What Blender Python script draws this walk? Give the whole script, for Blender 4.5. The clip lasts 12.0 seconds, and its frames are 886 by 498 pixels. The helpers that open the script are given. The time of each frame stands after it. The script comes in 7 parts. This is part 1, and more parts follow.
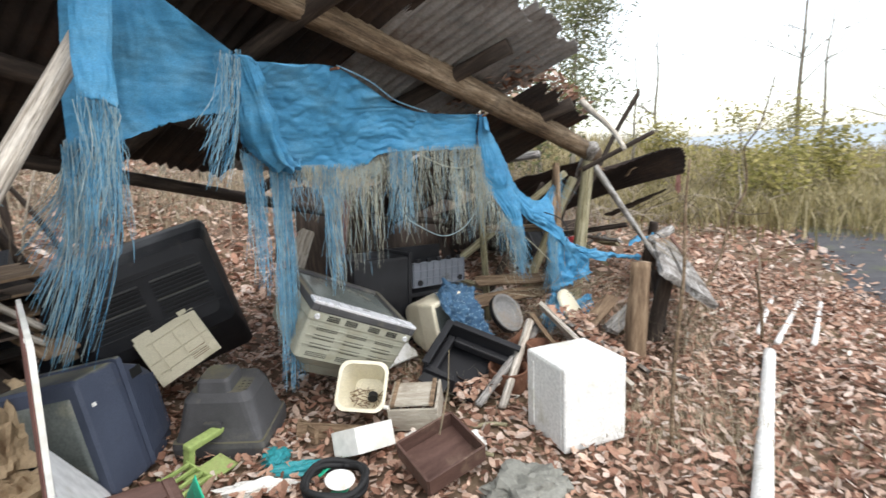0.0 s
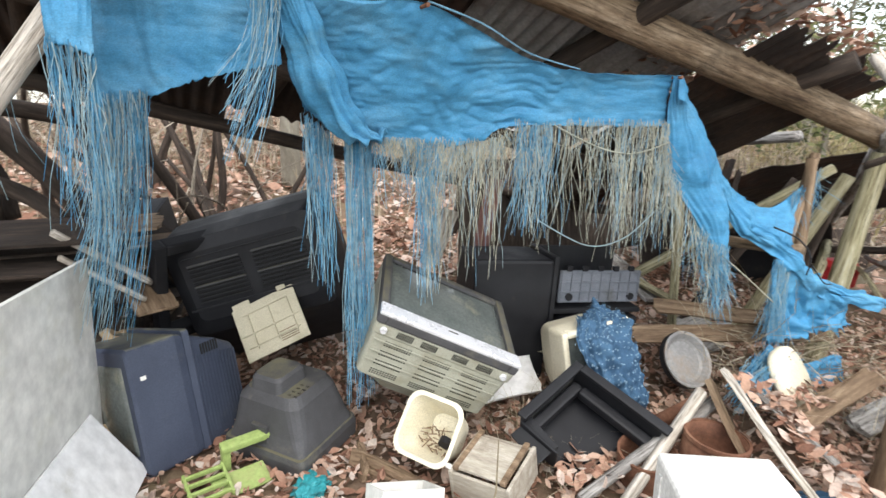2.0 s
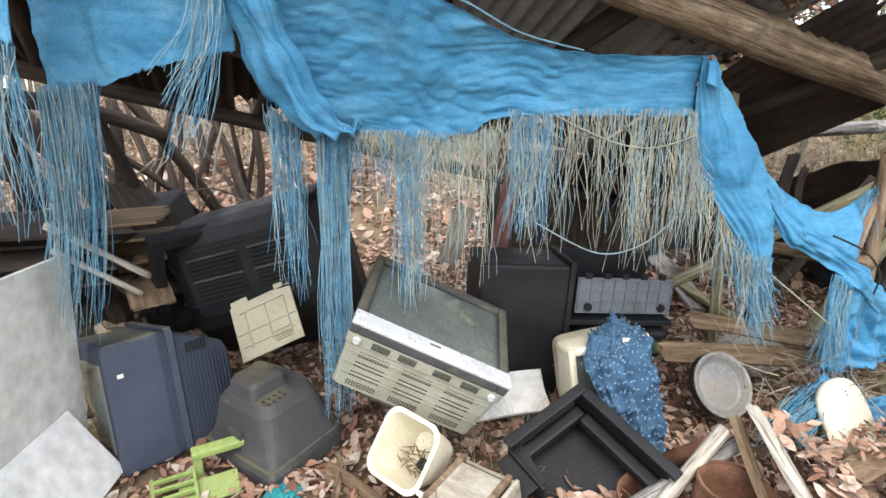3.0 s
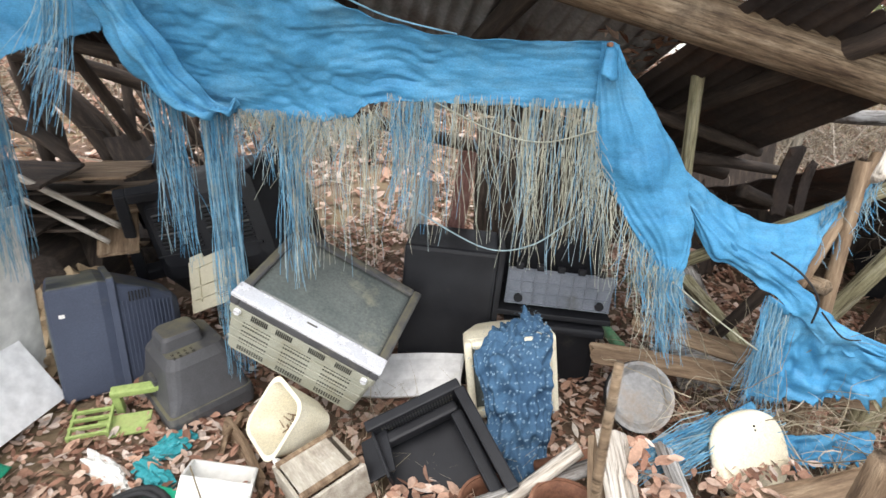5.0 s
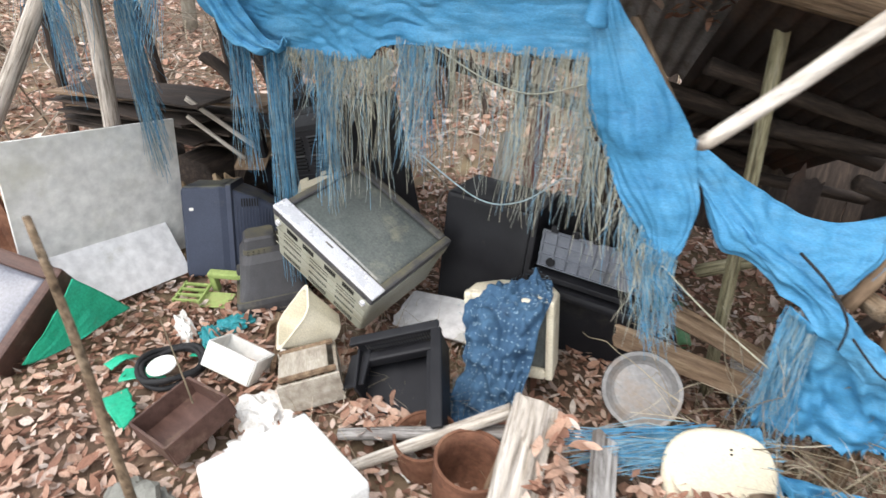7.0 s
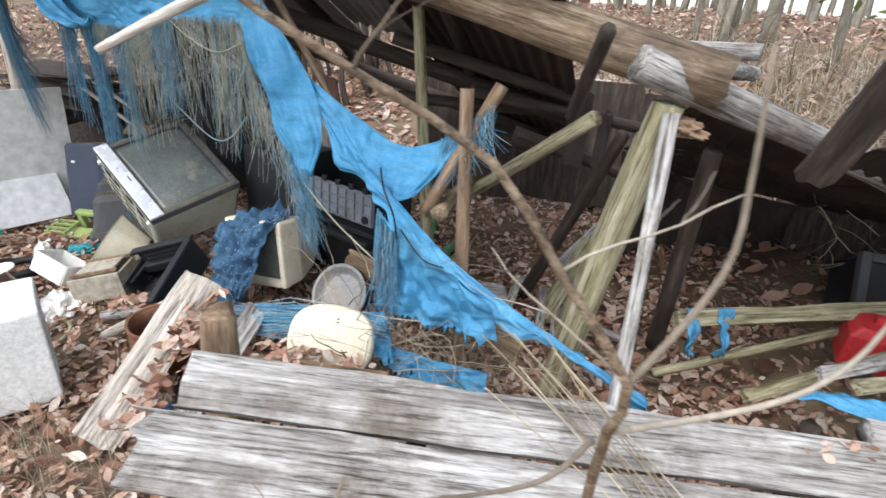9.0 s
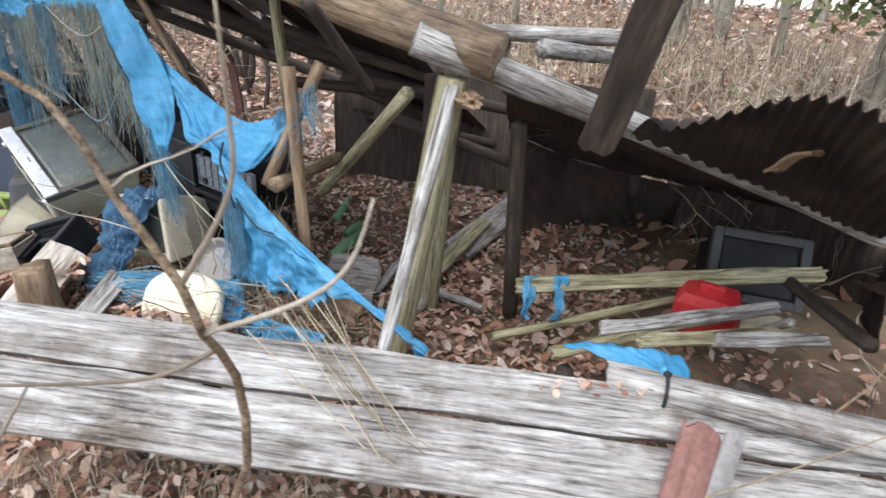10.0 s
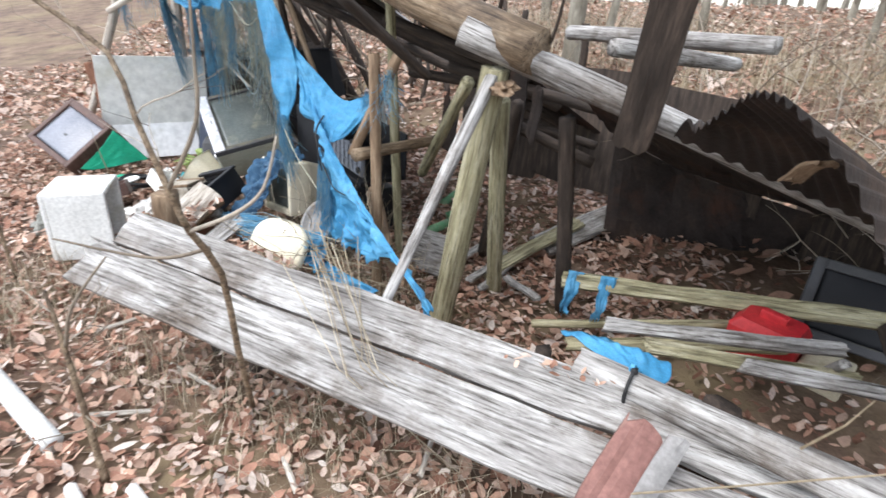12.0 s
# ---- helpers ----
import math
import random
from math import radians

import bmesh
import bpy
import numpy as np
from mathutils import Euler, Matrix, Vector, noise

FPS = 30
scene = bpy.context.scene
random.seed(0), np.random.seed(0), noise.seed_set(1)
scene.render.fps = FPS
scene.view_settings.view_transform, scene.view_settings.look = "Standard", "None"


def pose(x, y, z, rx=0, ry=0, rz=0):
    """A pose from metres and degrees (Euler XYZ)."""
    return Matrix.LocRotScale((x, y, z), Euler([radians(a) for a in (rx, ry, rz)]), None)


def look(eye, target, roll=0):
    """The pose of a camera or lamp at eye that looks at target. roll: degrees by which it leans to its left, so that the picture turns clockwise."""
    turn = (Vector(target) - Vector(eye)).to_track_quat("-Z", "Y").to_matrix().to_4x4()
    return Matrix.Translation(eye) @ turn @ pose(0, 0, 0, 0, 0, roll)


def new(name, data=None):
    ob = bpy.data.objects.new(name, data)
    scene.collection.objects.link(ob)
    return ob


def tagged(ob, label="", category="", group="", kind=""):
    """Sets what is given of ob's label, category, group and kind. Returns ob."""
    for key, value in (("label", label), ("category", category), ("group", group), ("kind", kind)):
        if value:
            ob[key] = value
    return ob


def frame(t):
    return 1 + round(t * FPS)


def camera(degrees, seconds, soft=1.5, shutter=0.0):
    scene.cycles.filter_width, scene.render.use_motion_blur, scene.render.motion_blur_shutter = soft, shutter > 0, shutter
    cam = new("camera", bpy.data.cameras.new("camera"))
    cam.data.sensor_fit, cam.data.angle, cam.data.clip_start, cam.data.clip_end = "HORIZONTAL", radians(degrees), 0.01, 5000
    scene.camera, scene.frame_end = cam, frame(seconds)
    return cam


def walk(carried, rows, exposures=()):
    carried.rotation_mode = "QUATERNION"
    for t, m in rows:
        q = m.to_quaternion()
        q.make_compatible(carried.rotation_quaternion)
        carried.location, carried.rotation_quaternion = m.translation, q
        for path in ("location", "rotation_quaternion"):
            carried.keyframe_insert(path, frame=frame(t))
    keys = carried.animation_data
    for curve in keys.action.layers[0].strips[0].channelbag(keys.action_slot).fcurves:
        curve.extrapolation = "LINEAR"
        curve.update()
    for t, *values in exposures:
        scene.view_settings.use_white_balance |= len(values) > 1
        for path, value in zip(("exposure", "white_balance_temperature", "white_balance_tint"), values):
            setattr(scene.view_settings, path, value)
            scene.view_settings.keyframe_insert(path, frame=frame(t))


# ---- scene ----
cam = camera(78.9, 12.0, shutter=0.3)
PATH = [
    (0, (-0.355, -1.197, 1.467), (0.038, 0.733, 1.118), -2.4),
    (0.5, (-0.22, -1.019, 1.497), (-0.115, 0.942, 1.116), -1.3),
    (1, (-0.041, -0.745, 1.524), (-0.077, 1.213, 1.121), -0.6),
    (1.5, (0.115, -0.519, 1.498), (-0.049, 1.426, 1.062), -0.3),
    (2, (0.283, -0.37, 1.515), (-0.205, 1.511, 1.042), 0.7),
    (2.5, (0.396, -0.202, 1.505), (-0.226, 1.632, 1.007), 1.2),
    (2.7, (0.448, -0.129, 1.507), (-0.213, 1.692, 1.01), 0.7),
    (4.3, (1.049, 0.244, 1.596), (0.084, 1.87, 0.943), 1.5),
    (4.5, (1.122, 0.315, 1.6), (0.163, 1.939, 0.933), 1.6),
    (5, (1.249, 0.411, 1.665), (0.228, 1.985, 0.972), 2.0),
    (5.5, (1.377, 0.359, 1.682), (0.165, 1.787, 0.981), 2.6),
    (6, (1.481, 0.508, 1.641), (0.093, 1.76, 0.931), 3.0),
    (6.2, (1.512, 0.659, 1.61), (0.075, 1.831, 0.86), 2.4),
    (6.5, (1.571, 0.745, 1.653), (0.123, 1.85, 0.827), 2.8),
    (7, (1.912, 0.96, 1.654), (0.392, 1.945, 0.808), 2.5),
    (7.2, (2.073, 1.038, 1.67), (0.531, 1.988, 0.822), 2.1),
    (8.8, (3.174, 1.84, 1.64), (1.555, 2.661, 0.801), 2.6),
    (9, (3.242, 1.914, 1.605), (1.641, 2.784, 0.781), 2.7),
    (9.5, (3.497, 2.212, 1.622), (1.9, 3.078, 0.786), 2.4),
    (10, (3.745, 2.461, 1.584), (2.143, 3.322, 0.752), 2.5),
    (10.5, (3.922, 2.738, 1.562), (2.299, 3.55, 0.721), 2.6),
    (11, (4.019, 2.95, 1.553), (2.346, 3.65, 0.709), 2.5),
    (11.5, (4.076, 2.959, 1.547), (2.336, 3.454, 0.694), 2.9),
    (12, (4.132, 2.932, 1.576), (2.338, 3.198, 0.733), 3.2),
]
walk(cam, [(t, look(eye, target, roll)) for t, eye, target, roll in PATH], [(0, 0.0, 6700, 9), (2.5, 0.34, 6750, 9), (7, 0.22, 6700, 11), (9, 0.12, 6450, 10), (12, 0.36, 6350, 10)])

# ---- light ----
world = bpy.data.worlds.new("overcast_sky")
scene.world = world
world.use_nodes = True
_n, _l = world.node_tree.nodes, world.node_tree.links
_sky = _n.new("ShaderNodeTexSky")
_sky.sky_type = "NISHITA"
_sky.sun_disc = False
_sky.sun_elevation, _sky.sun_rotation = radians(60), radians(158)
_sky.air_density, _sky.dust_density, _sky.ozone_density = 1.0, 1.6, 1.0
_hs = _n.new("ShaderNodeHueSaturation")
_hs.inputs["Saturation"].default_value = 0.35
_l.new(_sky.outputs[0], _hs.inputs["Color"])
_l.new(_hs.outputs[0], _n["Background"].inputs["Color"])
_n["Background"].inputs["Strength"].default_value = 0.42
sun = new("sun", bpy.data.lights.new("sun", "SUN"))
sun.data.energy, sun.data.angle, sun.data.color = 1.2, radians(60), (1, 0.985, 0.96)
sun.matrix_world = look((2, -5, 9), (0, 0, 0))


# ---- materials ----
def nd(nt, kind, **kw):
    n = nt.nodes.new(kind)
    for k, v in kw.items():
        n.inputs[k.replace("_", " ")].default_value = v
    return n


def ramp(nt, src, stops):
    r = nt.nodes.new("ShaderNodeValToRGB")
    while len(r.color_ramp.elements) < len(stops):
        r.color_ramp.elements.new(0.5)
    for e, (p, c) in zip(r.color_ramp.elements, stops):
        e.position, e.color = p, (*c, 1) if len(c) == 3 else c
    nt.links.new(src, r.inputs["Fac"])
    return r.outputs["Color"]


def mixc(nt, a, b, fac, mode="MIX"):
    m = nt.nodes.new("ShaderNodeMixRGB")
    m.blend_type = mode
    for s, i in ((fac, 0), (a, 1), (b, 2)):
        if hasattr(s, "links"):
            nt.links.new(s, m.inputs[i])
        else:
            m.inputs[i].default_value = s if isinstance(s, (int, float)) else (*s, 1)
    return m.outputs[0]


def material(name, stops, scale=6.0, stretch=(1, 1, 1), rough=0.8, metal=0.0, bump=0.3, fine=60.0, dirt=None, dirt_scale=2.0, dirt_at=0.55,
             island=None, translucent=0.0, moss=None, spec=0.28, per_object=0.0, crack=0.0, crack_scale=(1.8, 36, 36)):
    """A weathered surface: coarse colour noise, fine grain and relief, patches of dirt, and moss where asked."""
    m = bpy.data.materials.new(name)
    m.use_nodes = True
    nt = m.node_tree
    bs = nt.nodes["Principled BSDF"]
    tc = nt.nodes.new("ShaderNodeTexCoord")
    mp = nt.nodes.new("ShaderNodeMapping")
    mp.inputs["Scale"].default_value = stretch
    nt.links.new(tc.outputs["Object"], mp.inputs["Vector"])
    if per_object:
        oi = nt.nodes.new("ShaderNodeObjectInfo")
        mul = nt.nodes.new("ShaderNodeMath")
        mul.operation = "MULTIPLY"
        mul.inputs[1].default_value = 37.0
        nt.links.new(oi.outputs["Random"], mul.inputs[0])
        nt.links.new(mul.outputs[0], mp.inputs["Location"])
    coarse = nd(nt, "ShaderNodeTexNoise", Scale=scale, Detail=6.0, Roughness=0.65)
    grain = nd(nt, "ShaderNodeTexNoise", Scale=fine, Detail=3.0, Roughness=0.6)
    for t in (coarse, grain):
        nt.links.new(mp.outputs[0], t.inputs["Vector"])
    if island:
        geo = nt.nodes.new("ShaderNodeNewGeometry")
        col = ramp(nt, geo.outputs["Random Per Island"], island)
        col = mixc(nt, col, ramp(nt, coarse.outputs["Fac"], [(0.3, (0.6, 0.6, 0.6)), (0.7, (1.15, 1.15, 1.15))]), 1.0, "MULTIPLY")
    else:
        col = ramp(nt, coarse.outputs["Fac"], stops)
    col = mixc(nt, col, ramp(nt, grain.outputs["Fac"], [(0.3, (0.72, 0.72, 0.72)), (0.7, (1.18, 1.18, 1.18))]), 0.7, "MULTIPLY")
    if dirt:
        dn = nd(nt, "ShaderNodeTexNoise", Scale=dirt_scale, Detail=7.0, Roughness=0.7)
        nt.links.new(tc.outputs["Object"], dn.inputs["Vector"])
        mask = ramp(nt, dn.outputs["Fac"], [(dirt_at - 0.08, (0, 0, 0)), (dirt_at + 0.1, (1, 1, 1))])
        col = mixc(nt, col, dirt, mask)
    if moss:
        geo2 = nt.nodes.new("ShaderNodeNewGeometry")
        sep = nt.nodes.new("ShaderNodeSeparateXYZ")
        nt.links.new(geo2.outputs["Normal"], sep.inputs[0])
        mm = nt.nodes.new("ShaderNodeMath")
        mm.operation = "MULTIPLY"
        nt.links.new(sep.outputs["Z"], mm.inputs[0])
        nt.links.new(coarse.outputs["Fac"], mm.inputs[1])
        col = mixc(nt, col, moss, ramp(nt, mm.outputs[0], [(0.36, (0, 0, 0)), (0.56, (1, 1, 1))]))
    if crack:
        mp2 = nt.nodes.new("ShaderNodeMapping")
        mp2.inputs["Scale"].default_value = crack_scale
        nt.links.new(tc.outputs["Object"], mp2.inputs["Vector"])
        if per_object:
            nt.links.new(mul.outputs[0], mp2.inputs["Location"])
        cn = nd(nt, "ShaderNodeTexNoise", Scale=2.2, Detail=5.0, Roughness=0.7)
        nt.links.new(mp2.outputs[0], cn.inputs["Vector"])
        lines = ramp(nt, cn.outputs["Fac"], [(0.36, (0.16, 0.145, 0.13)), (0.44, (0.62, 0.61, 0.60)), (0.52, (0.95, 0.95, 0.95)), (0.66, (1.12, 1.12, 1.12))])
        col = mixc(nt, col, lines, crack, "MULTIPLY")
    nt.links.new(col, bs.inputs["Base Color"])
    bs.inputs["Metallic"].default_value = metal
    bs.inputs["Specular IOR Level"].default_value = spec
    rr = ramp(nt, coarse.outputs["Fac"], [(0.3, (max(0.02, rough - 0.12),) * 3), (0.7, (min(1, rough + 0.12),) * 3)])
    nt.links.new(rr, bs.inputs["Roughness"])
    if bump:
        bp = nd(nt, "ShaderNodeBump", Strength=bump, Distance=0.01)
        hm = mixc(nt, coarse.outputs["Fac"], cn.outputs["Fac"] if crack else grain.outputs["Fac"], 0.6)
        nt.links.new(hm, bp.inputs["Height"])
        nt.links.new(bp.outputs[0], bs.inputs["Normal"])
    if translucent:
        tr = nt.nodes.new("ShaderNodeBsdfTranslucent")
        mx = nt.nodes.new("ShaderNodeMixShader")
        mx.inputs[0].default_value = translucent
        nt.links.new(col, tr.inputs["Color"])
        nt.links.new(bs.outputs[0], mx.inputs[1])
        nt.links.new(tr.outputs[0], mx.inputs[2])
        nt.links.new(mx.outputs[0], nt.nodes["Material Output"].inputs["Surface"])
    return m


GREYWOOD = material("weathered_grey_wood", [(0.3, (0.17, 0.155, 0.145)), (0.5, (0.35, 0.335, 0.315)), (0.7, (0.55, 0.54, 0.52))], 4, (0.8, 5, 5), 0.85, bump=1.0, crack=0.9, fine=28, dirt=(0.13, 0.105, 0.085), dirt_scale=2.6, dirt_at=0.57, per_object=1)
STAINWOOD = material("stained_olive_grey_wood", [(0.3, (0.07, 0.062, 0.048)), (0.5, (0.15, 0.138, 0.11)), (0.7, (0.26, 0.245, 0.20))], 4, (0.8, 5, 5), 0.85, bump=1.0, crack=0.9, fine=28, dirt=(0.17, 0.15, 0.08), dirt_at=0.60, per_object=1)
PALEWOOD = material("bleached_wood", [(0.3, (0.34, 0.29, 0.23)), (0.5, (0.55, 0.50, 0.43)), (0.7, (0.70, 0.66, 0.60))], 4, (1, 10, 10), 0.8, bump=0.8, fine=30, per_object=1, crack=0.8)
BOXWOOD = material("dusty_beige_wood", [(0.3, (0.30, 0.26, 0.21)), (0.5, (0.42, 0.38, 0.31)), (0.7, (0.54, 0.50, 0.43))], 4, (1, 6, 6), 0.8, bump=0.4, fine=30, per_object=1, dirt=(0.20, 0.16, 0.12), dirt_scale=4, dirt_at=0.6)
BROWNWOOD = material("old_brown_wood", [(0.3, (0.10, 0.065, 0.04)), (0.5, (0.22, 0.15, 0.095)), (0.7, (0.36, 0.27, 0.18))], 4, (1, 9, 9), 0.8, bump=0.7, fine=28, per_object=1)
BARKLOG = material("peeled_log_wood", [(0.3, (0.10, 0.065, 0.04)), (0.5, (0.23, 0.165, 0.105)), (0.7, (0.40, 0.32, 0.23))], 3, (1, 7, 7), 0.75, bump=0.8, crack=0.8, fine=24, dirt=(0.07, 0.05, 0.035), dirt_at=0.58, per_object=1)
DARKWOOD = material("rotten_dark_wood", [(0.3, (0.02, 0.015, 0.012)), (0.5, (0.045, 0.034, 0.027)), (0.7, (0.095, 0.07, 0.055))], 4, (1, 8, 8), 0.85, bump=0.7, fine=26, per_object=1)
MOSSWOOD = material("mossy_wood", [(0.3, (0.16, 0.14, 0.08)), (0.5, (0.34, 0.31, 0.19)), (0.7, (0.48, 0.45, 0.33))], 4, (1, 9, 9), 0.85, bump=0.8, fine=28, per_object=1, crack=0.8)
REDPAINT = material("faded_red_brown_paint", [(0.3, (0.15, 0.07, 0.058)), (0.7, (0.25, 0.13, 0.11))], 7, rough=0.7, bump=0.25, dirt=(0.30, 0.24, 0.20), dirt_at=0.66)
EARTH = material("forest_soil", [(0.3, (0.07, 0.045, 0.03)), (0.5, (0.15, 0.10, 0.07)), (0.7, (0.25, 0.18, 0.13))], 3, rough=0.95, bump=1.0, fine=45, dirt=(0.22, 0.17, 0.10), dirt_scale=0.7)
ASPHALT = material("old_asphalt", [(0.3, (0.055, 0.055, 0.06)), (0.7, (0.11, 0.11, 0.115))], 4, rough=0.9, bump=0.5, fine=220, dirt=(0.13, 0.15, 0.05), dirt_scale=1.3, dirt_at=0.60)
LEAF = material("dead_leaf", [], 8, rough=0.75, bump=0.15, fine=90, translucent=0.15,
                island=[(0.0, (0.15, 0.075, 0.05)), (0.22, (0.36, 0.19, 0.13)), (0.5, (0.53, 0.335, 0.24)), (0.75, (0.65, 0.48, 0.38)), (0.92, (0.68, 0.55, 0.47)), (1.0, (0.74, 0.66, 0.58))])
STRAW = material("dry_grass", [], 8, rough=0.8, bump=0, island=[(0.0, (0.26, 0.20, 0.13)), (0.5, (0.46, 0.39, 0.27)), (1.0, (0.64, 0.57, 0.44))], translucent=0.25)
THICKET = material("bamboo_grass", [], 5, rough=0.7, bump=0, island=[(0.0, (0.17, 0.155, 0.07)), (0.45, (0.40, 0.34, 0.16)), (0.8, (0.55, 0.47, 0.27)), (1.0, (0.64, 0.56, 0.38))], translucent=0.3)
SHRUBLEAF = material("yellow_green_leaf", [], 8, rough=0.6, bump=0, island=[(0.0, (0.15, 0.15, 0.04)), (0.5, (0.36, 0.33, 0.09)), (1.0, (0.52, 0.45, 0.18))], translucent=0.35)
TWIG = material("dry_twig", [], 9, rough=0.85, bump=0.2, island=[(0.0, (0.13, 0.10, 0.075)), (0.5, (0.30, 0.25, 0.19)), (1.0, (0.52, 0.46, 0.38))])
BARK = material("tree_bark", [(0.3, (0.10, 0.085, 0.065)), (0.5, (0.21, 0.19, 0.15)), (0.7, (0.36, 0.34, 0.28))], 5, (1, 1, 0.35), 0.9, bump=0.8, fine=30, per_object=1)
FOLIAGE = material("evergreen_leaf", [], 8, rough=0.6, bump=0, island=[(0.0, (0.06, 0.08, 0.03)), (0.6, (0.16, 0.18, 0.07)), (1.0, (0.30, 0.29, 0.14))], translucent=0.3)
TARP = material("blue_woven_tarpaulin", [(0.28, (0.05, 0.25, 0.47)), (0.5, (0.085, 0.34, 0.58)), (0.72, (0.16, 0.43, 0.65))], 3.2, (1, 1, 1.6), 0.5, bump=1.0, crack=0.22, crack_scale=(2.2, 2.2, 9), fine=150, dirt=(0.16, 0.36, 0.47), dirt_scale=2.2, dirt_at=0.70, translucent=0.22)
STRAND = material("frayed_tarpaulin_thread", [], 10, rough=0.6, bump=0, translucent=0.25,
                  island=[(0.0, (0.14, 0.38, 0.58)), (0.16, (0.30, 0.47, 0.56)), (0.32, (0.46, 0.50, 0.44)), (0.7, (0.47, 0.46, 0.35)), (1.0, (0.66, 0.65, 0.53))])
BLUESTRAND = material("blue_thread", [], 10, rough=0.6, bump=0, translucent=0.25, island=[(0.0, (0.07, 0.30, 0.52)), (0.45, (0.16, 0.40, 0.58)), (0.8, (0.34, 0.50, 0.56)), (1.0, (0.48, 0.56, 0.53))])
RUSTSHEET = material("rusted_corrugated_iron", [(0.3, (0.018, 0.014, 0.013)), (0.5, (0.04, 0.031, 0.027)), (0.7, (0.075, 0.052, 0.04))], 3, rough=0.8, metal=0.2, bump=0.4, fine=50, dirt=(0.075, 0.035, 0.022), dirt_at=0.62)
GREYSHEET = material("grey_zinc_sheet", [(0.3, (0.15, 0.145, 0.14)), (0.5, (0.27, 0.26, 0.25)), (0.7, (0.40, 0.39, 0.38))], 3, rough=0.65, metal=0.25, bump=0.2, fine=60, dirt=(0.09, 0.045, 0.03), dirt_scale=1.6, dirt_at=0.60)
BLACKPLASTIC = material("dusty_black_plastic", [(0.3, (0.008, 0.008, 0.010)), (0.7, (0.02, 0.021, 0.024))], 5, rough=0.55, bump=0.08, fine=200, dirt=(0.06, 0.055, 0.045), dirt_scale=3, dirt_at=0.68, spec=0.3)
GREYPLASTIC = material("dark_grey_plastic", [(0.3, (0.05, 0.05, 0.052)), (0.7, (0.085, 0.085, 0.09))], 5, rough=0.6, bump=0.1, fine=220, dirt=(0.16, 0.15, 0.12), dirt_scale=3, dirt_at=0.64, moss=(0.13, 0.12, 0.08))
BLUEPLASTIC = material("slate_blue_plastic", [(0.3, (0.045, 0.055, 0.085)), (0.7, (0.07, 0.085, 0.125))], 4, rough=0.55, bump=0.08, fine=220, dirt=(0.11, 0.115, 0.12), dirt_scale=3, dirt_at=0.66, moss=(0.20, 0.20, 0.15))
OLIVEPLASTIC = material("olive_grey_plastic", [(0.3, (0.29, 0.29, 0.23)), (0.7, (0.40, 0.40, 0.33))], 4, rough=0.5, bump=0.06, fine=200, dirt=(0.24, 0.22, 0.15), dirt_scale=3, dirt_at=0.6)
SLATEPLASTIC = material("slate_grey_plastic", [(0.3, (0.13, 0.145, 0.17)), (0.7, (0.20, 0.215, 0.245))], 5, rough=0.55, bump=0.06, fine=200, dirt=(0.10, 0.10, 0.09), dirt_scale=4, dirt_at=0.64)
SILVER = material("silver_plastic", [(0.3, (0.68, 0.69, 0.72)), (0.7, (0.80, 0.81, 0.84))], 4, rough=0.3, metal=0.3, bump=0.03, fine=200, dirt=(0.35, 0.34, 0.30), dirt_scale=4, dirt_at=0.7, spec=0.5)
SLOT = material("vent_slot_black", [(0.3, (0.012, 0.012, 0.012)), (0.7, (0.025, 0.025, 0.022))], 5, rough=0.9, bump=0)
SCREEN = material("dusty_screen_glass", [(0.3, (0.085, 0.10, 0.095)), (0.7, (0.16, 0.175, 0.165))], 3, rough=0.16, bump=0.02, fine=80, dirt=(0.26, 0.25, 0.19), dirt_scale=2.5, dirt_at=0.6, spec=0.5)
# The sky mirrored in the dark tube is painted into this pale base.
SKYTINTSCREEN = material("sky_tinted_screen_glass", [(0.3, (0.16, 0.17, 0.20)), (0.7, (0.24, 0.25, 0.28))], 3, rough=0.14, bump=0.01, fine=80, spec=0.5)
CREAM = material("yellowed_cream_plastic", [(0.3, (0.66, 0.60, 0.44)), (0.7, (0.80, 0.75, 0.60))], 4, rough=0.5, bump=0.06, fine=150, dirt=(0.44, 0.38, 0.24), dirt_scale=5, dirt_at=0.64)
BEIGE = material("beige_plastic_panel", [(0.3, (0.46, 0.42, 0.30)), (0.7, (0.60, 0.56, 0.43))], 5, rough=0.6, bump=0.06, fine=150, dirt=(0.33, 0.29, 0.19), dirt_scale=5, dirt_at=0.62)
STYRO = material("dirty_polystyrene", [(0.3, (0.66, 0.66, 0.63)), (0.7, (0.78, 0.78, 0.75))], 6, rough=0.9, bump=0.25, fine=60, dirt=(0.50, 0.49, 0.40), dirt_scale=4, dirt_at=0.62)
WHITEPLASTIC = material("white_plastic", [(0.3, (0.72, 0.71, 0.67)), (0.7, (0.84, 0.83, 0.80))], 6, rough=0.5, bump=0.05, fine=120, dirt=(0.45, 0.40, 0.32), dirt_scale=6, dirt_at=0.60)
LIME = material("lime_green_plastic", [(0.3, (0.27, 0.36, 0.11)), (0.7, (0.36, 0.45, 0.17))], 6, rough=0.45, bump=0.04, dirt=(0.36, 0.36, 0.16), dirt_scale=7, dirt_at=0.62)
EMERALD = material("emerald_green_sheet", [(0.3, (0.01, 0.34, 0.18)), (0.7, (0.03, 0.46, 0.28))], 5, rough=0.45, bump=0.1, fine=90, dirt=(0.10, 0.30, 0.18), dirt_scale=4, dirt_at=0.66)
TEAL = material("teal_plastic_film", [(0.3, (0.02, 0.22, 0.24)), (0.7, (0.05, 0.32, 0.36))], 7, rough=0.4, bump=0.2)
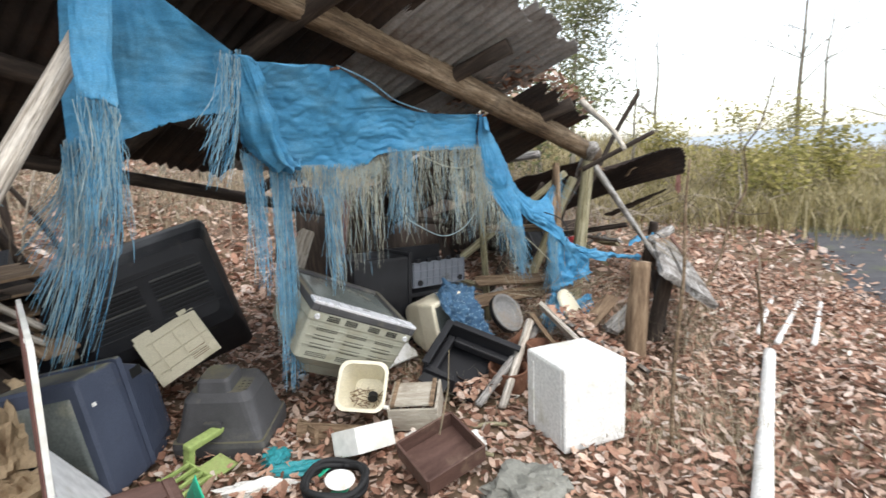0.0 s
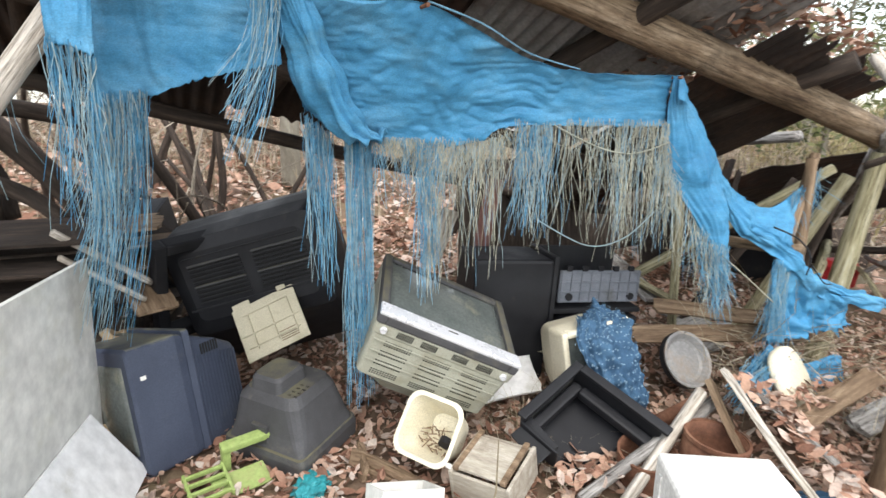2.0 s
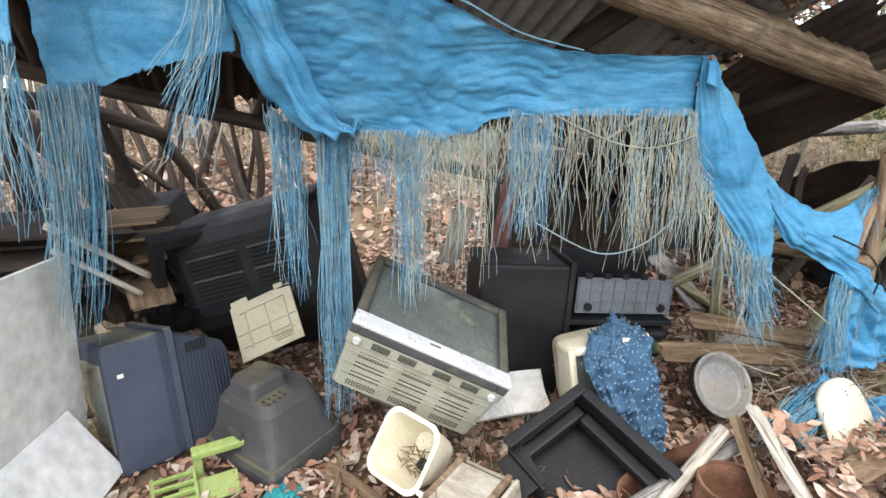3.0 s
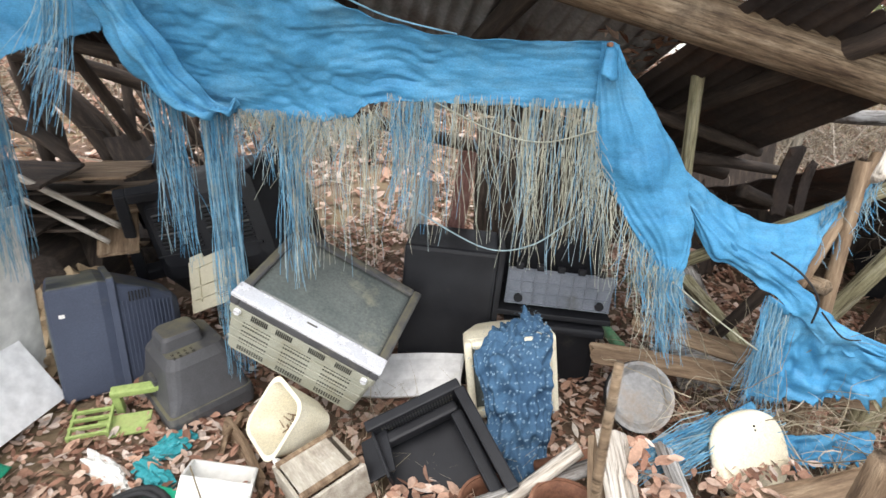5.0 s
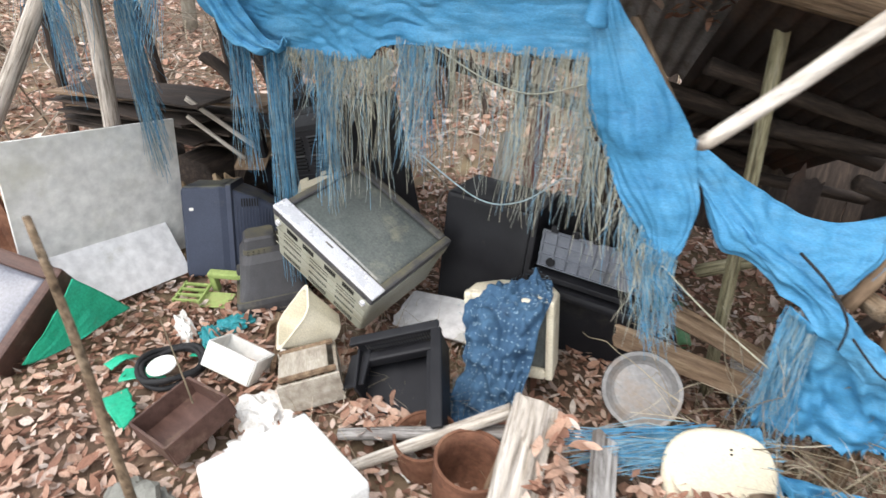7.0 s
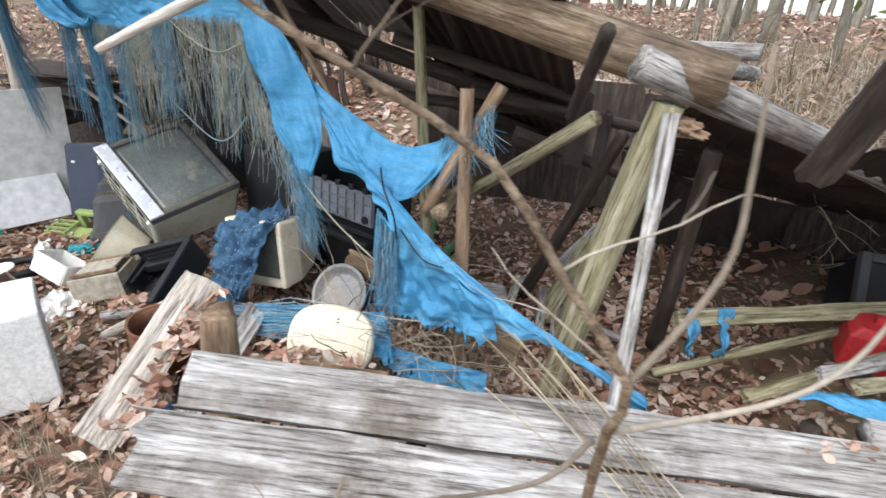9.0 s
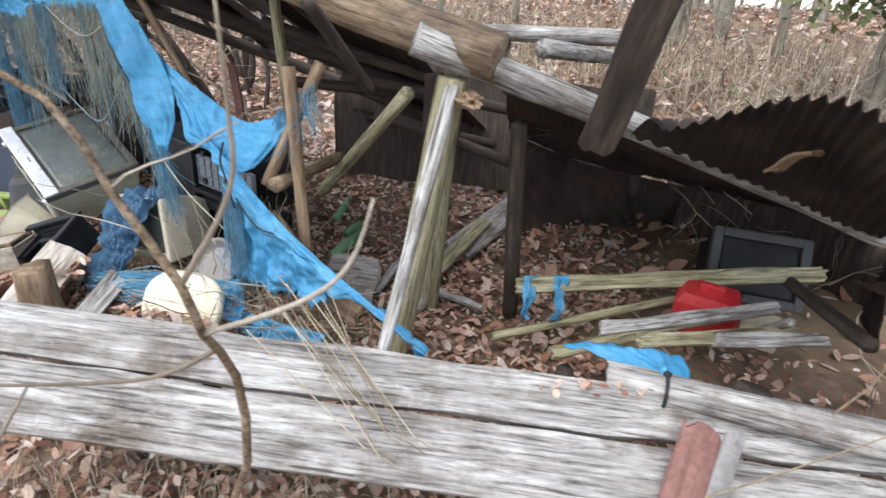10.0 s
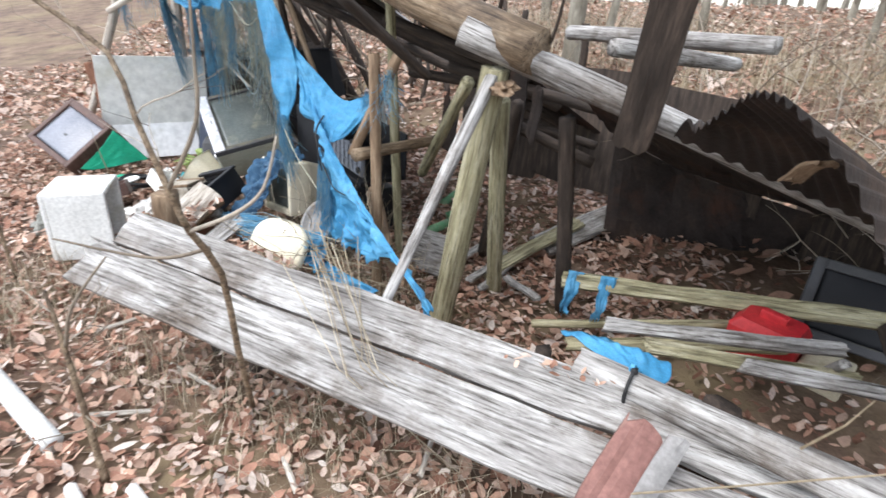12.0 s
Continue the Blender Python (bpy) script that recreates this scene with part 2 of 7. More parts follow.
PIPEGREEN = material("green_pvc", [(0.3, (0.10, 0.28, 0.13)), (0.7, (0.19, 0.40, 0.22))], 7, rough=0.45, bump=0.05, dirt=(0.2, 0.22, 0.14), dirt_scale=6)
REDPLASTIC = material("red_plastic", [(0.3, (0.40, 0.022, 0.03)), (0.7, (0.52, 0.045, 0.045))], 5, rough=0.45, bump=0.05, dirt=(0.36, 0.10, 0.08), dirt_scale=6, dirt_at=0.66)
CLOTH = material("faded_navy_cloth", [(0.3, (0.03, 0.075, 0.14)), (0.7, (0.065, 0.14, 0.23))], 6, rough=0.9, bump=0.3, fine=160, dirt=(0.04, 0.06, 0.09), dirt_scale=4, dirt_at=0.62)
CLOTHDOT = material("pale_blue_print", [(0.3, (0.18, 0.29, 0.38)), (0.7, (0.28, 0.39, 0.47))], 6, rough=0.9, bump=0)
PANEL = material("pale_grey_board", [(0.3, (0.66, 0.66, 0.62)), (0.5, (0.74, 0.735, 0.70)), (0.7, (0.80, 0.795, 0.76))], 1.6, rough=0.6, bump=0.05, fine=14, dirt=(0.56, 0.55, 0.46), dirt_scale=1.2, dirt_at=0.58)
WHITEPANEL = material("white_board", [(0.3, (0.74, 0.745, 0.745)), (0.7, (0.84, 0.84, 0.84))], 2, rough=0.6, bump=0.05, fine=14, dirt=(0.50, 0.49, 0.43), dirt_scale=3, dirt_at=0.64)
BROWNCASE = material("brown_cabinet", [(0.3, (0.065, 0.035, 0.028)), (0.7, (0.13, 0.075, 0.06))], 5, (1, 6, 6), rough=0.5, bump=0.15, dirt=(0.20, 0.14, 0.10), dirt_scale=5, dirt_at=0.64)
RUST = material("rusty_iron", [(0.3, (0.09, 0.04, 0.025)), (0.5, (0.19, 0.09, 0.055)), (0.7, (0.30, 0.16, 0.10))], 6, rough=0.9, metal=0.1, bump=0.5, fine=60)
TINMETAL = material("dull_aluminium", [(0.3, (0.22, 0.215, 0.21)), (0.7, (0.38, 0.375, 0.36))], 5, rough=0.45, metal=0.15, bump=0.2, fine=60, dirt=(0.28, 0.22, 0.17), dirt_scale=5, dirt_at=0.58)
CARDBOARD = material("damp_cardboard", [(0.3, (0.24, 0.17, 0.10)), (0.7, (0.44, 0.34, 0.22))], 5, rough=0.95, bump=0.3)
ROPEBLACK = material("black_cord", [(0.3, (0.012, 0.012, 0.014)), (0.7, (0.03, 0.03, 0.03))], 20, rough=0.7, bump=0.3)
MUD = material("grey_rubbery_fabric", [(0.3, (0.15, 0.15, 0.13)), (0.7, (0.27, 0.27, 0.24))], 5, rough=0.9, bump=0.4)
# Pale blue base carries the haze of distance; wooded slopes themselves are darker.
HAZE = material("haze_painted_hill", [(0.3, (0.36, 0.41, 0.46)), (0.7, (0.42, 0.47, 0.52))], 0.05, rough=1, bump=0)


# ---- shape helpers ----
UP = Vector((0, 0, 1))
P0, U, N = Vector((-0.2, 1.6, 0)), Vector((0.726, 0.688, 0)), Vector((0.688, -0.726, 0))


def front(u, z, d=0.0):
    """A point by the shed's open front: u along it, z up, d out of it."""
    p = P0 + U * u + N * d
    return Vector((p.x, p.y, z))


def inside(x, y):
    """How far a place lies behind the shed's open front."""
    return -(Vector((x, y, 0)) - P0).dot(N)


def ground_z(x, y):
    d = inside(x, y)
    rise = 0.17 * max(0.0, d - 1.0)
    rise = rise if rise < 1.2 else 1.2 + 0.35 * (rise - 1.2) if rise < 3 else 1.83 + 0.02 * (rise - 3)
    lane = (x - 3.75) * 0.83 - (y - 1.75) * 0.56
    if lane > 9:
        rise -= min(0.22 * (lane - 9), 25.0)
    near = 1.0 if abs(x) + abs(y) < 25 else 0.0
    return rise + near * (0.025 * noise.noise((x * 0.9, y * 0.9, 0)) + 0.012 * noise.noise((x * 3.1, y * 3.1, 4)))


def axes(o, x, y):
    """A pose at o whose X runs along x and whose Y lies nearest to y."""
    x = Vector(x).normalized()
    z = x.cross(Vector(y)).normalized()
    y = z.cross(x)
    m = Matrix((x, y, z)).transposed().to_4x4()
    m.translation = o
    return m


def part(name, bm, mat, parent=None, label="", m=None, smooth=False):
    me = bpy.data.meshes.new(name)
    bm.to_mesh(me)
    bm.free()
    if smooth:
        me.shade_smooth()
    for one in mat if isinstance(mat, (list, tuple)) else (mat,):
        me.materials.append(one)
    ob = new(name, me)
    if parent:
        ob.parent = parent
    if m is not None:
        ob.matrix_basis = m
    if label:
        ob["label"] = label
    return ob


def thing(name, label, category, group="", m=None, kind=""):
    ob = new(name)
    ob.empty_display_size = 0.05
    if m is not None:
        ob.matrix_basis = m
    return tagged(ob, label, category, group, kind)


def rbox(sx, sy, sz, at=(0, 0, 0), bev=0.006, seg=2, bm=None):
    """A box with rounded edges, centred on at."""
    own = bmesh.new()
    bmesh.ops.create_cube(own, size=1.0)
    for v in own.verts:
        v.co = Vector((v.co.x * sx, v.co.y * sy, v.co.z * sz))
    b = min(bev, 0.45 * min(sx, sy, sz))
    if b > 0:
        bmesh.ops.bevel(own, geom=own.edges[:], offset=b, segments=seg, affect="EDGES", profile=0.6)
    for v in own.verts:
        v.co += Vector(at)
    return join(own, bm)


def join(src, dst):
    if dst is None:
        return src
    me = bpy.data.meshes.new("tmp")
    src.to_mesh(me)
    src.free()
    dst.from_mesh(me)
    bpy.data.meshes.remove(me)
    return dst


def loft(rings, closed=True, cap=True, bm=None, mat=0):
    """Skin through rings of points of one length."""
    bm = bm or bmesh.new()
    vs = [[bm.verts.new(p) for p in r] for r in rings]
    n = len(rings[0])
    for a, b in zip(vs, vs[1:]):
        for i in range(n if closed else n - 1):
            j = (i + 1) % n
            f = bm.faces.new((a[i], a[j], b[j], b[i]))
            f.material_index = mat
    if cap and closed:
        bm.faces.new(vs[0][::-1])
        bm.faces.new(vs[-1])
    return bm


def tube(pts, r0, r1=None, sides=6, bm=None, cap=True):
    """A tapering tube along points."""
    pts = [Vector(p) for p in pts]
    r1 = r0 if r1 is None else r1
    rings = []
    t = (pts[1] - pts[0]).normalized()
    a = t.orthogonal().normalized()
    for i, p in enumerate(pts):
        if 0 < i < len(pts) - 1:
            t = (pts[i + 1] - pts[i - 1]).normalized()
        elif i:
            t = (pts[i] - pts[i - 1]).normalized()
        a = (a - t * a.dot(t)).normalized()
        c = t.cross(a)
        r = r0 + (r1 - r0) * i / (len(pts) - 1)
        rings.append([p + (a * math.cos(k) + c * math.sin(k)) * r for k in (2 * math.pi * q / sides for q in range(sides))])
    return loft(rings, True, cap, bm)


def curve(pts, n):
    """n + 1 points on a smooth line through pts."""
    pts = [Vector(p) for p in pts]
    out = []
    m = len(pts) - 1
    for k in range(n + 1):
        s = min(k / n * m, m - 1e-6)
        i = int(s)
        f = s - i
        a, b, c, d = pts[max(i - 1, 0)], pts[i], pts[i + 1], pts[min(i + 2, m)]
        out.append(0.5 * (2 * b + (c - a) * f + (2 * a - 5 * b + 4 * c - d) * f * f + (3 * b - a - 3 * c + d) * f ** 3))
    return out


def log_bm(length, r0, r1, seed=0, rings=16, sides=14, rough=0.06, bend=0.0, ragged=0.02):
    """A worn log along X."""
    out = []
    for i in range(rings + 1):
        s = i / rings
        r = r0 + (r1 - r0) * s
        ring = []
        for k in range(sides):
            a = 2 * math.pi * k / sides
            q = r * (1 + rough * noise.noise((s * length * 2.2, math.cos(a) * 1.4 + seed, math.sin(a) * 1.4)) * 2 + 0.5 * rough * noise.noise((s * length * 0.7, k * 1.9, seed)))
            x = s * length
            if i in (0, rings):
                x += ragged * noise.noise((k * 0.9, seed, i))
            ring.append(Vector((x, q * math.cos(a) + bend * math.sin(math.pi * s), q * math.sin(a) + 0.4 * bend * math.sin(2 * math.pi * s + seed))))
        out.append(ring)
    bm = loft(out)
    return bm


def plank_bm(length, width, thick, seed=0, n=22, ragged=0.04, worn=0.012, warp=0.01, taper=1.0):
    """A weathered plank along X, width along Y, with split ends, worn edges and lengthwise cracks."""
    prof = [-0.5, -0.46, -0.3, -0.12, 0.05, 0.2, 0.36, 0.47, 0.5]
    rings = []
    for i in range(n + 1):
        s = i / n
        w = width * (1 + (taper - 1) * s)
        top, bot = [], []
        for j, p in enumerate(prof):
            x = s * length
            if i in (0, n):
                x += ragged * noise.noise((j * 1.7, seed * 3.1, i * 0.5)) * (1 if i else -1)
            y = p * w + (worn * noise.noise((s * length * 3, j // 5, seed)) if abs(p) > 0.4 else 0)
            z = warp * math.sin(s * 5 + seed) + 0.12 * thick * noise.noise((s * length * 2.5, j * 1.3, seed + 9))
            e = 0.32 * thick if abs(p) < 0.46 else 0.2 * thick
            crack = -0.3 * thick if j in (3, 6) and noise.noise((s * length * 1.5, j, seed + 2)) > 0.0 else 0
            top.append(Vector((x, y, z + 0.18 * thick + e + crack)))
            bot.append(Vector((x, y, z - 0.18 * thick - e)))
        rings.append(top + bot[::-1])
    return loft(rings)


def log_thing(name, p0, p1, r0, r1, mat, label, category="log", seed=0, bend=0.0, rough=0.06, group="", sides=14):
    p0, p1 = Vector(p0), Vector(p1)
    m = axes(p0, p1 - p0, UP if abs((p1 - p0).normalized().z) < 0.9 else Vector((1, 0, 0)))
    ob = part(name, log_bm((p1 - p0).length, r0, r1, seed, bend=bend, rough=rough, sides=sides), mat, m=m, smooth=True)
    return tagged(ob, label, category, group)


def plank_thing(name, p0, p1, width, thick, face, mat, label, category="board", seed=0, group="", **kw):
    """A plank from p0 to p1 whose broad face looks along face."""
    p0, p1 = Vector(p0), Vector(p1)
    x = (p1 - p0).normalized()
    y = Vector(face).cross(x)
    ob = part(name, plank_bm((p1 - p0).length, width, thick, seed, **kw), mat, m=axes(p0, x, y))
    return tagged(ob, label, category, group)


def cloth_bm(rows, nu, nv, amp=0.015, seed=0, freq=6.0, thick=0.003, bm=None, fold=0.0, jag=0.0, crease=0.0):
    """Cloth through rows of control points, with wrinkles, as a thin closed sheet. jag: how unevenly the lower edge is torn."""
    lines = [curve(r, nu) for r in rows]
    grid = []
    for k in range(nu + 1):
        grid.append(curve([l[k] for l in lines], nv))
    bm = bm or bmesh.new()
    front_v, back_v = [], []
    for k in range(nu + 1):
        fa, ba = [], []
        for j in range(nv + 1):
            p = grid[k][j]
            a = grid[min(k + 1, nu)][j] - grid[max(k - 1, 0)][j]
            b = grid[k][min(j + 1, nv)] - grid[k][max(j - 1, 0)]
            nrm = a.cross(b)
            nrm = nrm.normalized() if nrm.length > 1e-9 else N.copy()
            e = 1.0 if 0 < j else 0.4
            w = amp * e * (noise.noise(p * freq + Vector((seed, 0, 0))) + 0.6 * noise.noise(Vector((p.x * freq * 2.3, p.y * freq * 2.3, p.z * freq * 0.9 + seed))))
            w += 0.5 * amp * e * (0.5 - abs(noise.noise(Vector((k / nu * 9 + 2 * noise.noise(p * 3), j / nv * 3.5, seed))))) * 2
            w += 0.34 * amp * (0.4 - abs(noise.noise(Vector((p.x * 14, p.y * 14, p.z * 34 + seed)))))
            w += fold * math.sin(k / nu * 23 + 3 * noise.noise(p * 2)) * j / nv
            if crease:
                bend = noise.noise(p * 2.3 + Vector((seed, 0, 0)))
                w += crease * (0.45 - abs(noise.noise(Vector((p.x * 2.2, p.y * 2.2, p.z * 19 + 5 * bend))))) + 0.5 * crease * (0.4 - abs(noise.noise(Vector((p.x * 5 + 7, p.y * 5, p.z * 46 + 6 * bend)))))
            q = p + nrm * w
            if jag and j == nv:
                q += b.normalized() * jag * (noise.noise((k * 0.8, seed, 1)) + 0.5 * noise.noise((k * 3.1, seed, 7)))
            fa.append(bm.verts.new(q))
            ba.append(bm.verts.new(q - nrm * thick))
        front_v.append(fa)
        back_v.append(ba)
    for k in range(nu):
        for j in range(nv):
            bm.faces.new((front_v[k][j], front_v[k + 1][j], front_v[k + 1][j + 1], front_v[k][j + 1]))
            bm.faces.new((back_v[k][j], back_v[k][j + 1], back_v[k + 1][j + 1], back_v[k + 1][j]))
    for k in range(nu):
        for j in (0, nv):
            q = (front_v[k][j], back_v[k][j], back_v[k + 1][j], front_v[k + 1][j])
            bm.faces.new(q if j == 0 else q[::-1])
    for j in range(nv):
        for k in (0, nu):
            q = (front_v[k][j], front_v[k][j + 1], back_v[k][j + 1], back_v[k][j])
            bm.faces.new(q if k == 0 else q[::-1])
    return bm


def strands(rnd, line, count, low, high, r=0.0016, sway=0.03, drift=(0, 0, 0), clump=0.0, bm=None, segs=7):
    """Loose threads that hang from a line of points."""
    bm = bm or bmesh.new()
    pts = curve(line, 40)
    for _ in range(count):
        s = rnd.random()
        if clump:
            s = min(1, max(0, round(s * clump) / clump + rnd.gauss(0, 0.25 / clump)))
        i = min(int(s * 40), 39)
        p = pts[i].lerp(pts[i + 1], s * 40 - i) + Vector((rnd.gauss(0, 0.006), rnd.gauss(0, 0.006), rnd.uniform(-0.01, 0.03)))
        ln = rnd.uniform(low, high)
        dx, dy = rnd.gauss(0, sway), rnd.gauss(0, sway)
        ph, kink = rnd.random() * 6, rnd.uniform(0.002, 0.012)
        line_ = []
        for k in range(segs + 1):
            f = k / segs
            line_.append(p + Vector((dx * f * f + kink * math.sin(ph + 9 * f), dy * f * f + kink * math.cos(ph * 2 + 7 * f), -ln * f)) + Vector(drift) * f * f)
        tube(line_, r * rnd.uniform(0.6, 1.5), r * 0.6, 3, bm, cap=False)
    return bm


def twig(bm, rnd, base, way, length, r, depth=2, droop=0.0, forks=4, sides=5):
    """A branching twig."""
    p, d = Vector(base), Vector(way).normalized()
    pts = [p.copy()]
    n = 6
    for k in range(n):
        d = (d + Vector((rnd.gauss(0, 0.13), rnd.gauss(0, 0.13), rnd.gauss(0, 0.1) - droop))).normalized()
        p = p + d * length / n
        pts.append(p.copy())
    tube(pts, r, r * 0.45, sides, bm)
    if depth:
        for k in range(forks):
            i = rnd.randint(2, n)
            side = (d + Vector((rnd.gauss(0, 0.8), rnd.gauss(0, 0.8), rnd.gauss(0.1, 0.6)))).normalized()
            twig(bm, rnd, pts[i], side, length * rnd.uniform(0.3, 0.6), r * 0.55, depth - 1, droop, forks, max(3, sides - 1))
    return bm


# ---- ground, road, distance ----
def ground():
    def steps(lo, hi, fine_lo, fine_hi):
        a = [fine_lo + 0.12 * i for i in range(int((fine_hi - fine_lo) / 0.12) + 1)]
        x, s = a[-1], 0.2
        while x < hi:
            x += s
            s *= 1.5
            a.append(x)
        x, s, left = a[0], 0.2, []
        while x > lo:
            x -= s
            s *= 1.5
            left.append(x)
        return left[::-1] + a
    xs, ys = steps(-400, 400, -5, 7), steps(-400, 400, -2.5, 9)
    bm = bmesh.new()
    g = [[bm.verts.new((x, y, ground_z(x, y))) for y in ys] for x in xs]
    for i in range(len(xs) - 1):
        for j in range(len(ys) - 1):
            bm.faces.new((g[i][j], g[i + 1][j], g[i + 1][j + 1], g[i][j + 1]))
    return tagged(part("ground", bm, EARTH, smooth=True), "brown forest soil covered with fallen leaves", "ground", kind="structure")


ROAD_A, ROAD_D = Vector((3.75, 1.75, 0)), Vector((0.56, 0.83, 0)).normalized()
ROAD_N = Vector((ROAD_D.y, -ROAD_D.x, 0))


def road():
    bm = bmesh.new()
    rows = []
    for i in range(120):
        s = -9 + i * 0.25 if i < 80 else 11 + (i - 80) * 1.2
        row = []
        for j in range(9):
            w = j / 8 * 2.6
            if j in (0, 8):
                w += 0.22 * noise.noise((s * 1.1, j, 0)) + 0.1 * noise.noise((s * 3.3, j, 3))
            p = ROAD_A + ROAD_D * s + ROAD_N * w
            row.append((p.x, p.y, ground_z(p.x, p.y) + (0.03 if 0 < j < 8 else 0.002)))
        rows.append(row)
    loft(rows, closed=False, cap=False, bm=bm)
    return tagged(part("road", bm, ASPHALT, smooth=True), "narrow cracked asphalt lane edged with moss and leaves", "road", kind="structure")


ground()
road()


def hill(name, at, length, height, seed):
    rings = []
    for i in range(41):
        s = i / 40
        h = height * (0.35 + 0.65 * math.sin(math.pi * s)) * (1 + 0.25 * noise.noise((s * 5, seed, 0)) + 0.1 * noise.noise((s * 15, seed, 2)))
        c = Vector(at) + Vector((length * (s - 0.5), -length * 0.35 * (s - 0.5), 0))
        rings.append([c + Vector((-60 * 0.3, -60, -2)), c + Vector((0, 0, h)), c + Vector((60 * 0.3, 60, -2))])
    return tagged(part(name, loft(rings, False, False), HAZE, smooth=True), "wooded hills on the horizon with haze painted in as pale blue", "hill", kind="structure")


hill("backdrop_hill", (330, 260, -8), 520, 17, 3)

# ---- shed ----
BEAM = [Vector((-1.40, 0.85, 2.45)), Vector((2.08, 3.55, 1.41))]
log_thing("beam_log", BEAM[0], BEAM[1], 0.075, 0.085, BARKLOG, "long peeled log that carries the front of the sagging roof", "log", 2, bend=0.03, rough=0.09)
log_thing("lower_beam_log", (1.96, 3.28, 1.47), (2.62, 5.5, 0.62), 0.06, 0.045, GREYWOOD, "weathered grey roof log sloping down to the ground", "log", 5, bend=0.02, rough=0.1)


def roof_z(u, d):
    b = 2.16 - 0.235 * (u + 0.1) - (0.05 * (u - 1.2) if u > 1.2 else 0)
    return b + (0.42 if d > 0 else 0.46) * d


def roof_sheet(u0, u1, d0, d1, mat, seed, lift=0.0, name="sheet", parent=None, twist=0.0, ragged=0.05):
    """A corrugated sheet whose waves run from front to back."""
    bm = bmesh.new()
    n = int((u1 - u0) / 0.0095)
    top, bot = [], []
    for i in range(n + 1):
        u = u0 + (u1 - u0) * i / n
        rt, rb = [], []
        for j in range(9):
            f = j / 8
            e0 = d0 + ragged * (noise.noise((u * 7, seed, 0)) + 0.6 * noise.noise((u * 23, seed, 1)))
            e1 = d1 + ragged * (noise.noise((u * 7, seed, 5)) + 0.6 * noise.noise((u * 23, seed, 6)))
            d = e0 + (e1 - e0) * f
            z = roof_z(u, d) + lift + 0.011 * math.sin(u * 2 * math.pi / 0.076) + 0.03 * noise.noise((u, d, seed)) + twist * (f - 0.5) * (u - u0)
            p = front(u, z, d)
            rt.append(p)
            rb.append(p - Vector((0, 0, 0.004)))
        top.append(rt)
        bot.append(rb)
    loft([t + b[::-1] for t, b in zip(top, bot)], True, True, bm)
    return part(name, bm, mat, parent)


roof = thing("shed_roof", "collapsing shed roof of rusted corrugated sheets over logs", "roof", kind="structure")
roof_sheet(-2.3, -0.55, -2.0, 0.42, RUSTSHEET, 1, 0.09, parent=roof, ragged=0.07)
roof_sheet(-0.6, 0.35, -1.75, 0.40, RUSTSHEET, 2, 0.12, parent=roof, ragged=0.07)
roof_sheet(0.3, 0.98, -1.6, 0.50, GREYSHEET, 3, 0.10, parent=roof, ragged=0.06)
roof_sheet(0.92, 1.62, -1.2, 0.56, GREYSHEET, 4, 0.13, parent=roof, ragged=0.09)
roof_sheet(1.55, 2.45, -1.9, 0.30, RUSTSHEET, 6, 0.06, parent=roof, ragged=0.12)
# Cover and skirt are added to keep daylight out of the right-hand end.
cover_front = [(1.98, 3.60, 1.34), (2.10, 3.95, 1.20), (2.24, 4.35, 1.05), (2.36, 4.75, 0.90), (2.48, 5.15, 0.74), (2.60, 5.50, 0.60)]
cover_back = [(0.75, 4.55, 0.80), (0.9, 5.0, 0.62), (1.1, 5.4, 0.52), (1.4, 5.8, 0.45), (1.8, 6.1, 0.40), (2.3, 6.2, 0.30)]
part("fallen_shade_cover", cloth_bm([cover_front, [tuple((Vector(a) + Vector(c)) / 2 + Vector((0, 0, 0.02))) for a, c in zip(cover_front, cover_back)], cover_back], 60, 20, 0.03, 5, 3, 0.006), RUSTSHEET, roof, "rusted sheets sagging behind the log, added to shade the shed's inside")
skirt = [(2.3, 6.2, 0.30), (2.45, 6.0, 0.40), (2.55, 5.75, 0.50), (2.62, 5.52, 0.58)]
part("light_stop_skirt", cloth_bm([cover_back[:-1] + skirt, [(x + (0.10 if y < 5.7 else 0.0), y + (0.12 if y > 5.0 else 0.0), -0.05) for x, y, z in cover_back[:-1] + skirt]], 70, 10, 0.03, 6, 4, 0.006), RUSTSHEET, roof, "rusted sheet added at the shed's back to stop light leaking in")
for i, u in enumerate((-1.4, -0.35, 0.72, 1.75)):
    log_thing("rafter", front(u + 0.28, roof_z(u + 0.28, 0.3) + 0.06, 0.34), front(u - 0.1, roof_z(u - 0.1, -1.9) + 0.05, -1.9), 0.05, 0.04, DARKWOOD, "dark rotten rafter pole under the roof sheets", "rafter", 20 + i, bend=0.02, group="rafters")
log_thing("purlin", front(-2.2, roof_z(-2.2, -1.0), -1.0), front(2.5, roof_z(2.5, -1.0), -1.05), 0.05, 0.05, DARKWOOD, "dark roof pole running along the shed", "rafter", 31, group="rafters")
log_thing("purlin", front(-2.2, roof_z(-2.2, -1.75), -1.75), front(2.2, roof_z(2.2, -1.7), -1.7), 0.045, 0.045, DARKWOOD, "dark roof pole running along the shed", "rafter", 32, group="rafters")
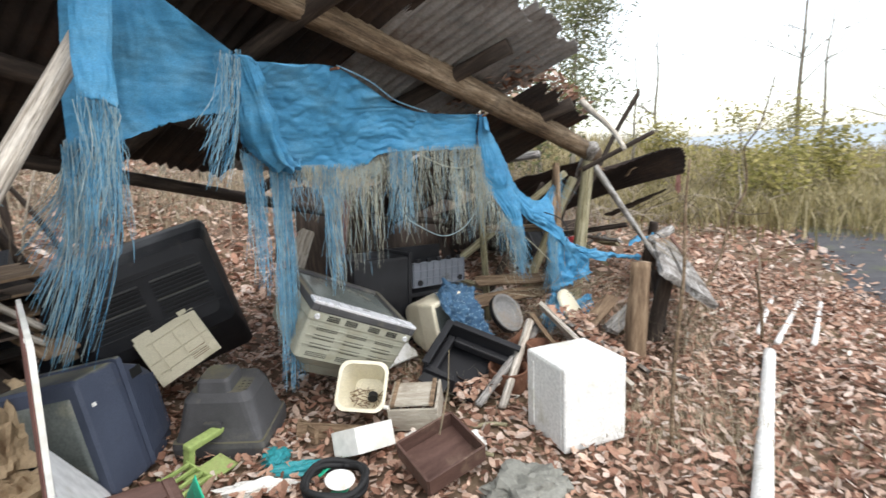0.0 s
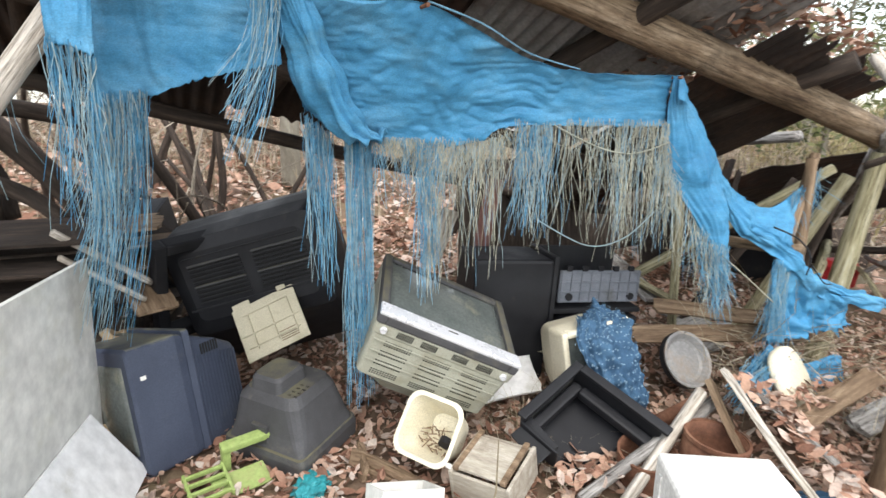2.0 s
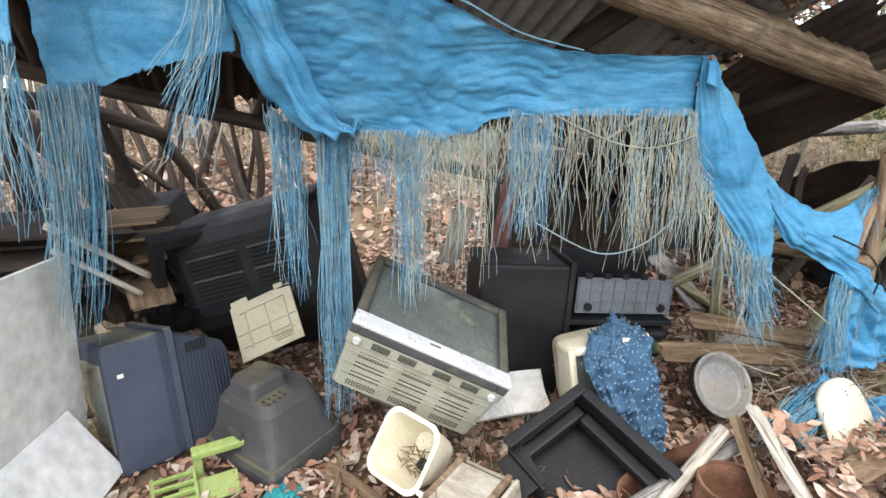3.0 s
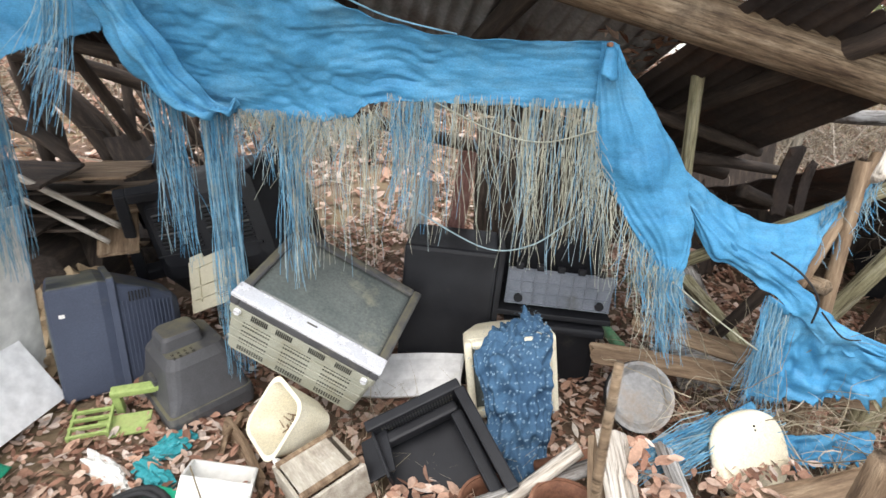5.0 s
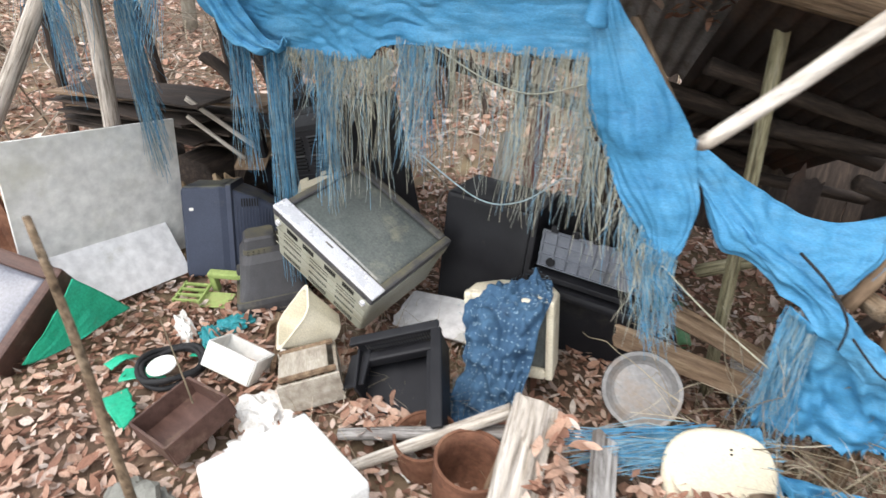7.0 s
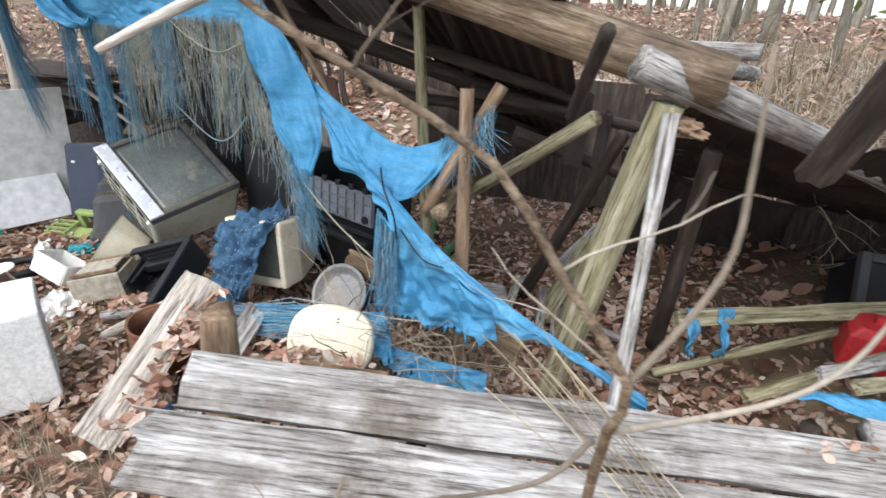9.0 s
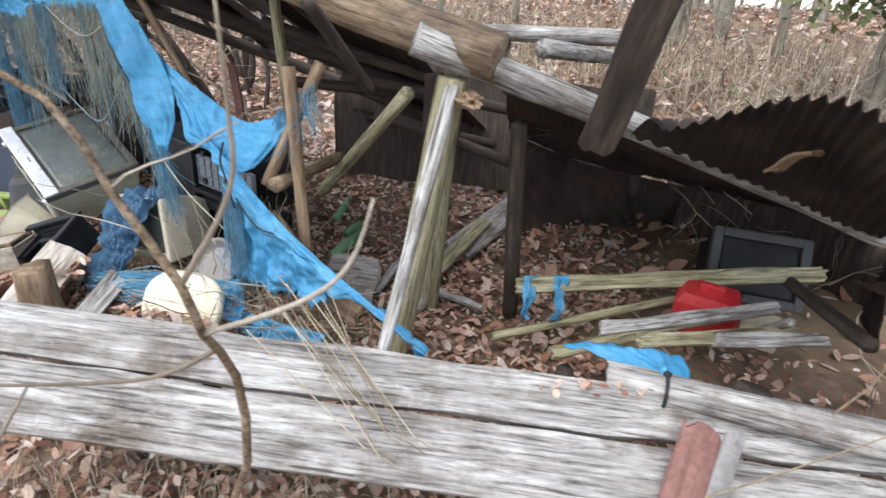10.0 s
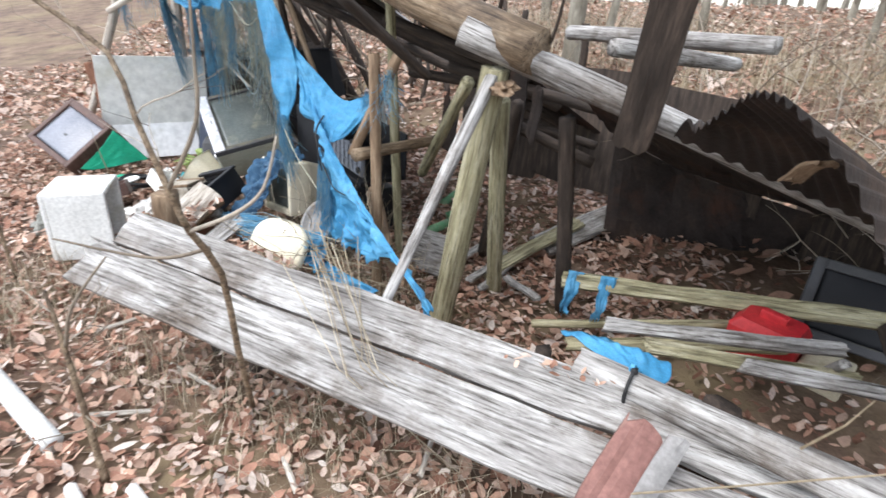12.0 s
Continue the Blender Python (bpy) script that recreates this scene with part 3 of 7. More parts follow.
# posts
log_thing("post", (1.76, 3.28, 0.0), (1.98, 3.42, 1.34), 0.06, 0.055, MOSSWOOD, "grey split post leaning under the beam end", "post", 41)
log_thing("post", (1.38, 3.66, 0.0), (1.86, 3.48, 1.20), 0.045, 0.04, MOSSWOOD, "mossy post leaning behind the beam end", "post", 42)
log_thing("split_pole", (2.41, 2.95, 0.47), (2.02, 3.40, 1.31), 0.020, 0.028, GREYWOOD, "bleached split pole leaning on the beam", "pole", 43, rough=0.16)
log_thing("post", (0.90, 3.12, 0.0), (0.81, 3.04, 1.72), 0.028, 0.028, MOSSWOOD, "yellow-green weathered post under the roof", "post", 44)
log_thing("post", (-2.09, 0.98, 0.0), (-1.95, 1.08, 2.45), 0.05, 0.045, PALEWOOD, "pale square-cut post at the shed front", "post", 45, sides=8)
log_thing("leaning_brace", (-1.95, -0.07, 0.0), (-1.08, 1.17, 2.17), 0.035, 0.04, PALEWOOD, "pale stripped pole leaning against the roof edge", "pole", 46)
for i, (x, y, h) in enumerate(((-3.3, 4.3, 1.0), (-2.55, 4.75, 1.0), (-2.9, 2.5, 1.3), (-1.0, 4.9, 1.1), (0.2, 4.9, 0.9))):
    log_thing("rear_post", (x, y, ground_z(x, y) - 0.05), (x + 0.1, y - 0.05, ground_z(x, y) + h), 0.04, 0.035, DARKWOOD, "thin dark post at the back of the shed", "post", 50 + i, bend=0.05, group="rear posts")

# ---- planks along the lane side ----
PD = Vector((0.52, 0.854, -0.075)).normalized()
PN = Vector((0.854, -0.52, 0.0))
pface = (PN * 0.55 + UP * 0.84).normalized()
A0 = Vector((1.81, 1.878, 0.600))
plank_thing("fence_plank", A0, A0 + PD * 3.6, 0.165, 0.05, pface, GREYWOOD, "wide silver-grey weathered plank lying on its edge", "plank", 61, group="long planks", ragged=0.1, worn=0.02)
B0 = Vector((1.93, 1.748, 0.495))
plank_thing("fence_plank", B0, B0 + PD * 3.7, 0.205, 0.05, pface, GREYWOOD, "broad cracked grey plank below the upper one", "plank", 62, group="long planks", ragged=0.14, worn=0.025)



TVX, TVY = Vector((0.823, 0.366, -0.432)), Vector((-0.30, 0.926, 0.225))
TV = axes(Vector((-0.475, 1.556, 0.745)), TVX, TVY) @ Matrix.Scale(0.925, 4)
def slots(nx, ny, dx, dy, sx, sy, at, z=0.0, bm=None):
    """Rows of vent slots sunk in dark, in the XY plane."""
    bm = bm or bmesh.new()
    for i in range(nx):
        for j in range(ny):
            rbox(sx, sy, 0.006, (at[0] + i * dx, at[1] + j * dy, z), 0, 1, bm)
    return bm


def ring_frame(w, h, border, depth, bottom=None, bev=0.01):
    """A bezel in the XY plane with its opening; bottom: width of the lower border."""
    b = bottom or border
    bm = rbox(border, h, depth, (border / 2, h / 2, -depth / 2), bev)
    rbox(border, h, depth, (w - border / 2, h / 2, -depth / 2), bev, bm=bm)
    rbox(w - 2 * border + 0.004, border, depth, (w / 2, h - border / 2, -depth / 2), bev, bm=bm)
    rbox(w - 2 * border + 0.004, b, depth, (w / 2, b / 2, -depth / 2), bev, bm=bm)
    return bm


def bulged(w, h, bulge, n=14):
    """A slightly domed glass face in the XY plane."""
    bm = bmesh.new()
    g = [[bm.verts.new((w * i / n, h * j / n, bulge * (1 - (2 * i / n - 1) ** 2) * (1 - (2 * j / n - 1) ** 2) ** 0.8)) for j in range(n + 1)] for i in range(n + 1)]
    for i in range(n):
        for j in range(n):
            bm.faces.new((g[i][j], g[i + 1][j], g[i + 1][j + 1], g[i][j + 1]))
    r = bmesh.ops.extrude_face_region(bm, geom=bm.faces[:])
    for v in r["geom"]:
        if isinstance(v, bmesh.types.BMVert):
            v.co.z -= 0.012
    bmesh.ops.recalc_face_normals(bm, faces=bm.faces[:])
    return bm


def rect_ring(x0, x1, y0, y1, z, r=0.03, k=4):
    """A rounded rectangle of points at height z."""
    out = []
    for cx, cy, a0 in ((x1 - r, y1 - r, 0), (x0 + r, y1 - r, 90), (x0 + r, y0 + r, 180), (x1 - r, y0 + r, 270)):
        for i in range(k + 1):
            a = radians(a0 + 90 * i / k)
            out.append(Vector((cx + r * math.cos(a), cy + r * math.sin(a), z)))
    return out


# ---- the heap of television sets ----
def silver_television():
    tv = thing("television", "silver wide television lying tilted with its screen up", "television", m=TV)
    part("bezel", ring_frame(0.72, 0.59, 0.045, 0.05, 0.10, 0.012), GREYPLASTIC, tv, "dark grey screen surround")
    part("silver_strip", rbox(0.722, 0.085, 0.02, (0.36, 0.043, 0.004), 0.008), SILVER, tv, "glossy silver lower strip")
    part("screen", bulged(0.635, 0.45, 0.012), SCREEN, tv, "dusty grey-green glass screen", m=pose(0.0425, 0.098, -0.016), smooth=True)
    part("badge", rbox(0.05, 0.008, 0.003, (0.36, 0.055, 0.015), 0.001), GREYPLASTIC, tv)
    body = loft([rect_ring(0.0, 0.72, 0.0, 0.585, -0.05, 0.02), rect_ring(0.004, 0.716, 0.002, 0.58, -0.10, 0.02), rect_ring(0.012, 0.708, 0.008, 0.575, -0.11, 0.02),
                 rect_ring(0.03, 0.69, 0.01, 0.55, -0.34, 0.03), rect_ring(0.12, 0.60, 0.10, 0.50, -0.42, 0.04), rect_ring(0.2, 0.52, 0.16, 0.44, -0.50, 0.04)])
    shell = part("body", body, OLIVEPLASTIC, tv, "olive-grey plastic back shell")
    side = pose(0, 0.004, 0, 90, 0, 0)
    vents = bmesh.new()
    for x0 in (0.09, 0.29, 0.49):
        for row in range(4):
            slots(11, 3, 0.0125, 0.011, 0.008, 0.0045, (x0, -0.155 - row * 0.055), 0.0015 - 0.002 * row / 3 - 0.006, vents)
    for x0 in (0.12, 0.24, 0.40, 0.53):
        slots(9, 3, 0.009, 0.012, 0.005, 0.008, (x0, -0.085), 0.004, vents)
    tagged(part("vent", vents, SLOT, shell, "rows of dark vent slots", m=side), kind="stuff")
    for z in (-0.135, -0.195, -0.25):
        part("moulding", rbox(0.66, 0.004, 0.008, (0.36, 0.004 - 0.002, z), 0.002), OLIVEPLASTIC, shell)
    for x in (0.05, 0.67):
        k = bmesh.new()
        bmesh.ops.create_cone(k, cap_ends=True, segments=18, radius1=0.017, radius2=0.014, depth=0.014)
        part("knob", k, SILVER, tv, m=pose(x, -0.006, -0.075, 90, 0, 0), smooth=False)
    return tv


def blue_television():
    m = axes(Vector((-1.385, 1.228, 0.02)), Vector((0.34, 0.94, -0.02)), Vector((-0.914, 0.326, -0.222))) @ Matrix.Scale(1.08, 4)
    tv = thing("television", "slate-blue television seen from its side on the leaves", "television", m=m)
    def ring(x, y0, y1, z0, z1, r=0.02):
        return [Vector((x, p.x, p.y)) for p in rect_ring(y0, y1, z0, z1, 0, r)]
    part("front_shell", loft([ring(0, 0.012, 0.50, 0.012, 0.505), ring(0.012, 0, 0.512, 0, 0.52), ring(0.20, 0.002, 0.51, 0.0, 0.525), ring(0.235, 0.012, 0.5, 0.004, 0.515)]), BLUEPLASTIC, tv)
    back = part("rear_shell", loft([ring(0.235, 0.005, 0.507, 0.002, 0.53), ring(0.262, 0.003, 0.509, 0.0, 0.532), ring(0.272, 0.02, 0.49, 0.005, 0.50), ring(0.40, 0.05, 0.46, 0.01, 0.45), ring(0.50, 0.09, 0.42, 0.015, 0.40, 0.04), ring(0.53, 0.13, 0.38, 0.04, 0.36, 0.04)]), BLUEPLASTIC, tv)
    for i in range(13):
        x = 0.285 + i * 0.017
        part("rib", rbox(0.004, 0.006, 0.36 - 0.006 * i, (x, 0.02 + (x - 0.272) * 0.235 - 0.001, 0.23), 0.001), BLUEPLASTIC, back)
    v = bmesh.new()
    for i in range(7):
        rbox(0.006, 0.006, 0.045, (0.315 + i * 0.014, 0.028 + i * 0.0034, 0.425), 0, 1, v)
    tagged(part("vent", v, SLOT, back), kind="stuff")
    part("screen", bulged(0.40, 0.36, 0.012), SCREEN, tv, m=axes(Vector((-0.004, 0.45, 0.09)), (0, -1, 0), (0, 0, 1)), smooth=True)
    part("sticker", rbox(0.022, 0.002, 0.016, (0.05, -0.0015, 0.395), 0.0005), WHITEPLASTIC, tv, "small white sticker")
    return tv


def small_dark_television():
    m = axes(Vector((-1.22, 1.50, 0.02)), Vector((0.97, -0.22, 0.0)), Vector((0.22, 0.97, 0.1))) @ Matrix.Scale(0.92, 4)
    tv = thing("television", "small dark grey television lying face down", "television", m=m)
    part("front_frame", loft([rect_ring(0, 0.50, 0, 0.42, -0.01, 0.03), rect_ring(-0.005, 0.505, -0.005, 0.425, 0.06, 0.03), rect_ring(0.0, 0.5, 0, 0.42, 0.09, 0.03)]), GREYPLASTIC, tv)
    back = part("rear_shell", loft([rect_ring(0.012, 0.488, 0.015, 0.41, 0.088, 0.03), rect_ring(0.03, 0.47, 0.035, 0.40, 0.16, 0.05), rect_ring(0.06, 0.44, 0.06, 0.38, 0.30, 0.06), rect_ring(0.10, 0.41, 0.09, 0.36, 0.345, 0.05)]), GREYPLASTIC, tv)
    part("neck_cover", loft([rect_ring(0.13, 0.33, 0.08, 0.30, 0.30, 0.03), rect_ring(0.14, 0.32, 0.10, 0.29, 0.40, 0.03), rect_ring(0.15, 0.31, 0.115, 0.28, 0.415, 0.03)]), GREYPLASTIC, tv)
    part("ledge", rbox(0.10, 0.05, 0.10, (0.23, 0.045, 0.15), 0.008), GREYPLASTIC, back)
    v = bmesh.new()
    for i in range(4):
        for j in range(2):
            rbox(0.022, 0.012, 0.004, (0.36 + j * 0.035, 0.12 + i * 0.03, 0.343), 0, 1, v)
    tagged(part("vent", v, SLOT, back), kind="stuff")
    return tv


def big_black_television():
    m = axes(Vector((-1.709, 1.967, 0.142)), Vector((0.92, 0.285, 0.267)), Vector((-0.30, 0.95, 0.03))) @ Matrix.Diagonal((1.06, 1.06, 0.84, 1.0))
    tv = thing("television", "large black television turned with its vented back outwards", "television", m=m)
    def ring(y, x0, x1, z0, z1, r=0.05):
        return [Vector((p.x, y, p.y)) for p in rect_ring(x0, x1, z0, z1, 0, r)]
    back = part("rear_shell", loft([ring(0.0, 0.10, 0.74, 0.30, 0.76), ring(0.03, 0.03, 0.80, 0.20, 0.84), ring(0.16, 0.0, 0.83, 0.02, 0.88), ring(0.30, -0.02, 0.85, -0.16, 0.90), ring(0.42, -0.02, 0.85, -0.16, 0.90)][::-1]), BLACKPLASTIC, tv)
    v = bmesh.new()
    for x0, z0, nx in ((0.145, 0.411, 20), (0.475, 0.411, 20)):
        for i in range(nx):
            for j in range(9):
                rbox(0.007, 0.004, 0.010, (x0 + i * 0.0125, -0.002, z0 + 0.028 + j * 0.028), 0, 1, v)
    for j in range(3):
        for i in range(44):
            rbox(0.008, 0.004, 0.006, (0.12 + i * 0.014, 0.004, 0.325 + j * 0.018), 0, 1, v)
    tagged(part("vent", v, SLOT, back, "fields of small vent holes"), kind="stuff")
    for x in (0.27, 0.60):
        for j in range(10):
            part("louvre", rbox(0.27, 0.016, 0.011, (x, -0.004, 0.425 + j * 0.028), 0.003), GREYPLASTIC if j % 5 == 4 else BLACKPLASTIC, back)
    part("moulding", rbox(0.70, 0.012, 0.015, (0.42, -0.003, 0.385), 0.004), BLACKPLASTIC, back)
    part("moulding", rbox(0.60, 0.010, 0.010, (0.42, -0.002, 0.725), 0.003), BLACKPLASTIC, back)
    return tv


def television_front_frame():
    m = axes(Vector((-1.90, 1.90, 0.28)), Vector((0.28, 0.55, 0.05)), Vector((0.30, -0.12, 0.95)))
    ob = thing("screen_frame", "empty black television front frame standing on edge", "frame", m=m)
    part("frame", ring_frame(0.66, 0.62, 0.06, 0.09, 0.07), BLACKPLASTIC, ob)
    g = bmesh.new()
    for i in range(4):
        for j in range(3):
            rbox(0.035, 0.035, 0.006, (0.42 + i * 0.05, 0.50 - j * 0.05, -0.02), 0.004, 1, g)
    part("speaker_grille", rbox(0.24, 0.16, 0.01, (0.5, 0.47, -0.03), 0.003), BLACKPLASTIC, ob)
    tagged(part("grille_slot", g, SLOT, ob), kind="stuff")
    return ob


def beige_panel():
    m = axes(Vector((-1.375, 1.917, 0.283)), Vector((0.80, 0.30, 0.42)), Vector((-0.38, 0.25, 0.55)))
    ob = thing("television_cover", "cracked beige plastic back panel leaning on a television", "panel", m=m)
    part("sheet", rbox(0.36, 0.30, 0.012, (0.18, 0.10, 0), 0.003), BEIGE, ob)
    for y, w in ((0.02, 0.30), (0.09, 0.34), (0.20, 0.26)):
        part("rib", rbox(w, 0.006, 0.012, (0.18, y, 0.009), 0.002), BEIGE, ob)
    for x in (0.08, 0.20, 0.31):
        part("rib", rbox(0.006, 0.20, 0.012, (x, 0.10, 0.0105), 0.002), BEIGE, ob)
    part("lug", rbox(0.10, 0.035, 0.012, (0.06, 0.262, 0), 0.003), BEIGE, ob)
    part("lug", rbox(0.05, 0.03, 0.02, (0.30, 0.258, 0.004), 0.003), BEIGE, ob)
    s = bmesh.new()
    for i in range(5):
        rbox(0.10, 0.004, 0.004, (0.26, -0.015 + 0.012 * i, 0.007), 0, 1, s)
    tagged(part("slot", s, BROWNWOOD, ob), kind="stuff")
    return ob


def grid_cabinet():
    """Black cabinet whose underside shows a grid of ribs."""
    m = axes(Vector((-0.245, 2.335, 0.12)), Vector((0.87, 0.49, -0.06)), Vector((-0.49, 0.87, 0.0)))
    ob = thing("television", "broken black television cabinet with a ribbed base panel", "television", m=m)
    b = rbox(0.46, 0.36, 0.76, (0.21, 0.20, 0.28), 0.02)
    part("body", b, BLACKPLASTIC, ob)
    part("side_board", rbox(0.03, 0.36, 0.52, (0.455, 0.20, 0.42), 0.006), BLACKPLASTIC, ob)
    part("floor_board", rbox(0.58, 0.36, 0.03, (0.74, 0.20, 0.36), 0.006), BLACKPLASTIC, ob)
    part("back_board", rbox(0.58, 0.02, 0.30, (0.74, 0.37, 0.52), 0.006), BLACKPLASTIC, ob)
    part("base_panel", rbox(0.52, 0.016, 0.19, (0.755, 0.05, 0.50), 0.004), SLATEPLASTIC, ob, "grey-blue panel with a moulded grid")
    for i in range(9):
        part("rib", rbox(0.006, 0.016, 0.185, (0.505 + i * 0.0625, 0.04, 0.50), 0.002), SLATEPLASTIC, ob)
    for j in range(4):
        part("rib", rbox(0.52, 0.016, 0.006, (0.755, 0.041, 0.412 + j * 0.058), 0.002), SLATEPLASTIC, ob)
    for x in (0.56, 0.96):
        k = bmesh.new()
        bmesh.ops.create_cone(k, cap_ends=True, segments=16, radius1=0.022, radius2=0.022, depth=0.012)
        part("foot", k, BLACKPLASTIC, ob, m=pose(x, 0.036, 0.44, 90, 0, 0))
    for i in range(5):
        part("tooth", rbox(0.035, 0.02, 0.03, (0.55 + i * 0.1, 0.05, 0.605), 0.004), BLACKPLASTIC, ob)
    part("ledge", rbox(0.50, 0.20, 0.05, (0.76, 0.10, 0.30), 0.02), BLACKPLASTIC, ob)
    part("lower_shell", rbox(0.42, 0.25, 0.40, (0.80, 0.22, 0.08), 0.04), BLACKPLASTIC, ob)
    return ob


def black_crate():
    """Corner of a television front shell: two walls with their rims and a floor."""
    m = axes(Vector((0.10, 1.70, 0.30)), Vector((0.336, -0.197, -0.13)), Vector((0.143, 0.302, 0.139)))
    ob = thing("television_shell", "broken black television front shell lying open in leaves", "shell", m=m)
    w, h, d, t = 0.44, 0.37, 0.17, 0.012
    part("bottom", rbox(w * 0.75, h, t, (w * 0.375, h / 2, -d), 0.004), BLACKPLASTIC, ob)
    part("side", rbox(t, h, d, (0, h / 2, -d / 2), 0.005), BLACKPLASTIC, ob)
    part("side", rbox(w, t, d, (w / 2, h, -d / 2), 0.005), BLACKPLASTIC, ob)
    part("side", rbox(0.20, t, d * 0.7, (0.10, 0, -d * 0.65), 0.005), BLACKPLASTIC, ob)
    part("rim", rbox(0.045, h + 0.03, 0.02, (0.008, h / 2, 0.006), 0.007), BLACKPLASTIC, ob)
    part("rim", rbox(w, 0.045, 0.02, (w / 2 + 0.03, h + 0.004, 0.008), 0.007), BLACKPLASTIC, ob)
    part("inner_ledge", rbox(0.05, h - 0.05, 0.05, (0.045, h / 2, -0.09), 0.012), BLACKPLASTIC, ob)
    part("inner_ledge", rbox(w - 0.08, 0.05, 0.05, (w / 2 + 0.03, h - 0.04, -0.09), 0.012), BLACKPLASTIC, ob)
    part("loose_flap", rbox(0.17, 0.12, 0.012, (0.08, 0.03, -0.10), 0.004), BLACKPLASTIC, ob, m=pose(0.0, -0.06, 0.0, 18, 0, -8))
    g = bmesh.new()
    for r in range(3):
        for k in range(26):
            rbox(0.004, 0.006, 0.018, (0.0075, 0.04 + k * 0.012, -0.035 - r * 0.028), 0, 1, g)
    tagged(part("speaker_slot", g, GREYPLASTIC, ob, "rows of dusty speaker slots"), kind="stuff")
    return ob


def cream_monitor():
    m = axes(Vector((0.27, 2.19, 0.12)), Vector((0.80, 0.58, 0.12)), Vector((-0.10, 0.05, 0.98)))
    ob = thing("monitor", "yellowed cream computer monitor lying on the leaves", "monitor", m=m)
    part("bezel", ring_frame(0.40, 0.37, 0.035, 0.05, 0.045, 0.014), CREAM, ob, m=pose(0, 0, 0.04))
    part("screen", bulged(0.335, 0.295, 0.014), SCREEN, ob, "dark dusty glass", m=pose(0.033, 0.042, 0.012), smooth=True)
    part("case", loft([rect_ring(0.0, 0.40, 0.0, 0.37, 0.0, 0.02), rect_ring(0.004, 0.396, 0.004, 0.366, -0.10, 0.02), rect_ring(0.05, 0.35, 0.03, 0.33, -0.26, 0.04), rect_ring(0.09, 0.31, 0.06, 0.30, -0.34, 0.05)][::-1]), CREAM, ob)
    s = bmesh.new()
    for i in range(14):
        rbox(0.20, 0.004, 0.005, (0.2, 0.362 - 0.0035 * i, -0.10 - 0.012 * i), 0, 1, s)
    tagged(part("vent", s, BEIGE, ob), kind="stuff")
    return ob


silver_television()
blue_television()
small_dark_television()
big_black_television()
television_front_frame()
beige_panel()
grid_cabinet()
black_crate()
cream_monitor()


def draped_cloth():
    rows = [[(0.31, 2.42, 0.50), (0.37, 2.44, 0.55), (0.44, 2.48, 0.57)], [(0.30, 2.25, 0.52), (0.40, 2.31, 0.565), (0.53, 2.41, 0.55)],
            [(0.31, 2.12, 0.47), (0.44, 2.18, 0.50), (0.58, 2.31, 0.46)], [(0.41, 2.06, 0.31), (0.52, 2.11, 0.35), (0.64, 2.23, 0.33)],
            [(0.43, 2.01, 0.17), (0.56, 2.05, 0.19), (0.67, 2.15, 0.18)], [(0.40, 1.92, 0.06), (0.56, 1.96, 0.07), (0.71, 2.07, 0.06)]]
    ob = thing("cloth", "faded navy cloth with pale flower print draped over the monitor", "cloth")
    part("fabric", cloth_bm(rows, 80, 110, 0.046, 3, 14, 0.004, jag=0.04), CLOTH, ob, smooth=True)
    rnd = random.Random(8)
    lines = [curve(r, 40) for r in rows]
    d = bmesh.new()
    for i in range(1, 39, 2):
        for j in range(1, 47, 2):
            col = curve([l[i] for l in lines], 48)
            c = col[j]
            a, b = (lines[0][i + 1] - lines[0][i - 1]).normalized(), (col[j + 1] - col[j - 1]).normalized()
            nrm = a.cross(b).normalized()
            nrm = -nrm if nrm.dot(Vector((0.4, -0.6, 0.6))) < 0 else nrm
            c = c + a * rnd.gauss(0, 0.006) + b * rnd.gauss(0, 0.006)
            p = c
            w = 0.046 * (noise.noise(p * 14 + Vector((3, 0, 0))) + 0.6 * noise.noise(Vector((p.x * 32.2, p.y * 32.2, p.z * 12.6 + 3))))
            q = p + a.cross(b).normalized() * w + nrm * 0.007
            for da, db in ((0.0028, 0), (-0.0028, 0), (0, 0.0028), (0, -0.0028)):
                e = q + a * da + b * db
                vs = [d.verts.new(e + a * x + b * y) for x, y in ((-0.0014, -0.0014), (0.0014, -0.0014), (0.0014, 0.0014), (-0.0014, 0.0014))]
                d.faces.new(vs)
    tagged(part("print", d, CLOTHDOT, ob, "scattered pale blue flower dots"), kind="stuff")
    return ob


draped_cloth()


# ---- smaller things on the heap ----
def revolve(profile, seg=28, bm=None, cap=True):
    """A turned shape round Z from (radius, z) pairs."""
    rings = [[Vector((r * math.cos(2 * math.pi * k / seg), r * math.sin(2 * math.pi * k / seg), z)) for k in range(seg)] for r, z in profile]
    return loft(rings, True, True, bm) if cap else loft(rings + rings[:1], True, False, bm)


def round_pan():
    z = Vector((0.50, -0.66, 0.56)).normalized()
    m = z.to_track_quat("Z", "Y").to_matrix().to_4x4()
    m.translation = (0.90, 2.60, 0.25)
    ob = thing("pan", "dull round aluminium pan lying on its side", "pan", m=m)
    part("bowl", revolve([(0.005, -0.030), (0.105, -0.030), (0.118, -0.022), (0.140, 0.006), (0.154, 0.010), (0.156, 0.006), (0.142, -0.006), (0.122, -0.036), (0.005, -0.040)]), TINMETAL, ob)
    r = revolve([(0.150, -0.035), (0.156, -0.035), (0.158, -0.004), (0.152, -0.004)], cap=False)
    part("black_rim", r, BLACKPLASTIC, ob, "black outer rim")
    return ob


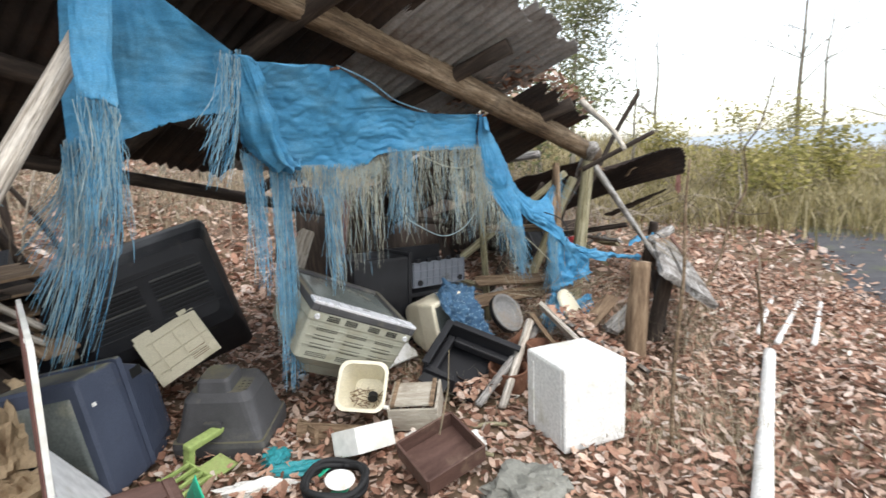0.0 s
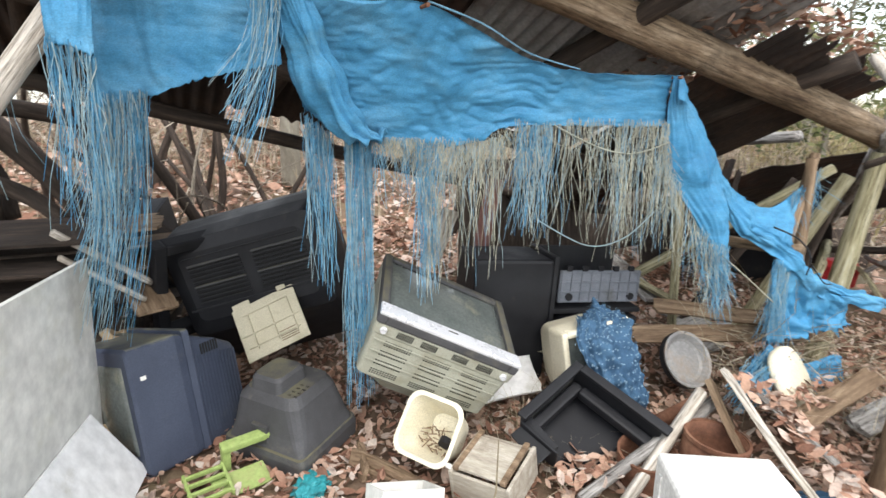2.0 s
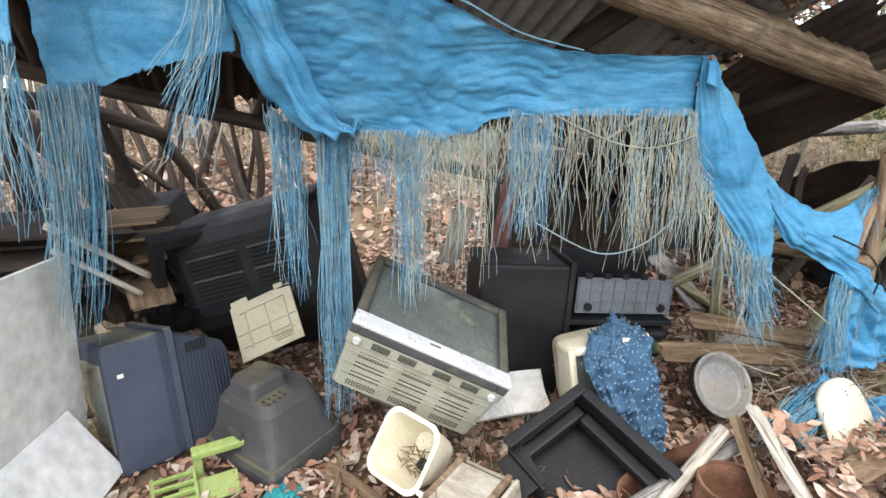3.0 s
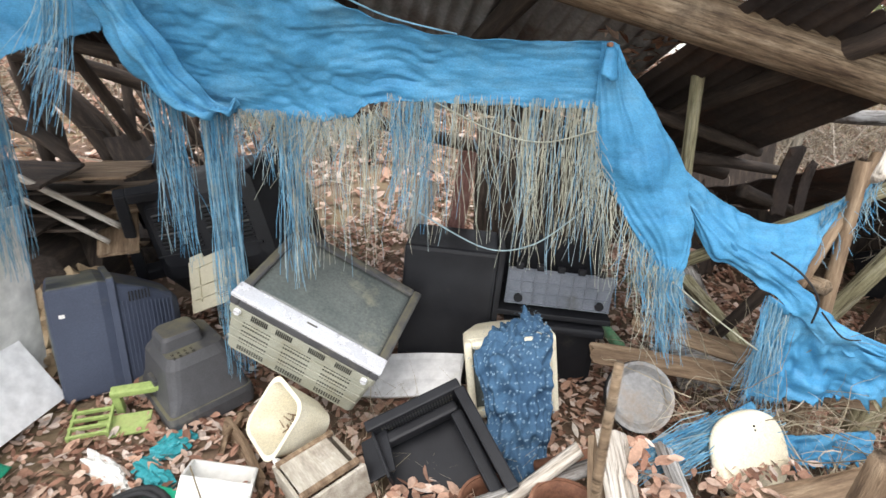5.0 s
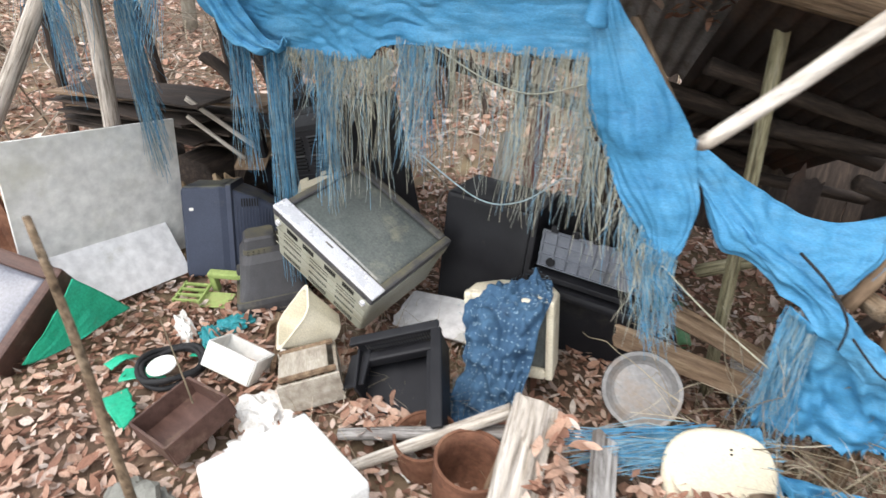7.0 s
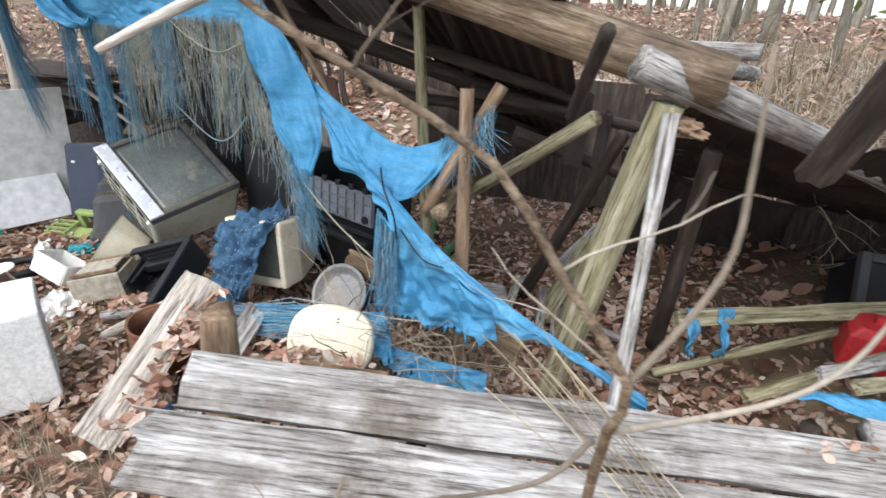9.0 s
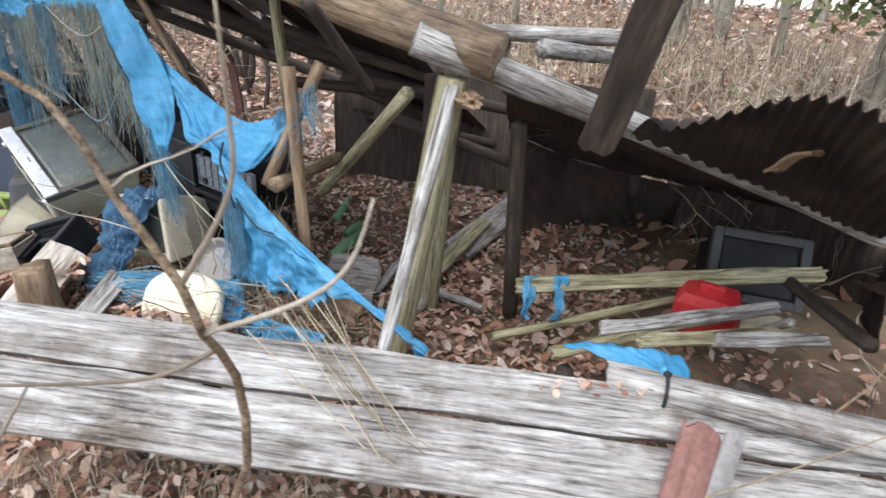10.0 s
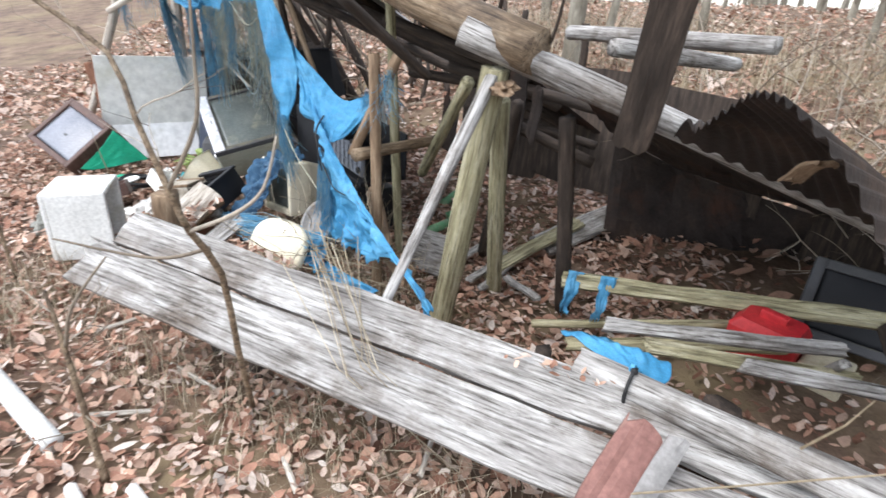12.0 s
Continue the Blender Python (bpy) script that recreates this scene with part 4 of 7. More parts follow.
def cream_tub():
    m = axes(Vector((-0.421, 1.518, 0.165)), Vector((0.94, -0.30, -0.06)), Vector((0.22, 0.55, 0.80)))
    ob = thing("tub", "rounded cream plastic tub lying open with debris inside", "tub", m=m)
    outer = [rect_ring(0.04, 0.22, 0.04, 0.22, -0.20, 0.05, 6), rect_ring(0.01, 0.25, 0.01, 0.25, -0.04, 0.06, 6), rect_ring(0.0, 0.26, 0.0, 0.26, 0.0, 0.06, 6), rect_ring(-0.006, 0.266, -0.006, 0.266, 0.006, 0.06, 6),
             rect_ring(0.012, 0.248, 0.012, 0.248, 0.006, 0.055, 6), rect_ring(0.02, 0.24, 0.02, 0.24, -0.04, 0.05, 6), rect_ring(0.05, 0.21, 0.05, 0.21, -0.185, 0.045, 6)]
    part("wall", loft(outer), CREAM, ob, smooth=False)
    rnd = random.Random(4)
    b = bmesh.new()
    for _ in range(40):
        p = Vector((rnd.uniform(0.06, 0.2), rnd.uniform(0.05, 0.14), -0.15 + rnd.random() * 0.03))
        tube([p, p + Vector((rnd.gauss(0, 0.03), rnd.gauss(0, 0.03), rnd.gauss(0, 0.012)))], 0.004, 0.002, 4, b)
    tagged(part("debris", b, BROWNWOOD, ob, "dry twigs and mud"), kind="stuff")
    k = revolve([(0.012, -0.015), (0.028, -0.015), (0.028, 0.015), (0.012, 0.015)], 16)
    part("cap", k, BLACKPLASTIC, ob, "dark screw cap", m=pose(0.17, 0.10, -0.12, 60, 10, 0))
    part("lip_clip", rbox(0.03, 0.02, 0.03, (0.272, 0.03, -0.01), 0.008), WHITEPLASTIC, ob)
    return ob


def wood_drawer():
    m = axes(Vector((-0.13, 1.46, 0.03)), Vector((0.90, -0.28, 0.05)), Vector((0.28, 0.9, 0.16)))
    ob = thing("drawer_box", "grey-beige weathered wooden box lying closed side up", "box", m=m)
    part("lid", rbox(0.22, 0.20, 0.014, (0.12, 0.11, 0.145), 0.004), BOXWOOD, ob)
    for x in (0.0, 0.25):
        part("side", rbox(0.015, 0.26, 0.14, (x, 0.12, 0.07), 0.003), BOXWOOD, ob)
    for y in (0.0, 0.24):
        part("side", rbox(0.25, 0.015, 0.13, (0.125, y, 0.065), 0.003), BOXWOOD, ob)
    for x in (0.02, 0.225):
        part("batten", rbox(0.022, 0.24, 0.018, (x, 0.12, 0.150), 0.003), BROWNWOOD, ob)
    return ob


def rust_pot(name, at, tilt, r, h, label):
    ob = thing(name, label, "pot", m=pose(*at, *tilt))
    part("wall", revolve([(r * 0.80, 0.0), (r * 0.97, h * 0.35), (r, h * 0.7), (r * 0.97, h), (r * 0.92, h), (r * 0.93, h * 0.7), (r * 0.88, h * 0.35), (r * 0.7, 0.02)]), RUST, ob, smooth=True)
    part("rim", revolve([(r * 0.93, h - 0.012), (r * 1.02, h - 0.012), (r * 1.02, h + 0.006), (r * 0.93, h + 0.006)], cap=False), RUST, ob)
    return ob


def styro_box():
    m = axes(Vector((0.640, 0.995, 0.03)), Vector((0.985, 0.175, 0.0)), Vector((-0.175, 0.985, 0.0)))
    ob = thing("polystyrene_box", "dirty white polystyrene box lying on its side", "box", m=m)
    w, d, h, t = 0.36, 0.34, 0.42, 0.03
    part("front_wall", rbox(w, t, h, (w / 2, t / 2, h / 2), 0.014, 3), STYRO, ob)
    for x in (t / 2, w - t / 2):
        part("side_wall", rbox(t, d - t, h - 0.004, (x, t + (d - t) / 2 - 0.002, h / 2), 0.012, 3), STYRO, ob)
    part("top_wall", rbox(w - 0.004, d - 0.004, t, (w / 2, d / 2, h - t / 2 + 0.004), 0.012, 3), STYRO, ob)
    part("bottom_wall", rbox(w - 2 * t, d - t, t, (w / 2, t + (d - t) / 2, t / 2), 0.01), STYRO, ob)
    part("rim_line", rbox(0.006, 0.02, h * 0.8, (-0.002, d - 0.06, h / 2), 0.002), STYRO, ob)
    return ob


def white_shell():
    m = axes(Vector((1.385, 2.39, 0.205)), Vector((0.55, 0.83, -0.06)), Vector((-0.388, 0.405, 0.827))) @ Matrix.Diagonal((1.2, 1.0, 1.0, 1.0))
    ob = thing("plastic_basin", "cream moulded plastic basin half buried in leaves", "basin", m=m)
    def oval(w, h, z):
        return [Vector((w * math.copysign(abs(math.cos(t)) ** 0.8, math.cos(t)), 0.10 + h * math.copysign(abs(math.sin(t)) ** 0.8, math.sin(t)), z)) for t in [k / 40 * 2 * math.pi for k in range(40)]]
    bm = loft([oval(0.130, 0.130, -0.02), oval(0.150, 0.148, -0.02), oval(0.156, 0.154, -0.005), oval(0.150, 0.148, 0.018), oval(0.142, 0.14, 0.022), oval(0.130, 0.128, 0.018), oval(0.115, 0.112, 0.024), oval(0.05, 0.04, 0.030)])
    part("shell", bm, CREAM, ob, smooth=True)
    for y in (0.12, 0.135):
        k = revolve([(0.004, 0), (0.004, 0.004)], 8)
        part("hole", k, SLOT, ob, m=pose(0.02, y + 0.06, 0.024))
    return ob


round_pan()
cream_tub()
wood_drawer()
rust_pot("rusty_pot", (0.85, 1.78, 0.02), (0, 6, 0), 0.125, 0.26, "rusty round iron pot with a torn blue strip inside")
rust_pot("rusty_pot", (0.62, 1.78, 0.0), (8, 0, 0), 0.12, 0.18, "low rusty iron pot beside a taller one")
styro_box()
white_shell()

pipe = part("rusty_pipe", tube([(0.66, 2.06, 0.12), (0.90, 2.14, 0.26)], 0.035, 0.035, 16), RUST, smooth=True)
tagged(pipe, "short red-brown rusty pipe stub under the cloth", "pipe")
plank_thing("board", (0.92, 1.99, 0.465), (1.30, 1.52, 0.06), 0.16, 0.03, (0.5, 0.3, 0.8), PALEWOOD, "pale weathered board leaning from the heap to the ground", "board", 71, n=14)
plank_thing("board", (0.88, 2.02, 0.40), (1.10, 1.58, 0.04), 0.08, 0.03, (0.5, 0.3, 0.8), BROWNWOOD, "narrow dark board below a paler one", "board", 72, n=14)
plank_thing("board", (1.08, 2.18, 0.36), (1.52, 1.70, 0.05), 0.10, 0.025, (0.4, 0.3, 0.8), GREYWOOD, "grey board covered with leaves", "board", 73, n=14)
log_thing("stick", (0.50, 1.52, 0.04), (0.84, 1.96, 0.38), 0.026, 0.028, PALEWOOD, "pale square stick propped on the boards", "stick", 74, sides=6)
log_thing("stick", (0.36, 1.52, 0.08), (0.92, 2.02, 0.32), 0.024, 0.03, GREYWOOD, "grey split batten lying across the heap", "stick", 75, sides=7)
plank_thing("board", (0.62, 2.75, 0.30), (1.75, 3.12, 0.30), 0.10, 0.03, (0.5, -0.6, 0.6), BROWNWOOD, "old brown board running behind the pan", "board", 76, n=16)
plank_thing("board", (0.75, 2.95, 0.42), (1.65, 3.0, 0.40), 0.09, 0.03, (0.5, -0.6, 0.6), BROWNWOOD, "old brown board under the tarpaulin", "board", 77, n=16)
plank_thing("board", (-0.62, 1.56, 0.05), (-0.20, 1.42, 0.04), 0.09, 0.025, (0.3, -0.9, 0.2), BROWNWOOD, "dark wooden drawer front on the leaves", "board", 78, n=10)
plank_thing("board", (-0.62, 1.62, 0.04), (-0.52, 1.48, 0.05), 0.09, 0.025, (-0.9, -0.3, 0.2), BROWNWOOD, "short dark wooden drawer side", "board", 79, n=8)
plank_thing("board", (-0.35, 2.18, 0.10), (0.10, 2.38, 0.16), 0.24, 0.02, (0.2, -0.4, 0.9), WHITEPANEL, "dirty white board under the silver television", "board", 80, n=10)
plank_thing("board", (-0.30, 2.50, 0.20), (0.12, 2.62, 0.26), 0.14, 0.02, (0.2, -0.5, 0.8), BEIGE, "beige plastic board in the heap", "board", 81, n=10)
plank_thing("board", (-0.70, 3.05, 0.55), (-0.55, 3.0, 0.92), 0.13, 0.02, (0.5, -0.8, 0.1), PALEWOOD, "pale board standing among the leaves", "board", 82, n=8)
plank_thing("board", (-0.42, 3.0, 0.2), (-0.25, 2.95, 1.15), 0.10, 0.02, (0.4, -0.9, 0.1), REDPAINT, "reddish board standing behind the heap", "board", 83, n=8)
plank_thing("board", (1.62, 2.35, 0.10), (2.15, 2.80, 0.18), 0.12, 0.03, (0.2, -0.3, 0.9), GREYWOOD, "grey plank end lying inside the long planks", "board", 84, n=12)
plank_thing("board", (1.30, 2.12, 0.22), (1.72, 2.52, 0.30), 0.10, 0.03, (0.3, -0.3, 0.9), BROWNWOOD, "broken brown plank covered with leaves", "board", 85, n=12, ragged=0.08)
log_thing("rotten_stump", (1.60, 1.98, 0.0), (1.64, 2.00, 0.70), 0.075, 0.055, BROWNWOOD, "crumbling brown rotten stump of wood", "stump", 86, rough=0.3)


# ---- left side ----
def leaning_panel():
    x = Vector((0.47, -0.88, 0.03)).normalized()
    m = axes(Vector((-1.66, 1.24, 0.12)), x, Vector((0.08, -0.08, 1.0)))
    ob = thing("leaning_board", "large pale grey board leaning at the shed side", "panel", m=m)
    part("sheet", rbox(0.93, 0.84, 0.018, (0.41, 0.40, 0), 0.003), PANEL, ob)
    part("stain_strip", rbox(0.03, 0.82, 0.003, (0.70, 0.40, 0.0102), 0.001), WHITEPANEL, ob, "paler joint strip")
    part("backing", rbox(0.90, 0.80, 0.004, (0.41, 0.40, 0.0115), 0.001), REDPAINT, ob, "reddish-brown back face")
    m2 = axes(Vector((-1.42, 1.24, 0.04)), x, Vector((-0.60, -0.30, 1.0)))
    ob2 = thing("leaning_board", "white board lying against the foot of the grey one", "panel", m=m2)
    part("sheet", rbox(0.78, 0.34, 0.014, (0.37, 0.17, 0.0), 0.003), WHITEPANEL, ob2)
    return ob


leaning_panel()


def brown_television():
    m = axes(Vector((-0.96, 0.67, 0.41)), Vector((-0.62, -0.74, 0.26)), Vector((0.50, -0.63, -0.593)))
    ob = thing("television", "old brown wooden-cased television tilted on its back", "television", m=m)
    part("case", ring_frame(0.64, 0.52, 0.05, 0.26, 0.07, 0.015), BROWNCASE, ob)
    part("back", rbox(0.56, 0.42, 0.04, (0.32, 0.26, -0.24), 0.01), BROWNCASE, ob)
    part("screen", bulged(0.55, 0.40, 0.03), SKYTINTSCREEN, ob, "reflective picture tube, sky reflection painted in as a pale tint", m=pose(0.045, 0.065, -0.022), smooth=True)
    part("badge", rbox(0.04, 0.02, 0.004, (0.30, 0.30, 0.008), 0.001), GREYPLASTIC, ob)
    part("trim", rbox(0.60, 0.006, 0.05, (0.32, 0.503, -0.03), 0.002), TINMETAL, ob)
    return ob


brown_television()
emerald = thing("plastic_sheet", "emerald green plastic sheet slumped beside the brown television", "sheet")
part("film", cloth_bm([[(-0.90, 0.70, 0.38), (-0.97, 0.80, 0.24), (-1.03, 0.90, 0.09)], [(-0.83, 0.60, 0.24), (-0.87, 0.67, 0.15), (-0.93, 0.77, 0.08)], [(-0.74, 0.44, 0.08), (-0.77, 0.50, 0.06), (-0.82, 0.60, 0.06)]], 20, 16, 0.012, 2), EMERALD, emerald, smooth=True)
for i, (x, y, a, w) in enumerate(((-0.34, 0.72, 0.3, 0.24), (-0.44, 0.80, 1.2, 0.20), (-0.55, 0.78, 2.0, 0.14), (-0.50, 1.10, 0.6, 0.16))):
    c, s = math.cos(a) * w, math.sin(a) * w
    ob = thing("plastic_scrap", "torn scrap of emerald green plastic on the leaves", "scrap", "green scraps")
    part("film", cloth_bm([[(x, y, 0.05), (x + c * 0.5, y + s * 0.5, 0.065), (x + c, y + s, 0.045)], [(x - s * 0.5, y + c * 0.5, 0.05), (x + c * 0.5 - s * 0.4, y + s * 0.5 + c * 0.4, 0.06), (x + c * 0.8 - s * 0.3, y + s * 0.8 + c * 0.3, 0.05)]], 12, 8, 0.01, i, jag=0.02), EMERALD, ob, smooth=True)


def lime_holder():
    m = axes(Vector((-1.11, 1.325, 0.03)), Vector((0.55, 0.70, 0.02)), Vector((-0.65, 0.55, 0.2)))
    ob = thing("plastic_holder", "lime green plastic carrier frame lying on the leaves", "holder", m=m)
    part("bar", rbox(0.30, 0.05, 0.035, (0.15, 0.02, 0.13), 0.01), LIME, ob)
    for x in (0.02, 0.28):
        part("leg", rbox(0.035, 0.045, 0.13, (x, 0.02, 0.065), 0.008), LIME, ob)
    part("plate", rbox(0.22, 0.12, 0.012, (0.05, -0.09, 0.03), 0.004), LIME, ob)
    for i in range(4):
        part("slat", rbox(0.16, 0.012, 0.02, (-0.08, -0.14 + 0.045 * i, 0.06), 0.003), LIME, ob)
    for x in (-0.15, 0.0):
        part("slat", rbox(0.012, 0.17, 0.02, (x, -0.07, 0.06), 0.003), LIME, ob)
    return ob


lime_holder()
hose = thing("hose", "coil of black rubber hose with a white lid inside", "hose")
b = bmesh.new()
for k, (r, z) in enumerate(((0.135, 0.055), (0.125, 0.075), (0.14, 0.085))):
    tube([(-0.43 + r * math.cos(a), 1.02 + r * math.sin(a), z + 0.01 * math.sin(3 * a + k)) for a in [i / 30 * 6.6 + k for i in range(31)]], 0.013, 0.013, 8, b)
part("coil", b, ROPEBLACK, hose, smooth=True)
lid = part("lid", revolve([(0.005, 0.0), (0.06, 0.0), (0.066, 0.012), (0.06, 0.018), (0.005, 0.02)], 20), WHITEPLASTIC, hose, "small white plastic lid", m=pose(-0.41, 0.98, 0.09, 8, 5, 0) @ Matrix.Diagonal((1.0, 1.0, 0.8, 1.0)))


def open_tray(at, turn, w, h, d, mat, label):
    ob = thing("tray", label, "tray", m=pose(*at, *turn))
    part("bottom", rbox(w, h, 0.012, (0, 0, 0.006), 0.003), mat, ob)
    for x in (-w / 2, w / 2):
        part("side", rbox(0.012, h, d, (x, 0, d / 2), 0.003), mat, ob)
    for y in (-h / 2, h / 2):
        part("side", rbox(w, 0.012, d, (0, y, d / 2), 0.003), mat, ob)
    return ob


open_tray((0.05, 1.02, 0.10), (14, -12, 20), 0.30, 0.26, 0.09, BROWNCASE, "shallow brown tray tipped on the leaves")
open_tray((-0.28, 1.26, 0.05), (-24, 14, 40), 0.24, 0.17, 0.12, PANEL, "grey-white plastic tray on the leaves")


def crumpled(name, at, size, mat, label, seed, cat="scrap"):
    """A crumpled film or bag."""
    bm = bmesh.new()
    bmesh.ops.create_icosphere(bm, subdivisions=4, radius=1.0)
    for v in bm.verts:
        n = v.co.normalized()
        f = 1 + 0.55 * noise.noise(n * 2.2 + Vector((seed, 0, 0))) + 0.35 * abs(noise.noise(n * 6 + Vector((0, seed, 0))))
        v.co = Vector((n.x * size[0] * f, n.y * size[1] * f, max(-0.02, n.z * size[2] * f)))
    ob = part(name, bm, mat, m=pose(*at))
    return tagged(ob, label, cat)


crumpled("plastic_bag", (0.08, 1.30, 0.03), (0.13, 0.10, 0.06), WHITEPLASTIC, "crumpled white plastic bag on the leaves", 1, "bag")
crumpled("plastic_bag", (0.22, 1.22, 0.03), (0.08, 0.09, 0.05), WHITEPLASTIC, "small crumpled white plastic bag", 5, "bag")
crumpled("plastic_film", (-0.62, 1.22, 0.03), (0.12, 0.04, 0.03), TEAL, "crumpled teal plastic film", 2)
crumpled("plastic_film", (-0.72, 1.36, 0.03), (0.06, 0.09, 0.03), TEAL, "teal film scrap beside the hose", 3)
crumpled("plastic_bag", (-0.78, 1.12, 0.03), (0.14, 0.04, 0.03), WHITEPLASTIC, "flattened white plastic strip", 4, "bag")
crumpled("grey_bag", (0.36, 0.78, 0.03), (0.16, 0.12, 0.09), MUD, "slumped grey-green bag half buried in leaves", 7, "bag")
crumpled("plastic_film", (1.30, 1.78, 0.05), (0.10, 0.05, 0.03), CLOTH, "blue film trapped beneath the boards", 9)
crumpled("plastic_film", (0.62, 1.72, 0.03), (0.07, 0.05, 0.02), PANEL, "pale film scrap on the leaves", 11)
for i, (x, y, z, sx, sy, sz) in enumerate(((-1.86, 1.36, 0.2, 0.12, 0.10, 0.22), (-1.78, 1.30, 0.02, 0.12, 0.12, 0.14), (-1.95, 1.6, 0.25, 0.16, 0.14, 0.2))):
    crumpled("paper_sack", (x, y, z), (sx, sy, sz), CARDBOARD, "torn damp cardboard beside the blue television", 20 + i)
yellow = part("basin_rim", tube([(0.36 + 0.15 * math.cos(a), 1.22 + 0.15 * math.sin(a), 0.04) for a in [0.8 + i / 20 * 3.6 for i in range(21)]], 0.012, 0.012, 6), MOSSWOOD, smooth=True)
tagged(yellow, "yellowed curved basin rim half under leaves", "rim")

# stack of boards and loose sticks at the shed's end
for i in range(9):
    z = 0.66 + 0.036 * i
    a = 0.30 * math.sin(i * 2.1)
    p = Vector((-3.25 + 0.05 * math.cos(i * 1.7), 0.85 + 0.06 * math.sin(i * 3.3), z))
    plank_thing("stacked_board", p, p + Vector((1.25, 1.0 + a, 0.04 * math.sin(i * 1.9))), 0.40 - 0.02 * (i % 3), 0.018, (0.12 * math.sin(i), 0.12 * math.cos(i * 2), 1), (DARKWOOD, BROWNWOOD, DARKWOOD)[i % 3], "flat weathered board in a loose stack", "board", 90 + i, group="stacked boards", n=10, ragged=0.06)
for i, (x, y) in enumerate(((-3.0, 1.05), (-2.3, 1.6))):
    log_thing("trestle_log", (x - 0.25, y + 0.25, 0.3), (x + 0.25, y - 0.25, 0.3), 0.31, 0.31, DARKWOOD, "thick dark log carrying the board stack", "log", 100 + i, sides=10)
for i, (a, c) in enumerate((((-2.9, 2.9, 0.0), (-2.3, 1.9, 1.7)), ((-3.3, 2.2, 0.0), (-2.9, 1.8, 1.9)), ((-2.5, 3.0, 0.0), (-3.3, 1.9, 1.75)), ((-3.7, 1.6, 0.0), (-3.4, 1.3, 1.9)), ((-2.2, 3.2, 0.0), (-2.6, 2.4, 1.6)), ((-3.9, 0.7, 0.0), (-3.3, 0.8, 2.0)))):
    log_thing("dark_pole", a, c, 0.045, 0.035, DARKWOOD, "dark rotten pole leaning at the shed's end", "pole", 240 + i, group="leaning dark poles", bend=0.05)
log_thing("dark_pole", (-2.90, 1.87, 1.56), (-2.38, 2.50, 1.33), 0.05, 0.0425, DARKWOOD, "dark broken branch crossing the shed's end", "pole", 250, group="leaning dark poles", bend=0.04)
log_thing("dark_pole", (-3.05, 2.03, 1.47), (-2.67, 2.24, 0.87), 0.075, 0.06375, DARKWOOD, "dark broken branch crossing the shed's end", "pole", 251, group="leaning dark poles", bend=0.04)
log_thing("dark_pole", (-3.27, 2.03, 1.46), (-3.07, 2.10, 0.88), 0.06, 0.051, DARKWOOD, "dark broken branch crossing the shed's end", "pole", 252, group="leaning dark poles", bend=0.04)
log_thing("dark_pole", (-2.92, 2.33, 1.32), (-2.56, 2.84, 0.77), 0.025, 0.02125, DARKWOOD, "dark broken branch crossing the shed's end", "pole", 253, group="leaning dark poles", bend=0.04)
log_thing("dark_pole", (-2.71, 1.72, 1.18), (-2.35, 1.95, 0.83), 0.045, 0.03825, DARKWOOD, "dark broken branch crossing the shed's end", "pole", 254, group="leaning dark poles", bend=0.04)
brush = random.Random(77)
for i in range(16):
    x, y = brush.uniform(-4.6, -2.6), brush.uniform(3.4, 5.0)
    g = ground_z(x, y) - 0.04
    log_thing("dead_branch", (x, y, g), (x + brush.uniform(-0.9, 0.9), y + brush.uniform(-0.8, 0.3), g + brush.uniform(0.7, 1.9)), brush.uniform(0.025, 0.06), 0.018, DARKWOOD, "dark dead branch standing in the brush behind the shed", "branch", 260 + i, group="dead brush", bend=0.08, sides=8)
for i, (a, c, w) in enumerate((((-2.5, 2.2, 0.9), (-1.75, 1.75, 0.55), 0.20), ((-2.6, 2.3, 1.05), (-1.8, 2.1, 0.62), 0.25), ((-2.45, 1.9, 0.7), (-1.85, 1.55, 0.30), 0.22))):
    plank_thing("board", a, c, w, 0.02, (0.4, -0.2, 0.8), DARKWOOD if i else BROWNWOOD, "dark warped board sliding off the stack", "board", 110 + i, n=10)
log_thing("stick", (-1.98, 1.45, 1.00), (-1.85, 1.83, 0.67), 0.018, 0.018, PALEWOOD, "thin pale stick lying across dark boards", "stick", 120, sides=7)
log_thing("stick", (-1.95, 1.44, 0.89), (-1.81, 1.74, 0.61), 0.015, 0.015, PALEWOOD, "thin pale stick lying across dark boards", "stick", 121, sides=7)
plank_thing("board", (-1.62, 0.42, 0.0), (-1.66, 0.30, 0.85), 0.20, 0.03, (0.8, -0.5, 0.1), RUST, "orange-brown board standing behind the panel", "board", 122, n=8)
chain = thing("chain", "rusty iron chain hanging from the roof pole", "chain")
for i in range(16):
    k = tube([(0.014 * math.cos(a), 0, 0.024 * math.sin(a)) for a in [j / 12 * 2 * math.pi for j in range(13)]], 0.004, 0.004, 5)
    part("link", k, RUST, chain, m=pose(-1.62, 0.52, 2.12 - i * 0.036, 0, 0, 90 * (i % 2) + 20), smooth=True)


